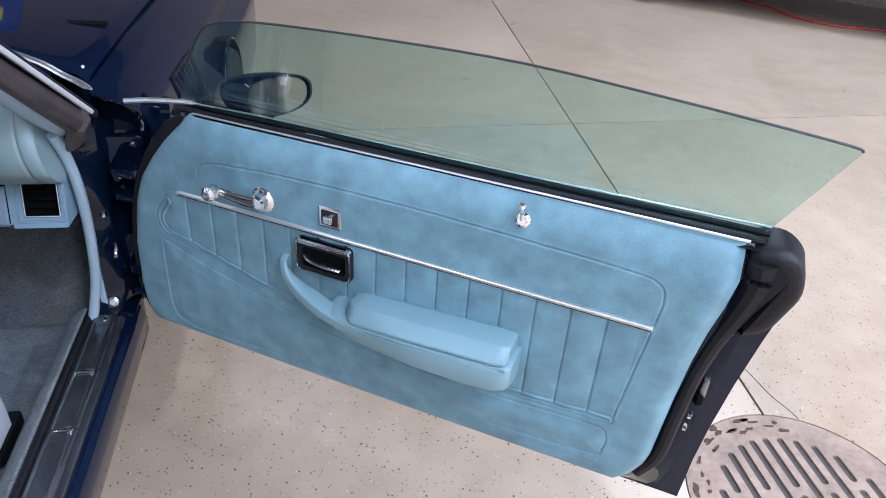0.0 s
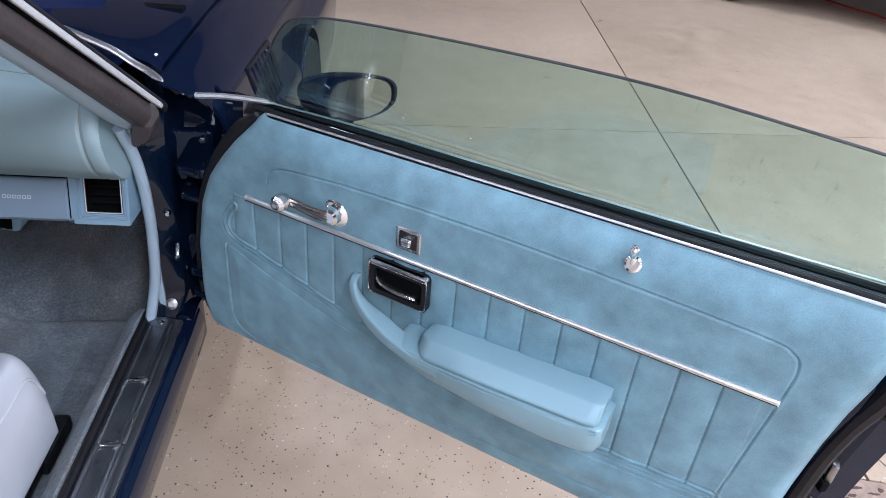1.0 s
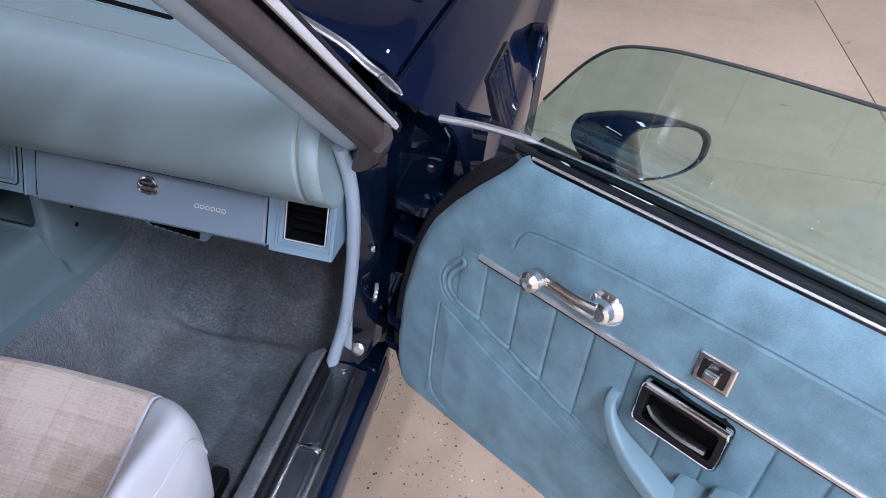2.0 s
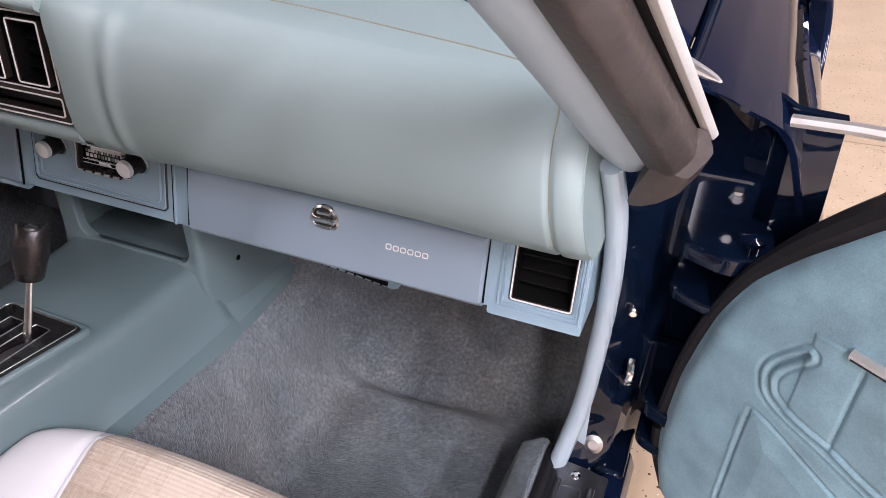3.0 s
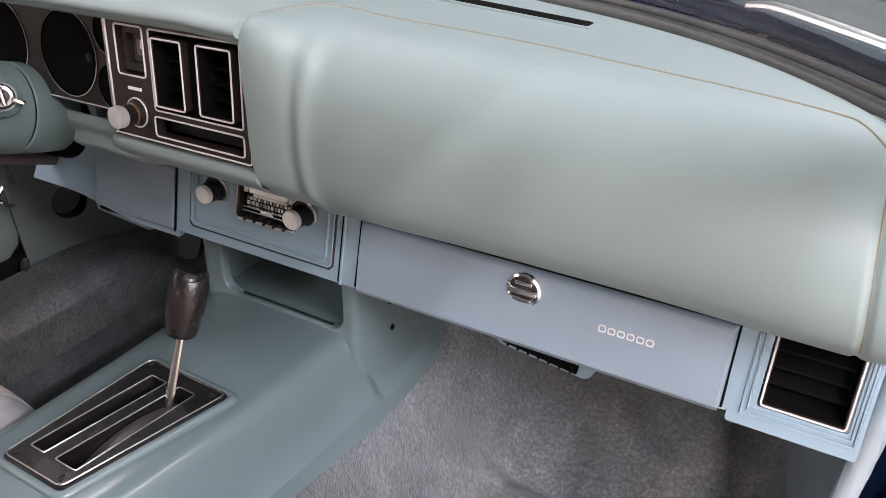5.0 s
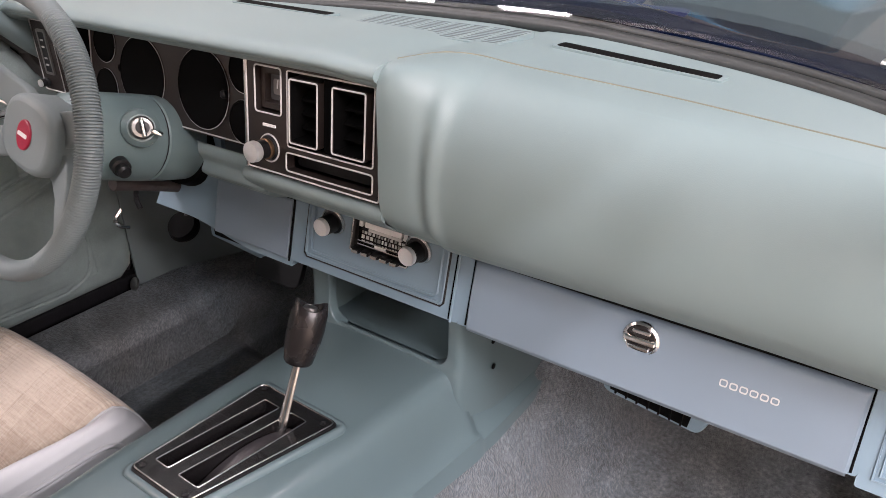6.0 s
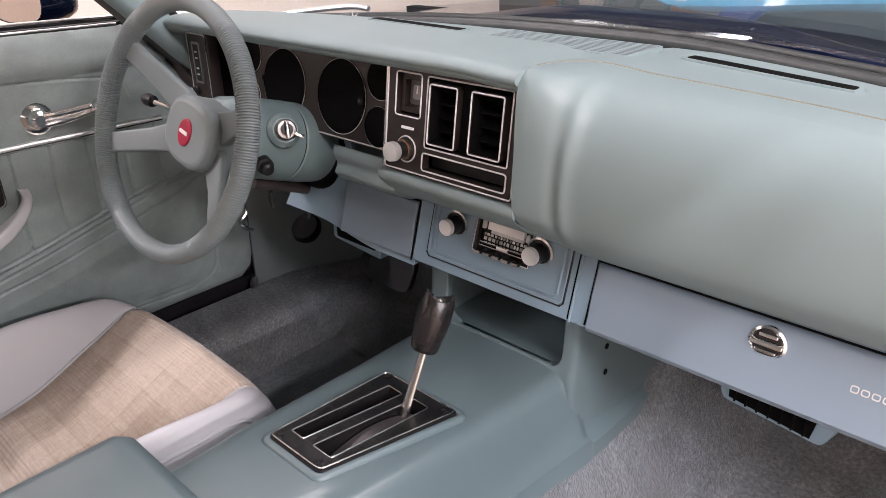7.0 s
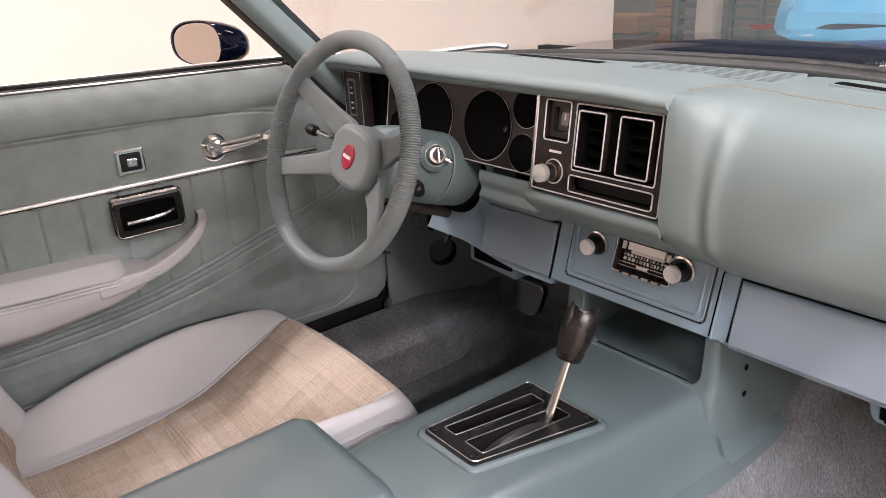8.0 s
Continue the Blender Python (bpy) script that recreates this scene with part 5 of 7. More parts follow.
    for a, lowz, topz, deep in ((0.366, 0.552, 0.566, 0.056), (0.374, 0.538, 0.569, 0.064), (0.394, 0.522, 0.570, 0.070), (0.44, 0.506, 0.570, 0.075), (0.56, 0.492, 0.572, 0.080), (0.66, 0.492, 0.577, 0.082), (0.715, 0.497, 0.580, 0.081), (0.735, 0.506, 0.580, 0.076), (0.742, 0.518, 0.578, 0.066)):
        secs.append(section(a, lowz, topz, deep, min(0.008, 0.10 * (topz - lowz))))
    part("armrest_base", loft(secs), rest_skin, rest, "", 50)
    secs = []
    for a, k in ((0.408, 0.45), (0.411, 0.70), (0.426, 0.92), (0.436, 0.97), (0.55, 1.0), (0.712, 1.0), (0.728, 0.95), (0.733, 0.84)):
        base = 0.562 + 0.05 * (a - 0.4)
        top = base + 0.030 * min(1.0, 0.4 + k * 0.6)
        o = fillet([(-0.002, base), (0.077 * k, base + 0.001), (0.078 * k, base + 0.008), (0.054 * k, top), (0.01, top + 0.001), (-0.002, top)], 0.0038, 4)
        secs.append([at(a, n, z) for n, z in o])
    part("armrest_pad", loft(secs), rest_skin, rest, "soft raised armrest pad", 40)
    for dz, dn in ((0.0, 0.0), (-0.006, 0.0005)):
        part("armrest_bead", tube([at(0.36 + 0.375 * i / 14, lerp(0.36 + 0.375 * i / 14, [(0.36, 0.0655), (0.44, 0.0755), (0.56, 0.0805), (0.735, 0.0775)]) + dn, 0.561 + 0.05 * (0.375 * i / 14 - 0.04) + dz) for i in range(15)], 0.0018, 6), rest_skin, rest)
    # lock button
    lock = part("lock_button", lathe([(0.0125, -0.004), (0.0125, 0.003), (0.009, 0.005), (0.004, 0.005)], at(0.710, -0.004, 0.829), place.to_3x3() @ Vector((0, side, 0.5)), 18), M_CHROME, door, "chrome lock button")
    part("lock_pin", lathe([(0.0035, 0.0), (0.0035, 0.014), (0.006, 0.018), (0.007, 0.032), (0.004, 0.036)], at(0.709, 0.0, 0.832), place.to_3x3() @ Vector((0, 0.35 * side, 1)), 12), M_CHROME, lock)

    # outside mirror on the front of the door
    ca, sa = math.cos(radians(28)), math.sin(radians(28))

    def mir(across, ahead, z):
        return at(0.138 + ahead * ca - across * sa, -0.150 + ahead * sa + across * ca, (0.902 if side > 0 else 0.881) + z)
    mw, mh, deep = (0.074, 0.042, 0.86) if side < 0 else (0.060, 0.042, 0.70)

    def bullet(across, off, z):
        return at(0.138 - across * sa - 0.98 * deep * off, -0.150 + across * ca - 0.10 * off, (0.902 if side > 0 else 0.881) + z)
    ways = [2 * math.pi * i / 28 for i in range(28)]
    sq = lambda v: math.copysign(abs(v) ** 0.78, v)
    egg = [[bullet(mw * r * sq(math.cos(w)), off, mh * r * sq(math.sin(w)) * (1.0 + 0.10 * math.cos(w)) - 0.08 * off) for w in ways] for r, off in ((0.05, 0.122), (0.36, 0.117), (0.65, 0.098), (0.86, 0.066), (0.97, 0.028), (1.0, -0.008), (0.985, -0.020), (0.92, -0.020), (0.90, -0.010))]
    shell = part("door_mirror", loft(egg), M_PAINT, door, "dark blue bullet-shaped outside mirror", 50)
    part("mirror_glass", loft([[mir(mw * 0.91 * sq(math.cos(w)), d, mh * 0.91 * sq(math.sin(w)) * (1.0 + 0.10 * math.cos(w))) for w in ways] for d in (0.010, 0.0145)]), M_MIRROR, shell, "mirror glass")
    part("mirror_foot", loft([[mir(0.02 * k * math.cos(w) + dx, -0.035 + 0.036 * k * math.sin(w), z) for w in ways[::2]] for k, dx, z in ((0.9, 0.0, -0.030), (0.75, 0.004, -0.055), (1.0, 0.012, -0.08), (1.35, 0.018, -0.10 - (0.03 if side > 0 else 0.0)))]), M_PAINT, shell, "", 50)
    return door


build_body()
build_door(Vector((0.892, -0.038, 0.0)), math.degrees(math.atan2(-0.5240, 0.8517)), -1, "open dark blue coupe door with pleated light blue trim", M_SUEDE, M_ARM)
build_door(Vector((-0.715, -0.056, 0.032)), -90.0, 1, "closed coupe door with grey-green pleated trim", M_GREYDOOR, M_PALEARM)


# ---------------------------------------------------------------- dashboard
def lower_y(z):
    """The lower dash leans towards the seats at its foot."""
    return 0.018 - 0.024 * (0.690 - z) / 0.085


def low(a, b, d):
    return (a, lower_y(b) - d, b)


def air_vent(name, x0, z0, x1, z1, put, parent, slats, depth=0.03, label="", mat=None):
    """A chrome-rimmed opening with a dark throat and tilted slats."""
    r = 0.003
    o, i = rect(x0, z0, x1, z1, r, 3), rect(x0 + 0.0028, z0 + 0.0028, x1 - 0.0028, z1 - 0.0028, r * 0.6, 3)
    v = part(name, band(o, i, put, -depth, 0.001), M_BEZEL, parent, label)
    part("vent_rim", tube([put(a, b, 0.0012) for a, b in rect(x0 + 0.0012, z0 + 0.0012, x1 - 0.0012, z1 - 0.0012, r, 4)], 0.0010, 6, closed=True), M_LINE if mat is None else mat, v, "thin bright rim")
    part("throat", prism(i, put, -depth, -depth + 0.002), M_DARK, v)
    side = band([(a, b) for a, b in i], [((x0 + x1) / 2 + (a - (x0 + x1) / 2) * 0.97, (z0 + z1) / 2 + (b - (z0 + z1) / 2) * 0.97) for a, b in i], put, -depth + 0.002, 0.0)
    part("vent_wall", side, M_FACE, v)
    for k in range(slats):
        z = z0 + (z1 - z0) * (k + 0.8) / (slats + 0.6)
        b = prism([(x0 + 0.004, z - 0.0012), (x1 - 0.004, z - 0.0012), (x1 - 0.004, z + 0.0012), (x0 + 0.004, z + 0.0012)], lambda a, bb, d, z=z: put(a, bb - 0.45 * (d + 0.012), d), -0.028, -0.015)
        part("vent_slat", b, M_FACE, v)
    return v


def round_knob(parent, name, x, z, y, r, h, label, tip=M_TURNED, skirt=M_BLACK):
    k = part(name, lathe([(r * 1.25, 0.0), (r * 1.25, 0.003), (r * 1.02, 0.004), (r, h * 0.75), (r * 0.9, h * 0.8)], (x, y, z), (0, -1, 0.05), 28), skirt, parent, label)
    part("knob_cap", lathe([(r * 0.93, h * 0.70), (r * 0.97, h * 0.86), (r * 0.90, h), (r * 0.3, h + 0.0006)], (x, y, z), (0, -1, 0.05), 28), tip, k, "turned bright metal cap")
    return k


def build_dash():
    dash = thing("dashboard", (0, 0.1, 0.6), "teal padded dashboard with dark instrument panel", "dashboard")

    # padded top and passenger face; profile rows are (share, y, z)
    rows = [0.0, 0.05, 0.10, 0.16, 0.22, 0.30, 0.38, 0.46, 0.53, 0.59, 0.64, 0.70, 0.85, 1.0]
    open_y = [0.024, 0.004, -0.017, -0.038, -0.052, -0.060, -0.058, -0.047, -0.029, -0.005, 0.020, 0.055, 0.15, 0.30]
    open_z = [0.702, 0.702, 0.711, 0.727, 0.747, 0.780, 0.815, 0.847, 0.873, 0.891, 0.899, 0.9015, 0.899, 0.885]
    near_y = [0.024, 0.0, -0.028, -0.052, -0.066, -0.069, -0.067, -0.066, -0.063, -0.050, -0.022, 0.03, 0.15, 0.30]
    near_z = [0.702, 0.706, 0.722, 0.738, 0.756, 0.790, 0.822, 0.858, 0.891, 0.9075, 0.9105, 0.909, 0.900, 0.885]
    tabs = [list(zip(rows, v)) for v in (open_y, open_z, near_y, near_z)]

    def pad(s, t, skin=0.0):
        x = 0.0872 + (0.6635 - 0.0872) * s
        oy, oz, ny, nz = (bend(t, v) for v in tabs)
        w = 1 - ease(x, 0.094, 0.172)
        y, z = oy + (ny - oy) * w, oz + (nz - oz) * w
        up = ease(t, 0.1, 0.6)
        z += SAG(x) * up
        # fluting beside the centre panel
        if t < 0.66:
            w = math.sin(math.pi * min(1.0, t / 0.62)) ** 0.5 if t < 0.62 else 0.0
            y += w * (0.0024 * math.exp(-((x - 0.133) / 0.007) ** 2) - 0.0034 * math.exp(-((x - 0.147) / 0.007) ** 2))
            y += w * 0.010 * ease(x, 0.15, 0.35) * (1 - ease(x, 0.45, 0.62)) * 0.6
        # seam and rolled end by the pillar
        if t < 0.66:
            y += 0.0040 * math.exp(-((x - 0.6335) / 0.0028) ** 2)
        roll = max(0.0, (x - 0.640) / 0.0235)
        y += 0.006 * roll ** 3 * (1 - ease(t, 0.45, 0.75))
        z -= 0.005 * roll ** 3 * up
        y0 = 0.291 - 0.30 * (abs(x) / 0.66) ** 2.6
        y = min(y, y0) if t > 0.68 else y
        x -= 0.017 * ease(x, 0.42, 0.66) * up
        return Vector((x, y + skin, z - skin))
    part("passenger_pad", sheet(220, 300, pad, lambda s, t: pad(s, t, 0.008)), M_PAD, dash, "soft teal padded vinyl", 60)
    def on_pad(s, y):
        """The share t at which the top of the pad reaches a depth y."""
        lo, hi = 0.50, 0.84
        for step in range(24):
            mid = (lo + hi) / 2
            lo, hi = (mid, hi) if pad(s, mid).y < y else (lo, mid)
        return lo
    ridge = [(0.0, -0.030), (0.02, 0.010), (0.07, 0.043), (0.2, 0.050), (0.42, 0.052), (0.62, 0.044), (0.80, 0.037), (0.90, 0.026), (0.95, 0.002)]
    seam = smooth_path([pad(k / 40, on_pad(k / 40, bend(k / 40, ridge))) for k in range(0, 37)] + [pad(0.930, 0.615), pad(0.944, 0.585), pad(0.948, 0.545)], 4)
    part("pad_seam", tube(seam, 0.0010, 6), M_SEAM, dash, "thin yellowed seam on the dash top")
    side_seam = [pad((0.6335 - 0.0872) / (0.6635 - 0.0872), 0.02 + 0.525 * i / 60) + Vector((0, -0.0001, 0)) for i in range(61)]
    part("pad_seam", tube(side_seam, 0.0009, 6), M_SEAM, dash, "thin yellowed seam near the dash end")
    rim = [pad(1.0, i / 40) for i in range(41)] + [Vector((0.6635, 0.30, 0.70)), Vector((0.6635, 0.06, 0.70))]
    part("pad_end", loft([[p + Vector((o, 0, 0)) for p in rim] for o in (-0.004, 0.001)]), M_PAD, dash, "teal end of the padded dash", 40)

    # hood over the instruments, from the left end to the centre panel
    hoodp = [(0.0, 0.020, 0.884), (0.06, -0.020, 0.888), (0.12, -0.052, 0.8925), (0.17, -0.066, 0.899), (0.22, -0.068, 0.906), (0.28, -0.057, 0.9125), (0.36, -0.025, 0.914), (0.5, 0.04, 0.9105), (0.75, 0.15, 0.902), (1.0, 0.30, 0.886)]

    def hood(s, t, skin=0.0):
        x = -0.662 + (0.0875 + 0.662) * s
        y, z = bend(t, [(a, b) for a, b, c in hoodp]), bend(t, [(a, c) for a, b, c in hoodp])
        z -= 0.004 * ease(x, 0.0, 0.088)
        end = max(0.0, (-0.60 - x) / 0.062)
        z -= 0.02 * end ** 2
        y0 = 0.291 - 0.30 * (abs(x) / 0.66) ** 2.6
        y = min(y, y0) if t > 0.4 else y
        if t <= 0.4:
            y += 0.03 * end ** 2 * (1 - t / 0.4)
        return Vector((x, y + skin, z - skin))
    part("instrument_hood", sheet(70, 50, hood, lambda s, t: hood(s, t, 0.006)), M_PAD, dash, "soft teal padded vinyl hood", 60)

    # ledge below the instruments
    def ledge(s, t, skin=0.0):
        x = -0.262 + (0.0885 + 0.262) * s
        k = ease(x, -0.143, -0.127)
        prow = [(0.0, 0.024, 0.702), (0.15, 0.0, 0.706), (0.35, -0.028, 0.720), (0.55, -0.050 + 0.026 * (1 - k), 0.735), (0.72, -0.066 + 0.037 * (1 - k), 0.748), (0.84, -0.068 + 0.039 * (1 - k), 0.757), (0.92, -0.060 + 0.033 * (1 - k), 0.763), (1.0, -0.03, 0.7655)]
        return Vector((x, bend(t, [(a, b) for a, b, c in prow]) + skin, bend(t, [(a, c) for a, b, c in prow]) - skin - 0.006 * (1 - k)))
    part("lower_ledge", sheet(90, 30, ledge, lambda s, t: ledge(s, t, 0.006)), M_PAD, dash, "teal padded ledge", 60)

    part("column_surround", box((-0.655, 0.036, 0.690), (-0.300, 0.044, 0.770), 0.002), M_LOWER, dash, "blue panel behind the steering column")
    part("ledge_end", box((-0.655, -0.012, 0.700), (-0.445, 0.030, 0.760), 0.010, 3), M_PAD, dash, "teal padded ledge")

    # recessed instrument panel
    gauges = [(-0.277, 0.818, 0.0525), (-0.413, 0.818, 0.0525), (-0.196, 0.852, 0.0275), (-0.196, 0.788, 0.0275), (-0.503, 0.852, 0.0275), (-0.503, 0.788, 0.0275)]
    gp = lambda a, b, d: (a, 0.006 + 0.16 * (b - 0.82) - d, b)
    outer = rect(-0.545, 0.757, -0.118, 0.890, 0.006, 3)
    bez = part("instrument_bezel", holed(outer, [oval(x, z, r, r, 40) for x, z, r in gauges] + [oval(-0.2315, 0.820, 0.006, 0.006, 14), oval(-0.468, 0.820, 0.006, 0.006, 14)], gp, -0.012, 0.0), M_BEZEL, dash, "dark brushed instrument panel")
    part("bezel_line", tube([gp(a, b, 0.001) for a, b in rect(-0.542, 0.760, -0.121, 0.887, 0.005, 4)], 0.0010, 6, closed=True), M_LINE, bez)
    part("bezel_backing", prism(rect(-0.56, 0.752, -0.115, 0.892), gp, -0.05, -0.044), M_DARK, bez)
    for x, z, r in gauges:
        g = part("gauge", lathe([(r + 0.0005, 0.002), (r - 0.002, 0.003), (r - 0.003, -0.034), (r - 0.004, -0.036), (0.002, -0.036)], gp(x, z, 0), (0, -1, 0.16), 40), M_FACE, dash, "round instrument with a black face")
        part("gauge_ring", tube([gp(a, b, 0.0015) for a, b in oval(x, z, r, r, 40)], 0.0007, 6, closed=True), M_LINE, g, "thin bright ring")
        m = frame_of(gp(x, z, -0.0355), (0, -1, 0.16))
        for k in range(11):
            w = radians(225 - 27 * k)
            c = m @ Vector((0.80 * r * math.cos(w), 0.80 * r * math.sin(w), 0.0012))
            b = box((-0.10 * r, -0.0008, -0.0004), (0.10 * r, 0.0008, 0.0004))
            part("scale_mark", b, M_WHITE, g, place=Matrix.Translation(c) @ m.to_3x3().to_4x4() @ pose(0, 0, 0, 0, 0, math.degrees(w)))
        nb = box((-0.004, -0.0010, -0.0004), (0.66 * r, 0.0010, 0.0004))
        part("needle", nb, M_ORANGE, g, place=Matrix.Translation(m @ Vector((0, 0, 0.004))) @ m.to_3x3().to_4x4() @ pose(0, 0, 0, 0, 0, 225))
    part("reset_stem", lathe([(0.0055, -0.01), (0.0055, 0.006), (0.003, 0.008)], gp(-0.2315, 0.818, 0), (0, -1, 0.16), 12), M_BLACK, bez)

    # light switch panel at the far end
    lp = lambda a, b, d: (a, -0.030 - d, b)
    ls = part("light_switch_panel", prism(rect(-0.630, 0.772, -0.568, 0.884, 0.005, 3), lp, -0.02, 0.0, 0.002), M_BEZEL, dash, "dark brushed light switch panel")
    part("panel_line", tube([lp(a, b, 0.001) for a, b in rect(-0.627, 0.775, -0.571, 0.881, 0.004, 4)], 0.0011, 6, closed=True), M_LINE, ls)
    part("switch_slot", band(rect(-0.613, 0.800, -0.588, 0.868, 0.003, 3), rect(-0.609, 0.804, -0.592, 0.864, 0.002, 3), lp, -0.001, 0.0025), M_NICKEL, ls)
    part("switch_rocker", prism(rect(-0.609, 0.804, -0.592, 0.864, 0.002, 3), lp, -0.001, 0.002), M_BLACK, ls)
    for z in (0.852, 0.842, 0.825, 0.815):
        part("switch_mark", box((-0.604, -0.0335, z - 0.0012), (-0.598, -0.032, z + 0.0012)), M_LINE, ls)
    round_knob(ls, "dimmer_knob", -0.616, 0.786, -0.031, 0.006, 0.014, "small bright knob")
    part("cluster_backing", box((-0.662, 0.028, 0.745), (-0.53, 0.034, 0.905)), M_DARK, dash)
    # solid black block, its colour standing for the recess's shade
    part("recess_shade_block", prism(rect(-0.568, 0.757, -0.545, 0.886), lambda a, b, d: (a, 0.0 - d, b), -0.04, 0.0), M_DARK, dash, "black block for the dark recess beside the switch panel")

    # centre panel
    cp = lambda a, b, d: (a, -0.057 + 0.13 * (b - 0.83) - d, b)
    o = rect(-0.117, 0.766, 0.0865, 0.8945, 0.004, 3)
    clock_h = rect(-0.101, 0.834, -0.059, 0.885, 0.004, 3)
    vents_h = rect(-0.0495, 0.8025, 0.0745, 0.8845, 0.003, 3)
    slot_h = rect(-0.052, 0.7745, 0.0745, 0.7955, 0.004, 3)
    light_h = oval(-0.079, 0.795, 0.0155, 0.0155, 28)
    cen = part("centre_panel", holed(o, [clock_h, vents_h, slot_h, light_h], cp, -0.012, 0.0), M_BEZEL, dash, "dark brushed centre panel with bright outlines")
    part("panel_backing", prism(rect(-0.116, 0.767, 0.086, 0.8935), cp, -0.045, -0.043), M_DARK, cen)
    part("panel_side", band(rect(-0.117, 0.766, 0.0865, 0.8945, 0.004, 3), rect(-0.115, 0.768, 0.0845, 0.8925, 0.004, 3), cp, -0.06, -0.012), M_BLACK, cen)
    part("panel_line", tube([cp(a, b, 0.001) for a, b in rect(-0.1145, 0.7685, 0.084, 0.892, 0.004, 4)], 0.0010, 6, closed=True), M_LINE, cen)
    part("panel_edge", tube([cp(-0.117, 0.767, 0.0), cp(-0.117, 0.894, 0.0)], 0.0022, 8), M_SATIN, cen, "bright upright edge")
    for loop in (clock_h, vents_h, slot_h, light_h):
        part("opening_line", tube([cp(a, b, 0.0008) for a, b in loop], 0.0010, 6, closed=True), M_LINE, cen)
    ck = part("clock", prism(rect(-0.098, 0.837, -0.062, 0.882, 0.003, 3), cp, -0.030, -0.016), M_FACE, cen, "small rectangular clock with a smoked face")
    part("clock_frame", band(rect(-0.098, 0.837, -0.062, 0.882, 0.003, 3), rect(-0.0925, 0.8435, -0.0675, 0.8755, 0.002, 3), cp, -0.018, -0.006), M_BEZEL, ck)
    part("clock_face", prism(rect(-0.0915, 0.8445, -0.0685, 0.8745, 0.003, 3), cp, -0.017, -0.0145), M_CLOCK, ck, "grey clock face")
    part("clock_dial", prism(rect(-0.0865, 0.851, -0.0735, 0.868, 0.003, 3), cp, -0.0145, -0.0138), M_NICKEL, ck)
    part("clock_hand", prism([(-0.0808, 0.858), (-0.0792, 0.858), (-0.0785, 0.867), (-0.0798, 0.867)], cp, -0.0138, -0.013), M_WHITE, ck)
    part("vent_backing", prism(vents_h, cp, -0.04, -0.036), M_DARK, cen)
    part("vent_divider", prism(rect(0.0005, 0.803, 0.0185, 0.884), cp, -0.036, -0.0045), M_FACE, cen)
    for x0, x1 in ((-0.0440, 0.0000), (0.0190, 0.0665)):
        air_vent("centre_vent", x0, 0.8075, x1, 0.8785, lambda a, b, d: cp(a, b, d + 0.003), cen, 4, 0.034, "black centre air vent with bright rim")
    part("slot_floor", prism(slot_h, cp, -0.022, -0.018), M_BLACK, cen)
    part("printed_bar", prism(rect(-0.089, 0.8190, -0.069, 0.8220), cp, 0.0, 0.0012), M_WHITE, cen)
    li = part("cigar_lighter", lathe([(0.0155, -0.02), (0.0145, 0.002), (0.0125, 0.004), (0.0115, -0.004), (0.0095, -0.004), (0.0095, 0.006), (0.0105, 0.008), (0.0110, 0.022)], cp(-0.079, 0.795, 0), (0, -1, 0.1), 26), M_BLACK, cen, "cigar lighter with bright cap")
    part("lighter_ring", lathe([(0.0118, 0.0035), (0.0122, 0.0075), (0.0108, 0.0085), (0.0104, 0.0040)], cp(-0.079, 0.795, 0), (0, -1, 0.1), 26), M_BRASS, li, "worn brass ring")
    part("lighter_cap", lathe([(0.0110, 0.019), (0.0122, 0.022), (0.0115, 0.029), (0.004, 0.0298)], cp(-0.079, 0.795, 0), (0, -1, 0.1), 26), M_TURNED, li)
    for a, b in ((0.0815, 0.887), (0.0815, 0.772), (-0.111, 0.772)):
        part("panel_screw", lathe([(0.0025, 0.0), (0.0025, 0.0012), (0.001, 0.0014)], cp(a, b, 0), (0, -1, 0), 10), M_BLACK, cen)

    # lower panels: radio, passenger, far side
    radio_hole = rect(-0.031, 0.651, 0.060, 0.6955, 0.002, 2)
    rp = part("radio_panel", holed(rect(-0.133, 0.609, 0.140, 0.698, 0.004, 3), [radio_hole], low, -0.02, 0.0), M_LOWER, dash, "blue moulded radio panel")
    for x0, z0, x1, z1, r, m in ((-0.108, 0.622, 0.118, 0.697, 0.0014, M_BLACK), (-0.1055, 0.6245, 0.1155, 0.697, 0.0022, M_LOWER), (-0.097, 0.631, 0.107, 0.697, 0.0020, M_LOWER)):
        o = [(x0, z1), (x0, z0 + 0.004), (x0 + 0.004, z0), (x1 - 0.004, z0), (x1, z0 + 0.004), (x1, z1)]
        part("panel_ridge", tube([low(a, b, 0.0006) for a, b in o], r, 6), m, rp)
    radio = part("radio", prism(rect(-0.030, 0.652, 0.059, 0.695), low, -0.03, -0.006), M_RADIO, dash, "car radio with black dial and bright push buttons")
    part("dial_frame", band(rect(-0.031, 0.651, 0.060, 0.6955, 0.002, 3), rect(-0.0260, 0.656, 0.0550, 0.6925, 0.002, 3), low, -0.006, 0.0015), M_BLACK, radio)
    part("dial_edge", prism(rect(-0.0315, 0.652, -0.0293, 0.6945), low, -0.004, 0.003, 0.0008), M_CHROME, radio)
    part("dial_glass", prism(rect(-0.0135, 0.6815, 0.0440, 0.6925, 0.001, 2), low, -0.006, -0.001), M_DIALWHITE, radio, "bright dial reflector")
    part("dial_glass", prism(rect(-0.0080, 0.6770, 0.0440, 0.6805, 0.001, 2), low, -0.006, -0.002), M_LINE, radio, "bright dial reflector")
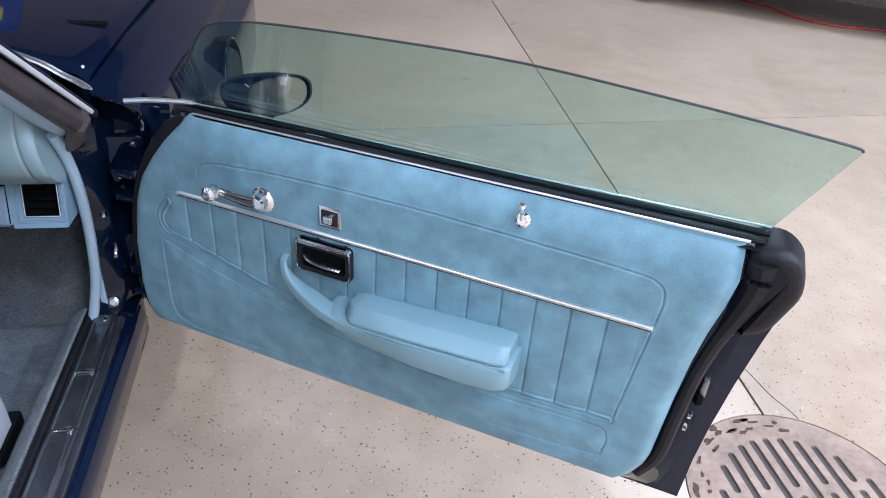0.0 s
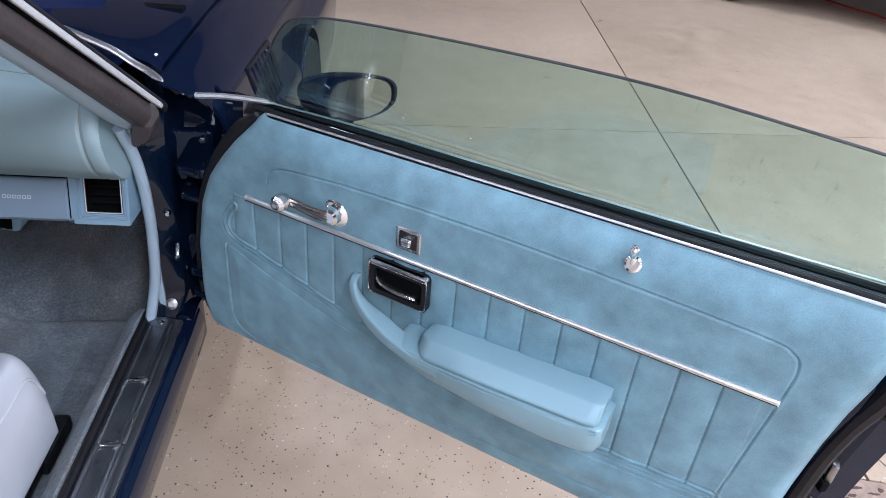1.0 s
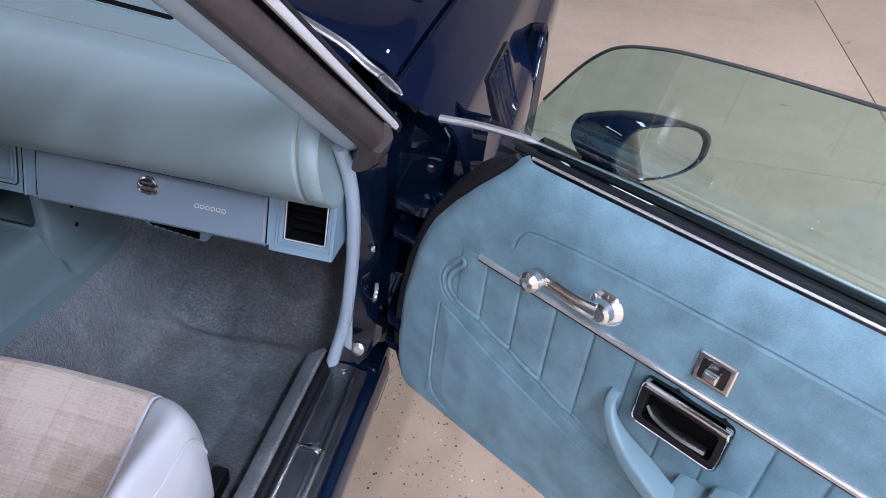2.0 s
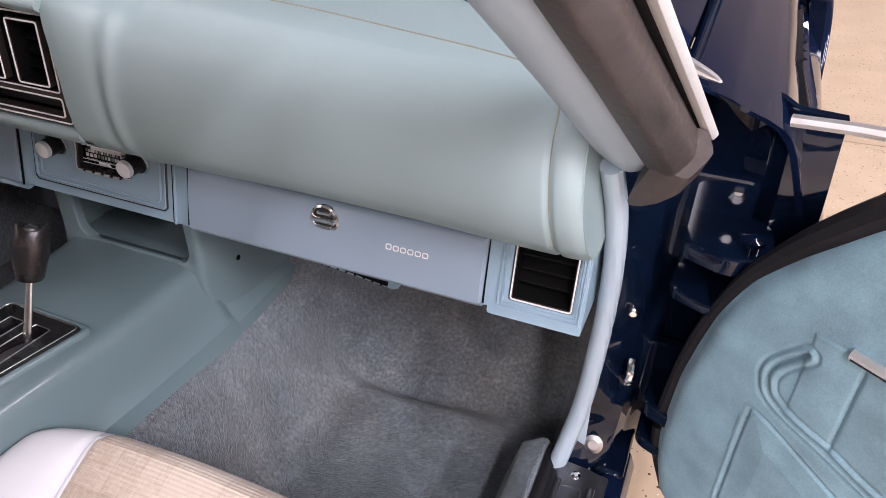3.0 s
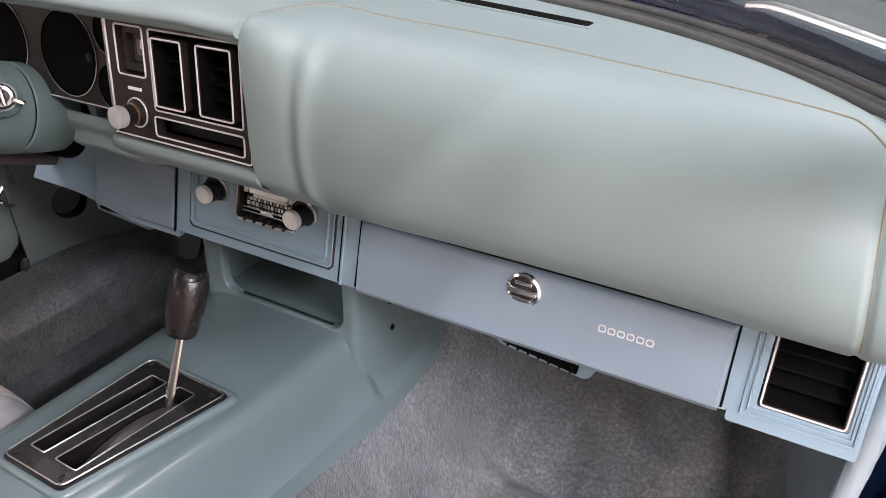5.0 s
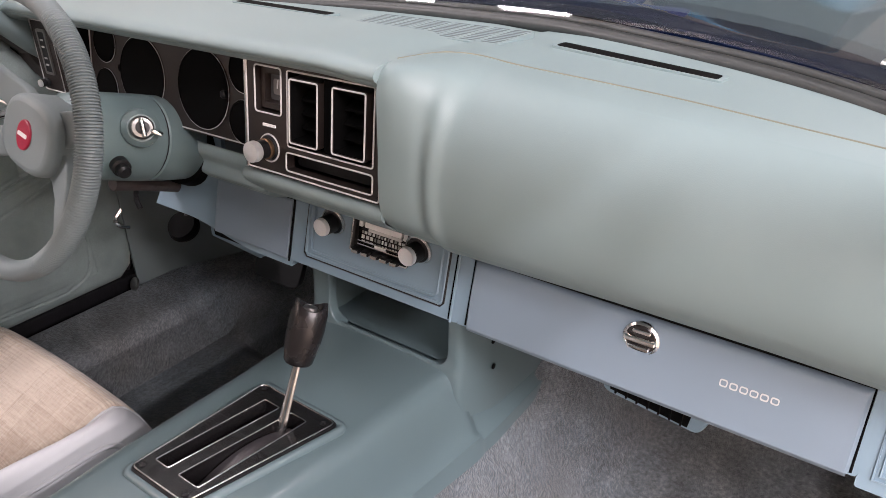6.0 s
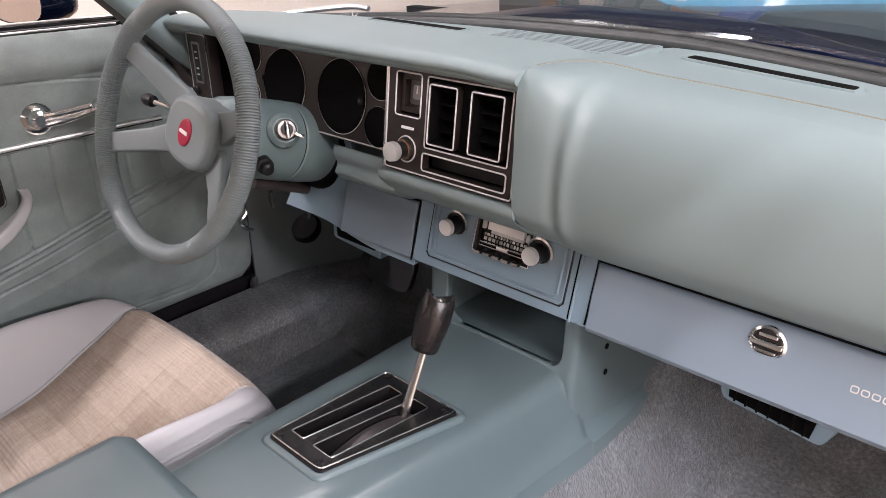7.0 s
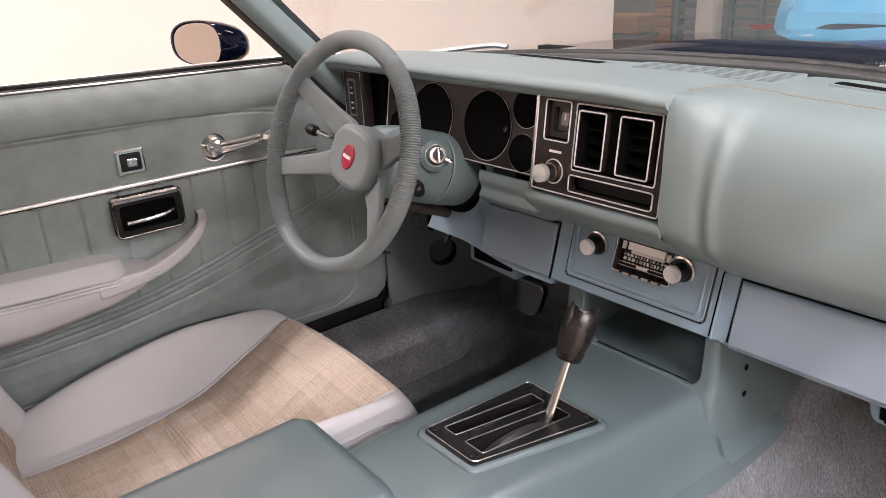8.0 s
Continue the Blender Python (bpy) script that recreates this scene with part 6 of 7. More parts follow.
    part("dial_outline", tube([low(a, b, 0.0018) for a, b in rect(-0.0305, 0.6515, 0.0595, 0.695, 0.002, 4)], 0.0008, 6, closed=True), M_LINE, radio)
    part("dial_label", prism(rect(-0.0245, 0.680, -0.0185, 0.6905, 0.001, 2), low, -0.0062, -0.003), M_LINE, radio)
    part("dial_label", prism(rect(0.0460, 0.679, 0.0525, 0.688, 0.001, 2), low, -0.0062, -0.003), M_LINE, radio)
    rng = random.Random(8)
    for z0, z1 in ((0.6715, 0.6745), (0.6655, 0.6695)):
        x = -0.020
        while x < 0.046:
            w = rng.uniform(0.0016, 0.0046)
            part("dial_bar", prism(rect(x, z0, x + w, z1), low, -0.0062, -0.005), M_LINE if rng.random() < 0.6 else M_NICKEL, radio)
            x += w + rng.uniform(0.0016, 0.0034)
    for zz0 in (0.6635, 0.6590):
        part("dial_line", prism(rect(-0.026, zz0 - 0.0005, 0.055, zz0 + 0.0005), low, -0.0062, -0.002), M_CHROME, radio)
    part("dial_pointer", prism(rect(0.004, 0.6600, 0.020, 0.6630), low, -0.0062, -0.0025), M_DIALWHITE, radio)
    for k in range(5):
        x = -0.0235 + 0.0152 * k
        part("push_button", prism(rect(x, 0.6515, x + 0.0115, 0.6565, 0.001, 2), low, -0.005, 0.008, 0.0015), M_BLACK, radio, "black push button")
        part("button_tip", prism(rect(x + 0.001, 0.6522, x + 0.0105, 0.6555, 0.0008, 2), low, 0.0078, 0.0092), M_SATIN, radio)
    for x in (-0.063, 0.073):
        round_knob(radio, "radio_knob", x, 0.677, lower_y(0.677) - 0.0005, 0.0122, 0.026, "round knob with turned metal cap and black skirt")
        part("knob_ring", lathe([(0.019, 0.0), (0.019, 0.003), (0.0165, 0.004), (0.0165, 0.0)], (x, lower_y(0.677), 0.677), (0, -1, 0), 28), M_SATIN, radio)

    def glove(s, t, back=False):
        x, z = 0.1535 + 0.3950 * s, 0.6125 + 0.0735 * t
        edge = min(x - 0.1535, 0.5485 - x, 0.686 - z, 0.02)
        d = 0.006 - 0.004 * (1 - min(1.0, edge / 0.003)) ** 2 + 0.0012 * math.sin(math.pi * t)
        return low(x, z, -0.012 if back else d)
    gb = part("glove_box_door", sheet(132, 30, glove, lambda s, t: glove(s, t, True)), M_GLOVE, dash, "slate blue glove box door", 45)
    part("glove_box_frame", holed(rect(0.140, 0.609, 0.555, 0.698, 0.003, 2), [rect(0.1500, 0.6105, 0.5505, 0.6905, 0.003, 3)], low, -0.02, 0.0), M_LOWER, dash, "blue moulded frame")
    # dark tube laid in the gap to stand for its shade
    for path in ([(0.1517, 0.612), (0.1517, 0.6883), (0.5498, 0.6883), (0.5498, 0.612)],):
        part("glove_box_gap_tube", tube([low(x, z, 0.0012) for x, z in path], 0.0012, 6), M_DARK, dash, "black tube for shade in the gap round the glove box door")
    step = [(0.1275, 0.6110), (0.1275, 0.6860)] + [(0.1345 - 0.007 * math.cos(a), 0.6870 + 0.007 * math.sin(a)) for a in [radians(15 * i) for i in range(1, 7)]] + [(0.5500, 0.6940)]
    part("frame_groove", tube([low(x, z, 0.0004) for x, z in step], 0.0011, 6), M_DARK, dash, "dark groove round the glove box frame")
    part("frame_ridge", tube([low(x + 0.003, z - 0.0028, 0.0008) for x, z in step], 0.0018, 6), M_LOWER, dash)
    part("glove_box_gap", prism(rect(0.149, 0.6095, 0.5515, 0.6915), low, -0.026, -0.016), M_DARK, dash)
    under = fillet([(-0.0075, 0.6135), (-0.0045, 0.6035), (0.012, 0.5955), (0.030, 0.597), (0.030, 0.602), (0.012, 0.6015), (0.0, 0.608)], 0.003, 2)
    part("glove_box_lip", loft([[(x, n, z + 0.0005) for n, z in under] for x in (0.1535, 0.547)]), M_GLOVE, gb)
    part("panel_under_lip", loft([[(x, n + 0.006, z) for n, z in under] for x in (-0.133, 0.1525)]), M_LOWER, dash)
    lock_at = low(0.352, 0.666, 0.006)
    lk = part("glove_box_lock", lathe([(0.0165, -0.002), (0.0162, 0.0015), (0.0140, 0.0032), (0.0080, 0.0036), (0.002, 0.0038)], lock_at, (0, -1, 0.1), 36), M_KNOB, gb, "round chrome turn lock")
    part("lock_ring", lathe([(0.0185, -0.001), (0.0185, 0.0022), (0.0160, 0.0034), (0.0150, 0.0024)], lock_at, (0, -1, 0.1), 36), M_CHROME, lk, "chrome ring")
    for za, zb, half, high in ((0.6730, 0.6770, 0.0095, 0.0120), (0.6650, 0.6700, 0.0160, 0.0145), (0.6575, 0.6610, 0.0105, 0.0120)):
        part("lock_bar", prism(rect(0.352 - half, za, 0.352 + half, zb, 0.0018, 3), low, 0.006, high, 0.0012), M_CHROME, lk)
    for k in range(6):
        x = 0.4310 + 0.0090 * k
        tall = 0.0006 * (k == 0)
        part("badge_shape", band(rect(x, 0.6492, x + 0.0072, 0.6555 + tall, 0.0022, 3), rect(x + 0.0010, 0.6502, x + 0.0062, 0.6545 + tall, 0.0016, 3), low, 0.0062, 0.0080), M_LINE, gb, "small bright badge shape")

    vp = part("vent_panel", holed(rect(0.555, 0.601, 0.660, 0.698, 0.003, 3), [rect(0.577, 0.622, 0.649, 0.694, 0.003, 3)], low, -0.02, 0.0), M_LOWER, dash, "blue moulded vent panel")
    part("vent_panel_side", prism([(lower_y(0.7), 0.698), (lower_y(0.6), 0.602), (0.07, 0.598), (0.07, 0.698)], lambda a, b, d: (0.645 + d, a + 0.002, b), 0.0, 0.0148), M_LOWER, vp)
    for g in (0.006, 0.011):
        o = [(0.577 - g, 0.696), (0.577 - g, 0.624 - g), (0.649 + g * 0.6, 0.624 - g), (0.649 + g * 0.6, 0.696)]
        part("panel_ridge", tube([low(a, b, 0.0006) for a, b in o], 0.0018, 6), M_LOWER, vp)
    air_vent("side_vent", 0.5785, 0.6235, 0.6475, 0.6925, low, vp, 4, 0.03, "black side air vent with bright rim")

    # far side of the steering column
    def left_low(s, t, skin=0.0):
        x = -0.438 + 0.305 * s
        z = 0.698 - 0.10 * t + 0.016 * t * ease(-x, 0.20, 0.36)
        y = lower_y(z) + 0.004 + 0.010 * math.sin(math.pi * t)
        return Vector((x, y + skin, z))
    part("driver_lower_panel", sheet(40, 10, left_low, lambda s, t: left_low(s, t, 0.01)), M_LOWER, dash, "blue moulded lower panel")
    part("ash_cover", prism(rect(-0.288, 0.610, -0.1370, 0.6875, 0.003, 3), low, -0.01, 0.004, 0.002), M_GLOVE, dash, "slate blue cover panel")
    for path in ([(-0.288, 0.6895), (-0.1355, 0.6895)], [(-0.1350, 0.607), (-0.1350, 0.6895)]):
        part("panel_seam", tube([low(x, z, 0.0008) for x, z in path], 0.0014, 6), M_DARK, dash)
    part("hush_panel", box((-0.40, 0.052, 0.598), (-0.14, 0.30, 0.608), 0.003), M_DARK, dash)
    part("driver_duct", prism(fillet([(-0.374, 0.556), (-0.258, 0.548), (-0.250, 0.60), (-0.374, 0.60)], 0.006, 3), lambda a, b, d: (a, 0.045 - d, b), -0.1, 0.0, 0.003), M_LOWER, dash)
    part("driver_duct_mouth", prism(rect(-0.360, 0.563, -0.266, 0.590, 0.003, 3), lambda a, b, d: (a, 0.045 - d, b), -0.001, 0.003), M_DARK, dash, "black air outlet")

    # air outlet hung under the glove box
    duct = part("foot_duct", prism(fillet([(0.285, 0.598), (0.300, 0.545), (0.410, 0.533), (0.440, 0.598)], 0.008, 3), lambda a, b, d: (a, 0.058 - d, b), -0.12, 0.0, 0.004), M_LOWER, dash, "blue plastic foot air outlet")
    part("duct_mouth", prism([(0.308, 0.575), (0.309, 0.553), (0.398, 0.541), (0.402, 0.566)], lambda a, b, d: (a, 0.058 - d, b), -0.001, 0.003), M_DARK, duct)
    for k in range(7):
        x = 0.317 + 0.0125 * k
        part("duct_fin", box((x - 0.001, 0.050, 0.554 - 0.12 * (x - 0.308)), (x + 0.001, 0.0545, 0.572 - 0.09 * (x - 0.308))), M_DARK, duct)

    # defroster slots and speaker grille on the top
    for x0, x1 in ((0.160, 0.352), (-0.372, -0.165)):
        n = 12
        top = lambda x: 0.9008 + SAG(x) if x > 0.1 else 0.9028
        ring_o = fillet([(x0, 0.146), (x1, 0.134), (x1 + 0.002, 0.160), (x0 + 0.004, 0.174)], 0.006, 3)
        ring_i = fillet([(x0 + 0.006, 0.1495), (x1 - 0.005, 0.138), (x1 - 0.004, 0.155), (x0 + 0.008, 0.168)], 0.004, 3)
        sl = part("defroster_slot", band(ring_o, ring_i, lambda a, b, d: (a, b, top(a) + d), -0.004, 0.0012), M_PAD, dash, "moulded defroster slot")
        # flat black plate above the rim stands for the slot's dark depth
        part("slot_shade_plate", prism(ring_i, lambda a, b, d: (a, b, top(a) + d), -0.004, 0.0018), M_DARK, sl)
    gr = part("speaker_grille", prism(rect(-0.122, 0.103, 0.118, 0.192, 0.008, 3), XY(0.9015), -0.004, 0.0022), M_PAD, dash, "perforated speaker grille in the dash top")
    for i in range(8):
        for j in range(10):
            x, y = -0.108 + 0.0285 * i, 0.110 + 0.0082 * j
            # raised darker bars whose colour stands for shade in the slots
            part("grille_slot", box((x, y, 0.9030), (x + 0.022, y + 0.0030, 0.9040)), M_GRILLE, gr)
    return dash


def build_steering():
    c = Vector((-0.368, -0.215, 0.801))
    axis = Vector((0.05, -0.95, 0.312)).normalized()
    m = frame_of(c, axis)
    wheel = thing("steering_wheel", c, "grey-blue vinyl four-spoke sports steering wheel with red badge", "steering wheel")
    R, r = 0.1655, 0.0133
    n, k = 1280, 12
    rings = []
    for i in range(n):
        w = 2 * math.pi * i / n
        flat = 1.0
        side = abs(math.cos(w))
        rib = (0.0005, 0.0005, -0.0003, -0.0012)[i % 4] * ease(side, 0.5, 0.65)
        rr = r + rib
        rings.append([m @ Vector(((R + rr * math.cos(q)) * math.cos(w), (R + rr * math.cos(q)) * math.sin(w), rr * 1.1 * math.sin(q))) for q in [2 * math.pi * j / k for j in range(k)]])
    rings.append(rings[0])
    bm = loft(rings, caps=False)
    bmesh.ops.remove_doubles(bm, verts=bm.verts, dist=1e-6)
    part("rim", bm, M_WHEEL, wheel, "grey-blue ribbed rim", 60)
    dish = -0.050
    spin = Matrix.Rotation(radians(-14), 4, 'Z')
    for ang in (14.5, 143.5, 196.0, 319.0):
        w = radians(ang)
        d = Vector((math.cos(w), math.sin(w), 0))
        nrm = Vector((-d.y, d.x, 0))
        secs = []
        for q, wid, th, z in ((0.02, 0.024, 0.008, dish), (0.060, 0.022, 0.007, dish + 0.002), (0.09, 0.0175, 0.006, dish + 0.014), (0.14, 0.0150, 0.006, -0.012), (R, 0.0150, 0.006, -0.001)):
            o = fillet([(-wid, -th), (wid, -th), (wid, th), (-wid, th)], 0.004, 3)
            secs.append([m @ (d * q + nrm * a + Vector((0, 0, z + b))) for a, b in o])
        part("spoke", loft(secs), M_WHEEL, wheel, "", 50)
    o = [(0.055 * math.copysign(abs(math.cos(w)) ** 0.75, math.cos(w)), -0.002 + 0.047 * math.copysign(abs(math.sin(w)) ** 0.75, math.sin(w))) for w in [2 * math.pi * (q + 0.5) / 40 for q in range(40)]]
    hub = part("hub_pad", prism(o, lambda a, b, d: m @ spin @ Vector((a, b, d - 0.040)), -0.030, 0.016, 0.010, seg=4), M_WHEEL, wheel, "grey-blue padded hub", 50)
    badge = part("badge", prism(oval(0, -0.002, 0.0145, 0.0195, 30), lambda a, b, d: m @ spin @ Vector((a, b, d - 0.040)), 0.014, 0.0185, 0.0015), M_RED, hub, "oval red badge")
    part("badge_bar", prism(rect(-0.0095, -0.0045, 0.009, 0.0005, 0.001, 2), lambda a, b, d: m @ spin @ Vector((a, b, d - 0.040)), 0.018, 0.0195), M_WHITE, badge)

    col = thing("steering_column", c - axis * 0.12, "teal plastic steering column with chrome ignition lock", "steering column")
    ca = axis
    part("upper_shroud", lathe([(0.030, -0.060), (0.046, -0.066), (0.053, -0.076), (0.058, -0.11), (0.0605, -0.184), (0.058, -0.1865)], c, ca, 36), M_COLUMN, col, "teal upper column shroud")
    part("shroud_ring", lathe([(0.0585, -0.184), (0.0585, -0.190), (0.056, -0.190)], c, ca, 36), M_BLACK, col)
    part("lower_shroud", lathe([(0.058, -0.1875), (0.0605, -0.190), (0.0605, -0.22), (0.059, -0.252), (0.03, -0.258)], c, ca, 36), M_COLUMN, col, "teal lower column shroud")
    part("column_gap", lathe([(0.066, -0.252), (0.070, -0.27), (0.02, -0.272)], c, ca, 30), M_DARK, col)
    part("lock_boss", lathe([(0.026, -0.03), (0.024, -0.006), (0.0175, 0.001)], (-0.300, -0.081, 0.783), (0.86, -0.38, 0.28), 24), M_COLUMN, col, "teal moulded lock boss")
    ig_at = Vector((-0.298, -0.082, 0.784))
    ig = part("ignition_lock", lathe([(0.0150, -0.012), (0.0150, 0.005), (0.0125, 0.010), (0.0085, 0.0105)], ig_at, (0.86, -0.38, 0.28), 24), M_NICKEL, col, "chrome ignition lock")
    im = frame_of(ig_at, (0.86, -0.38, 0.28))
    part("key_slot", lathe([(0.0085, 0.011), (0.0085, 0.0135), (0.002, 0.0138)], ig_at, (0.86, -0.38, 0.28), 18), M_BLACK, ig)
    part("ignition_tab", box((-0.003, -0.012, 0.010), (0.003, 0.012, 0.019), 0.002), M_CHROME, ig, place=im)
    part("ignition_ear", box((-0.003, 0.010, 0.006), (0.003, 0.026, 0.012), 0.002), M_CHROME, ig, place=im @ pose(0, 0, 0, 0, 0, -120))
    part("hazard_button", lathe([(0.012, -0.01), (0.012, 0.004), (0.0085, 0.005), (0.0085, 0.016), (0.005, 0.018)], (-0.312, -0.113, 0.737), (0.92, -0.30, -0.15), 18), M_BLACK, col, "black hazard button")
    sig = smooth_path([Vector((-0.42, -0.13, 0.775)), Vector((-0.47, -0.14, 0.79)), Vector((-0.53, -0.15, 0.80))], 5)
    st = part("turn_signal_stalk", tube(sig, 0.0045, 10), M_CHROME, col, "chrome turn signal stalk")
    part("stalk_knob", lathe([(0.004, 0.0), (0.009, 0.006), (0.010, 0.02), (0.006, 0.03)], sig[-1], (-1, -0.1, 0.1), 14), M_BLACK, st)
    part("column_jacket", tube(smooth_path([Vector((-0.395, -0.085, 0.685)), Vector((-0.398, -0.03, 0.665)), Vector((-0.402, 0.03, 0.640))], 4), 0.010, 12), M_SEAL, col, "brown steel column jacket")
    part("tilt_lever", tube(smooth_path([Vector((-0.400, -0.045, 0.672)), Vector((-0.404, -0.050, 0.650)), Vector((-0.395, -0.052, 0.634))], 4), 0.004, 8), M_BLACK, col, "small black tilt lever")
    ped = thing("brake_pedal", (-0.40, 0.20, 0.45), "black rubber brake pedal hanging below the dashboard", "pedal")
    part("pedal_pad", prism(fillet([(-0.455, 0.40), (-0.335, 0.40), (-0.335, 0.46), (-0.455, 0.46)], 0.02, 4), lambda a, b, d: (a, 0.20 - d + 0.5 * (b - 0.43), b), 0, 0.012, 0.004), M_BLACK, ped)
    part("pedal_arm", tube(smooth_path([Vector((-0.40, 0.205, 0.43)), Vector((-0.40, 0.26, 0.52)), Vector((-0.40, 0.30, 0.64))], 5), 0.008, 8), M_BLACK, ped)
    rel = thing("release_handle", (-0.52, 0.08, 0.56), "black oval release handle under the dashboard", "handle")
    part("handle_pad", lathe([(0.005, -0.012), (0.025, -0.010), (0.029, 0.0), (0.025, 0.010), (0.005, 0.012)], (-0.485, 0.070, 0.532), (0.2, -0.6, 0.7), 20), M_DARK, rel)
    part("handle_stem", tube([(-0.485, 0.073, 0.537), (-0.485, 0.11, 0.60)], 0.006, 8), M_BLACK, rel)


# ---------------------------------------------------------------- console and shifter
def console_top(y):
    return lerp(y, [(-0.78, 0.535), (-0.45, 0.535), (-0.325, 0.532), (-0.137, 0.517), (0.0, 0.511), (0.03, 0.5095), (0.034, 0.500), (0.26, 0.495)])


def build_console():
    con = thing("centre_console", (0, -0.2, 0.4), "teal moulded plastic centre console between the seats", "console")
    rings = []
    for y in sorted([-0.80 + 0.02 * i for i in range(54)] + [-0.3165, -0.316, -0.1465, -0.146, 0.0301, 0.0341]):
        pocket = 0.048 if -0.3163 < y < -0.1463 else 0.0
        top = console_top(y)
        wide = lerp(y, [(-0.8, 0.088), (-0.40, 0.088), (-0.20, 0.102), (0.0, 0.115), (0.06, 0.118)])
        r = 0.022
        half = [(wide + 0.046, top - 0.140), (wide + 0.039, top - 0.088), (wide + 0.027, top - 0.081), (wide + 0.014, top - 0.045)]
        arc = [(wide - r + (r + 0.004) * math.cos(a), top - r + r * math.sin(a)) for a in [radians(d) for d in (10, 30, 50, 70, 90)]]
        def crown(p):
            return [(wide * 0.68, top + 0.001), (p + 0.0005, top + 0.002), (p, top + 0.002 - pocket), (0.02, top + 0.002 - pocket)]
        right = half + arc + crown(lerp(y, [(-0.3165, 0.0395), (-0.146, 0.056)]))
        left = [(-a, b) for a, b in reversed(half + arc + crown(0.0385))]
        rings.append([(a, y, b) for a, b in right + left])
    part("console_body", loft(rings), M_CONSOLE, con, "", 45)
    # upright cheeks beside an open tray under the radio
    for side in (1, -1):
        rings = []
        for z, w, y in ((0.405, 0.1335, 0.034), (0.43, 0.1345, 0.020), (0.455, 0.1335, 0.014), (0.480, 0.1315, 0.013), (0.500, 0.1300, 0.015), (0.5125, 0.1295, 0.017), (0.516, 0.1293, 0.018), (0.521, 0.1292, 0.0185), (0.528, 0.129, 0.019), (0.536, 0.1288, 0.020), (0.56, 0.128, 0.0215), (0.59, 0.1275, 0.0225), (0.612, 0.127, 0.023)):
            dip = max(0.0, min(0.022, 0.5345 - z))
            x_in = (0.106 if side > 0 else 0.094) - (0.022 - math.sqrt(max(0.0, 0.022 ** 2 - dip ** 2)))
            out = fillet([(w + 0.010, 0.26), (w + 0.007, 0.075), (w - 0.001, y), (x_in, y + 0.003), (x_in, y + 0.018), (w - 0.016, 0.05), (w - 0.010, 0.26)], [0.001, 0.03, 0.0115, 0.003, 0.003, 0.004, 0.001], 6)
            rings.append([(side * a, b, z) for a, b in out])
        cheek = part("console_cheek", loft(rings), M_CONSOLE, con, "teal upright console side", 50)
        for z in (0.4945, 0.5345):
            part("screw_hole", lathe([(0.0042, 0.0), (0.0042, 0.0012), (0.003, 0.0014)], (side * (0.1382 - 0.03 * (z - 0.5)), 0.082, z), (side, 0, 0), 12), M_DARK, cheek)
    def scoop(s, t):
        x = -0.122 + 0.244 * s
        q = min(1.0, max(0.0, (t - 0.35) / 0.5)) * math.pi / 2
        y = 0.034 + 0.42 * min(t, 0.35) + 0.045 * math.sin(q) + 0.02 * max(0.0, t - 0.85)
        z = 0.5112 - 0.006 * min(1.0, t / 0.1) + 0.045 * (1 - math.cos(q)) + 0.40 * max(0.0, t - 0.85)
        return (x, y - 0.03 * max(0.0, (-x - 0.06) / 0.06) ** 2 * min(1.0, t / 0.35), z)
    part("tray_scoop", sheet(24, 30, scoop, lambda s, t: Vector(scoop(s, t)) + Vector((0, 0.004, -0.004))), M_CONSOLE, con, "open tray under the radio", 60)
    # dark sheet over the tray, its colour standing for shade under the dash
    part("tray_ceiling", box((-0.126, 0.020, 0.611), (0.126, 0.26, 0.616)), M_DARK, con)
    part("tray_lip", tube([(-0.078 + 0.168 * i / 12, 0.024, 0.5105) for i in range(13)], 0.0042, 8), M_CONSOLE, con)
    # armrest lid behind the shifter
    secs = []
    for y, k in ((-0.448, 0.80), (-0.452, 0.93), (-0.465, 1.0), (-0.60, 1.0), (-0.79, 1.0), (-0.80, 0.9)):
        o = fillet([(-0.092 * k, 0.540), (0.092 * k, 0.540), (0.092 * k, 0.606 - 0.012 * (1 - k) * 6), (-0.092 * k, 0.606 - 0.012 * (1 - k) * 6)], 0.022, 5)
        secs.append([(a, y, b) for a, b in o])
    part("armrest_lid", loft(secs), M_CONSOLE, con, "teal padded console lid", 50)

    # shift plate: trapezoid, wider in front, with two slots
    sh = thing("gear_shifter", (0.005, -0.23, 0.525), "automatic gear selector with black plate and grey knob", "gear selector")
    tilt = lambda y: 0.5225 + (y + 0.137) * -0.072
    sp = lambda a, b, d: (a, b, tilt(b) + d)
    corners = [(-0.0425, -0.323), (0.0440, -0.323), (0.0745, -0.1445), (-0.0465, -0.1425)]
    outline = fillet(corners, 0.008, 4)
    slot_a = fillet([(-0.0305, -0.302), (-0.0095, -0.302), (0.0045, -0.165), (-0.0205, -0.164)], 0.0025, 2)
    slot_b = fillet([(0.0070, -0.302), (0.0375, -0.302), (0.0465, -0.164), (0.0215, -0.163)], 0.0025, 2)
    pl = part("shift_plate", holed(outline, [slot_a, slot_b], sp, -0.003, 0.005), M_SHIFT, sh, "grained black shift plate with bright edges")
    part("plate_rim", tube([sp(a * 0.985 + 0.0002, -0.233 + (b + 0.233) * 0.985, 0.0050) for a, b in outline], 0.0009, 6, closed=True), M_SATIN, pl, "thin bright edge")
    part("plate_skirt", tube([sp(a, b, 0.0015) for a, b in outline], 0.0022, 8, closed=True), M_BLACK, pl)
    for loop, deep, foot in ((slot_a, 0.013, 0.0045), (slot_b, 0.030, 0.002)):
        cx, cy = sum(p[0] for p in loop) / len(loop), sum(p[1] for p in loop) / len(loop)
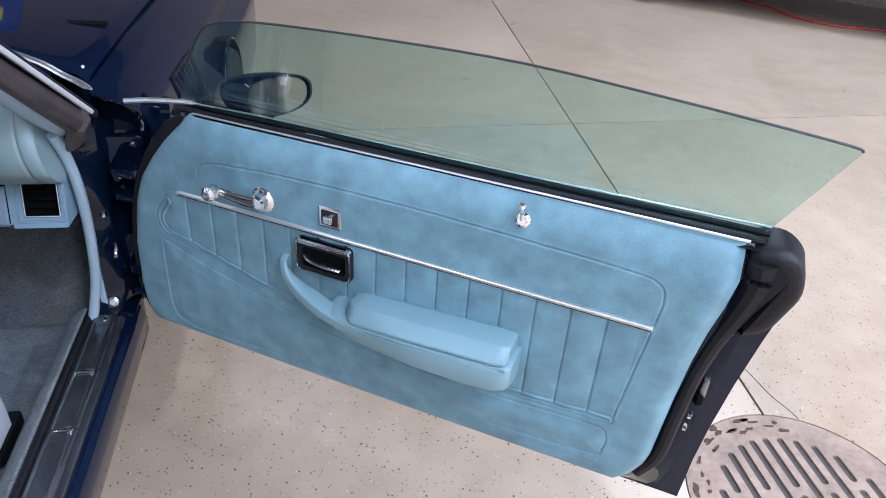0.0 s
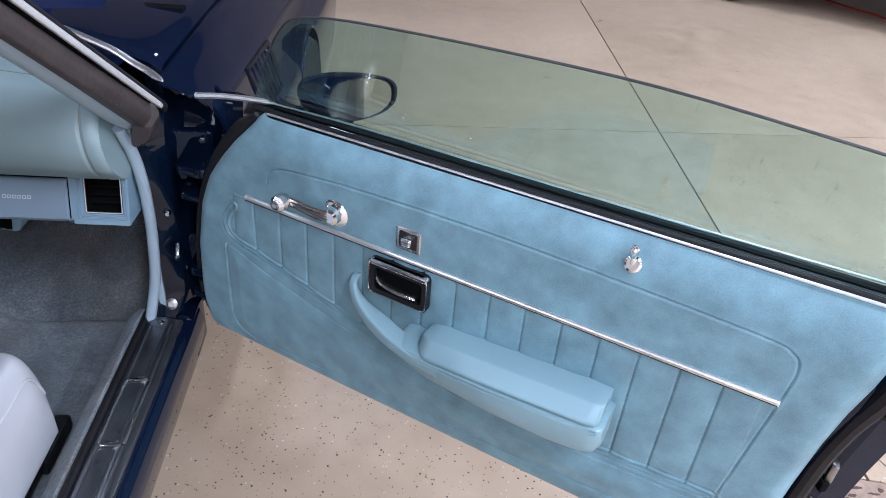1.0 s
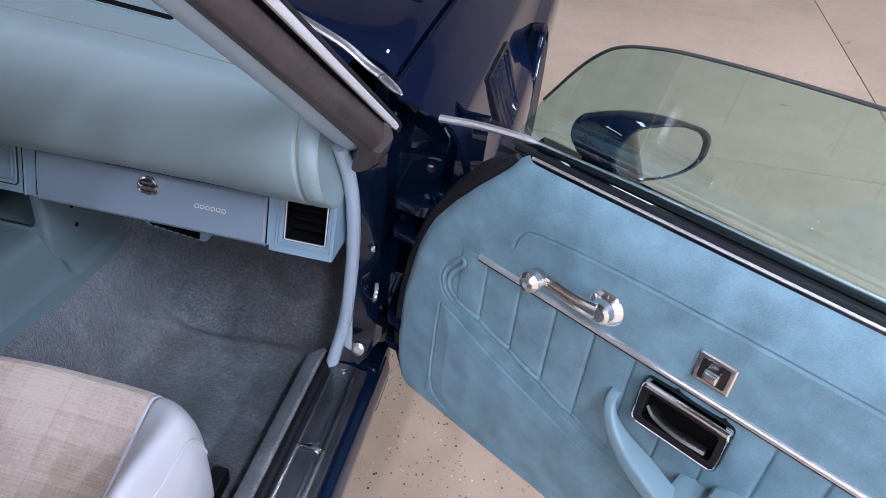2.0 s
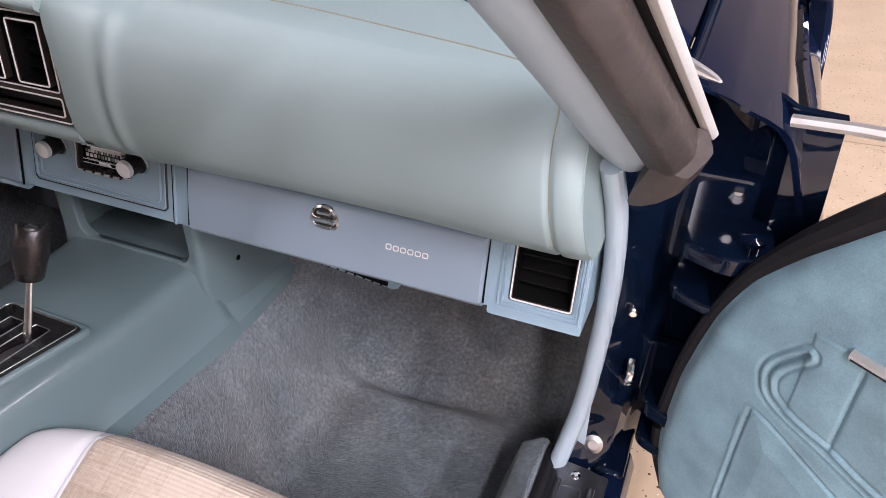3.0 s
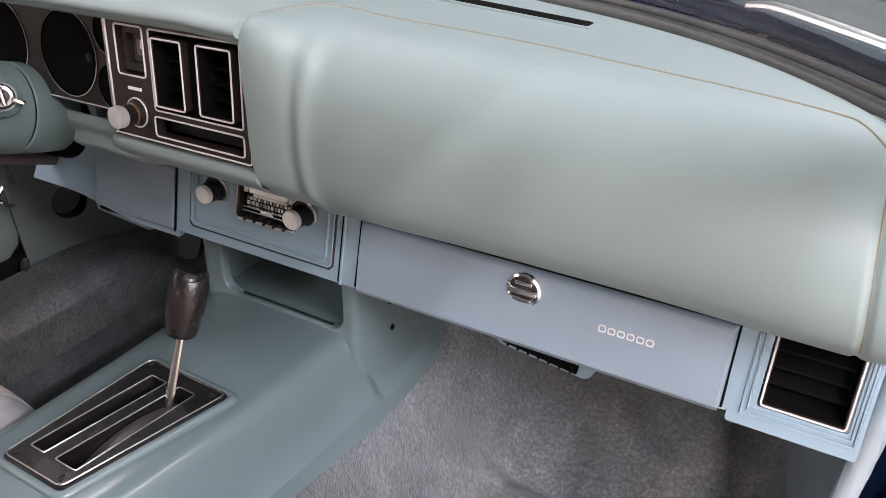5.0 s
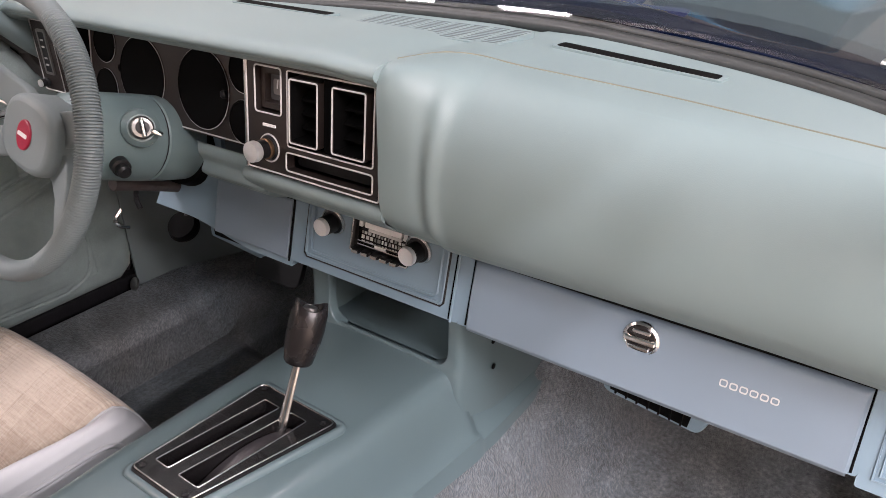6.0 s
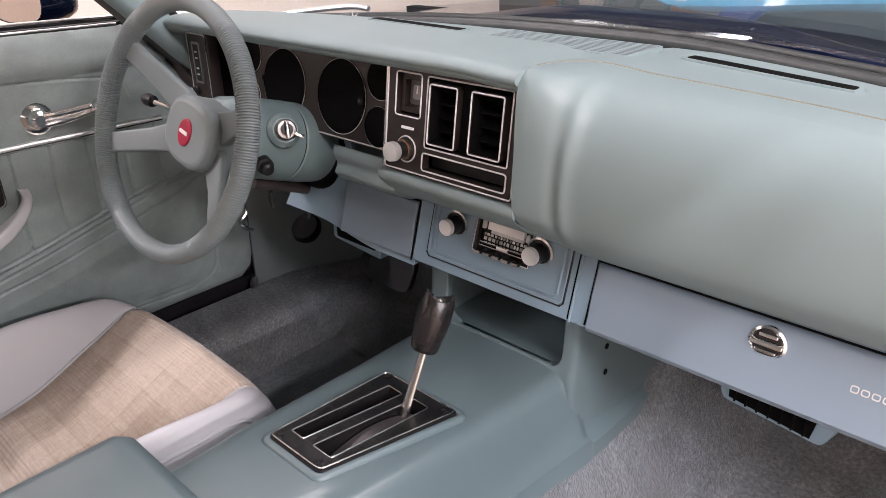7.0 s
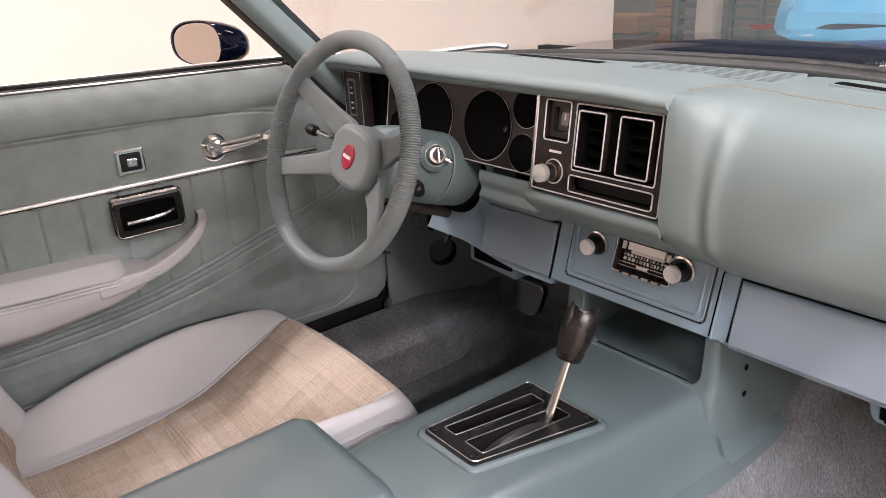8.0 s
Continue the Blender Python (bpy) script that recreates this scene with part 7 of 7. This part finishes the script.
        inner = [(a + (foot if a < cx else -foot), b + (0.006 if b < cy else -0.006)) for a, b in loop]
        part("slot_wall", loft([[sp(a, b, 0.004) for a, b in loop], [sp(a, b, -deep) for a, b in inner]], caps=False), M_SHIFT, pl, "sloping slot wall")
        part("slot_edge", tube([sp(a, b, 0.0050) for a, b in loop], 0.0008, 6, closed=True), M_SATIN, pl, "bright slot edge")
    part("indicator_window", prism([(-0.027, -0.297), (-0.013, -0.297), (0.001, -0.170), (-0.017, -0.170)], sp, -0.014, -0.0118), M_KNOB, pl)
    part("indicator_line", prism([(-0.0165, -0.292), (-0.0150, -0.292), (-0.0045, -0.19), (-0.006, -0.19)], sp, -0.0118, -0.011), M_SATIN, pl)

    def slide(s, t):
        y = -0.298 + 0.128 * t
        return (0.009 + 0.0145 * t + (0.027 - 0.004 * t) * s, y, tilt(y) - 0.030 + 0.027 * math.sin(math.pi * min(1.0, 0.02 + 0.78 * t)) ** 0.8)
    part("curved_slide", sheet(6, 24, slide, None), M_SLIDE, pl, "dark grey curved slide under the lever", 60)
    for a, b in ((-0.0335, -0.3145), (0.0350, -0.3145), (-0.0370, -0.1505), (0.0635, -0.1555)):
        part("plate_screw", lathe([(0.0034, 0.0), (0.0034, 0.0012), (0.0022, 0.0014), (0.0012, 0.0004)], sp(a, b, 0.005), (0, 0, 1), 12), M_BLACK, pl)
    part("plate_seat", tube([sp(a * 1.08, -0.233 + (b + 0.233) * 1.05, -0.0035) for a, b in outline], 0.0058, 10, closed=True), M_CONSOLE, con, "raised lip round the shift plate", 60)
    a, b = Vector((0.0255, -0.1955, 0.497)), Vector((0.0292, -0.1500, 0.599))
    part("lever", loft([[p + Vector((0.0062 * w * math.cos(q), 0.0040 * w * math.sin(q), 0)) for q in [2 * math.pi * i / 12 for i in range(12)]] for p, w in ((a, 1.15), (a.lerp(b, 0.5), 0.95), (b, 0.80))]), M_SATIN, sh, "bright flat shift lever", 45)
    ax = (b - a).normalized()
    foot = b + ax * -0.004
    bm = lathe([(0.008, -0.001), (0.0150, 0.0), (0.0172, 0.003), (0.0185, 0.012), (0.0210, 0.030), (0.0220, 0.044), (0.0212, 0.060), (0.0190, 0.071), (0.0178, 0.0735), (0.0162, 0.0725), (0.0145, 0.064), (0.003, 0.062)], foot, ax, 36)
    across = Vector((0.65, 0.76, 0)).cross(ax).cross(ax).normalized()
    toward = across.cross(ax).normalized()
    for v in bm.verts:
        r = v.co - foot
        v.co = foot + 0.94 * r
        k = ease(r.dot(ax), 0.040, 0.074)
        v.co += ax * k * (0.0030 * (r.dot(across) / 0.018) ** 2 - 0.0060 * (r.dot(toward) / 0.018) ** 2)
    kn = part("shift_knob", bm, M_KNOB, sh, "smooth dark grey shift knob", 50)
    part("knob_button", lathe([(0.0095, 0.054), (0.0092, 0.0625), (0.0075, 0.0650), (0.002, 0.0655)], foot, ax, 18), M_NICKEL, kn, "bright release button in the knob")


# ---------------------------------------------------------------- seats
def build_seat(cx, W, label, share=0.735, Y1=-0.205, turn_in=0.03, curl=2.6, taper=0.0):
    """share: how much of the half width the cloth takes; turn_in: how far the front corners draw back."""
    seat = thing("bucket_seat", (cx, -0.5, 0.22), label, "car seat", "front seats")
    Y0 = -0.74

    def front(x):
        return Y1 - turn_in * max(0.0, (abs(x) / W - 0.5) / 0.5) ** curl

    def cushion(x, f):
        y = Y0 + f * (front(x) - Y0)
        k = abs(x) / W
        drawn = share - taper * (1 - f)
        x = math.copysign(W * (k * drawn / share if k < share else drawn + (k - share) * (1 - drawn) / (1 - share)), x)
        k = k * 0.735 / share if k < share else 0.735 + (k - share) * 0.265 / (1 - share)
        z = bend(f, [(0.0, 0.405), (0.2, 0.392), (0.4, 0.388), (0.6, 0.404), (0.78, 0.440), (0.90, 0.468), (1.0, 0.478)])
        z += (0.03 * ease(f, 0.5, 0.8)) * (1 - k ** 2) * 0.5
        wall = bend(f, [(0.0, 0.03), (0.2, 0.075), (0.4, 0.102), (0.62, 0.098), (0.8, 0.050), (0.92, 0.016), (1.0, 0.004)])
        z += wall * ease(k, 0.70, 0.90) * (1 - 0.5 * ease(k, 0.93, 1.0))
        z -= 0.008 * math.exp(-((k - 0.735) / 0.02) ** 2)
        z -= 0.07 * max(0.0, (k - 0.90) / 0.10) ** 2.4
        z -= 0.016 * math.exp(-((y + 0.500) / 0.011) ** 2) * (1 - ease(k, 0.68, 0.75))
        z += 0.006 * math.exp(-((y + 0.465) / 0.03) ** 2) * (1 - ease(k, 0.5, 0.75))
        z -= 0.075 * max(0.0, (f - 0.90) / 0.10) ** 2.4
        # folds and slack in the covering
        z += 0.0035 * noise.noise(Vector((x * 14 + cx * 9, y * 9, 0.3))) * ease(k, 0.72, 0.80)
        z += 0.0022 * noise.noise(Vector((x * 8, y * 11 + cx * 5, 1.7)))
        return Vector((cx + x, y, z))

    def patch(name, x0, x1, f0, f1, mat, lab, nx, ny, lift=0.0):
        bm = bmesh.new()
        g = [[bm.verts.new(cushion(x0 + (x1 - x0) * i / nx, f0 + (f1 - f0) * j / ny) + Vector((0, 0, lift))) for i in range(nx + 1)] for j in range(ny + 1)]
        for j in range(ny):
            for i in range(nx):
                bm.faces.new((g[j][i], g[j][i + 1], g[j + 1][i + 1], g[j + 1][i]))
        base = [[bm.verts.new((v.co.x, v.co.y, 0.30)) for v in row] for row in g]
        for j in range(ny):
            for i in range(nx):
                bm.faces.new((base[j][i], base[j + 1][i], base[j + 1][i + 1], base[j][i + 1]))
        rim = [(0, i) for i in range(nx)] + [(j, nx) for j in range(ny)] + [(ny, i) for i in range(nx, 0, -1)] + [(j, 0) for j in range(ny, 0, -1)]
        for q in range(len(rim)):
            (j0, i0), (j1, i1) = rim[q - 1], rim[q]
            bm.faces.new((g[j0][i0], g[j1][i1], base[j1][i1], base[j0][i0]))
        return part(name, bm, mat, seat, lab, 60)
    ins = share * W
    patch("cushion_insert", -ins, ins, 0.0, 0.915, M_PLAID, "woven tan and grey plaid seat insert", 40, 60, 0.003)
    patch("cushion_front", -ins, ins, 0.9155, 1.0, M_PLAID, "woven plaid front edge", 40, 24)
    for sgn in (-1, 1):
        lo, hi = sorted((sgn * (ins + 0.0005), sgn * W))
        b = patch("cushion_bolster", lo, hi, 0.0, 1.0, M_SEATV, "pale grey-blue vinyl side bolster", 28, 80)
        part("piping", tube([cushion(sgn * ins, i / 40) + Vector((0, 0, 0.004)) for i in range(41)], 0.0028, 6), M_SEATV, b)
        part("piping", tube([cushion(sgn * W * 0.955, 0.35 + 0.645 * i / 40) + Vector((0, 0, 0.001)) for i in range(41)], 0.0034, 8), M_SEATV, b)
    part("seat_base", box((cx - W + 0.02, Y0, 0.235), (cx + W - 0.02, Y1 - 0.06, 0.305), 0.01), M_BLACK, seat, "black seat base and runner")

    part("seat_lever", box((cx + W - 0.045, -0.30, 0.225), (cx + W - 0.015, -0.178, 0.262), 0.006), M_BLACK, seat, "black seat track and lever")

    # backrest
    def back(s, t, skin):
        x = -W + 2 * W * s
        k = abs(x) / W
        h = 0.56 * t
        lean = 0.36 * h
        taper = 1 - 0.16 * ease(t, 0.55, 1.0)
        d = 0.055 * math.exp(-((k - 0.87) / 0.18) ** 2) * (1 - 0.7 * ease(t, 0.6, 1.0)) - 0.010 * math.exp(-((k - 0.735) / 0.022) ** 2) - 0.05 * max(0, (k - 0.88) / 0.12) ** 2.4
        d -= 0.06 * max(0.0, (t - 0.88) / 0.12) ** 2.4
        y = -0.70 - lean + d if not skin else -0.82 - lean * 0.9 + 0.02 * k ** 3 + 0.04 * max(0, (t - 0.85) / 0.15) ** 2
        return Vector((cx + x * taper, y, 0.40 + h))
    for nm, s0, s1, mat, lab in (("backrest_bolster", 0.0, 0.1325, M_SEATV, "pale grey-blue vinyl side bolster"), ("backrest_insert", 0.1327, 0.8673, M_PLAID, "woven tan and grey plaid back insert"), ("backrest_bolster", 0.8675, 1.0, M_SEATV, "pale grey-blue vinyl side bolster")):
        part(nm, sheet(30 if "insert" in nm else 14, 50, lambda s, t: back(s0 + (s1 - s0) * s, t, 0), lambda s, t: back(s0 + (s1 - s0) * s, t, 1)), mat, seat, lab, 60)


build_dash()
build_steering()
build_console()
build_seat(-0.384, 0.226, "driver's bucket seat with plaid cloth insert and pale vinyl bolsters", 0.725, -0.201, 0.062, 4.0, 0.20)
build_seat(0.322, 0.235, "front passenger bucket seat with plaid cloth insert and pale vinyl bolsters", 0.63, -0.198, 0.06)
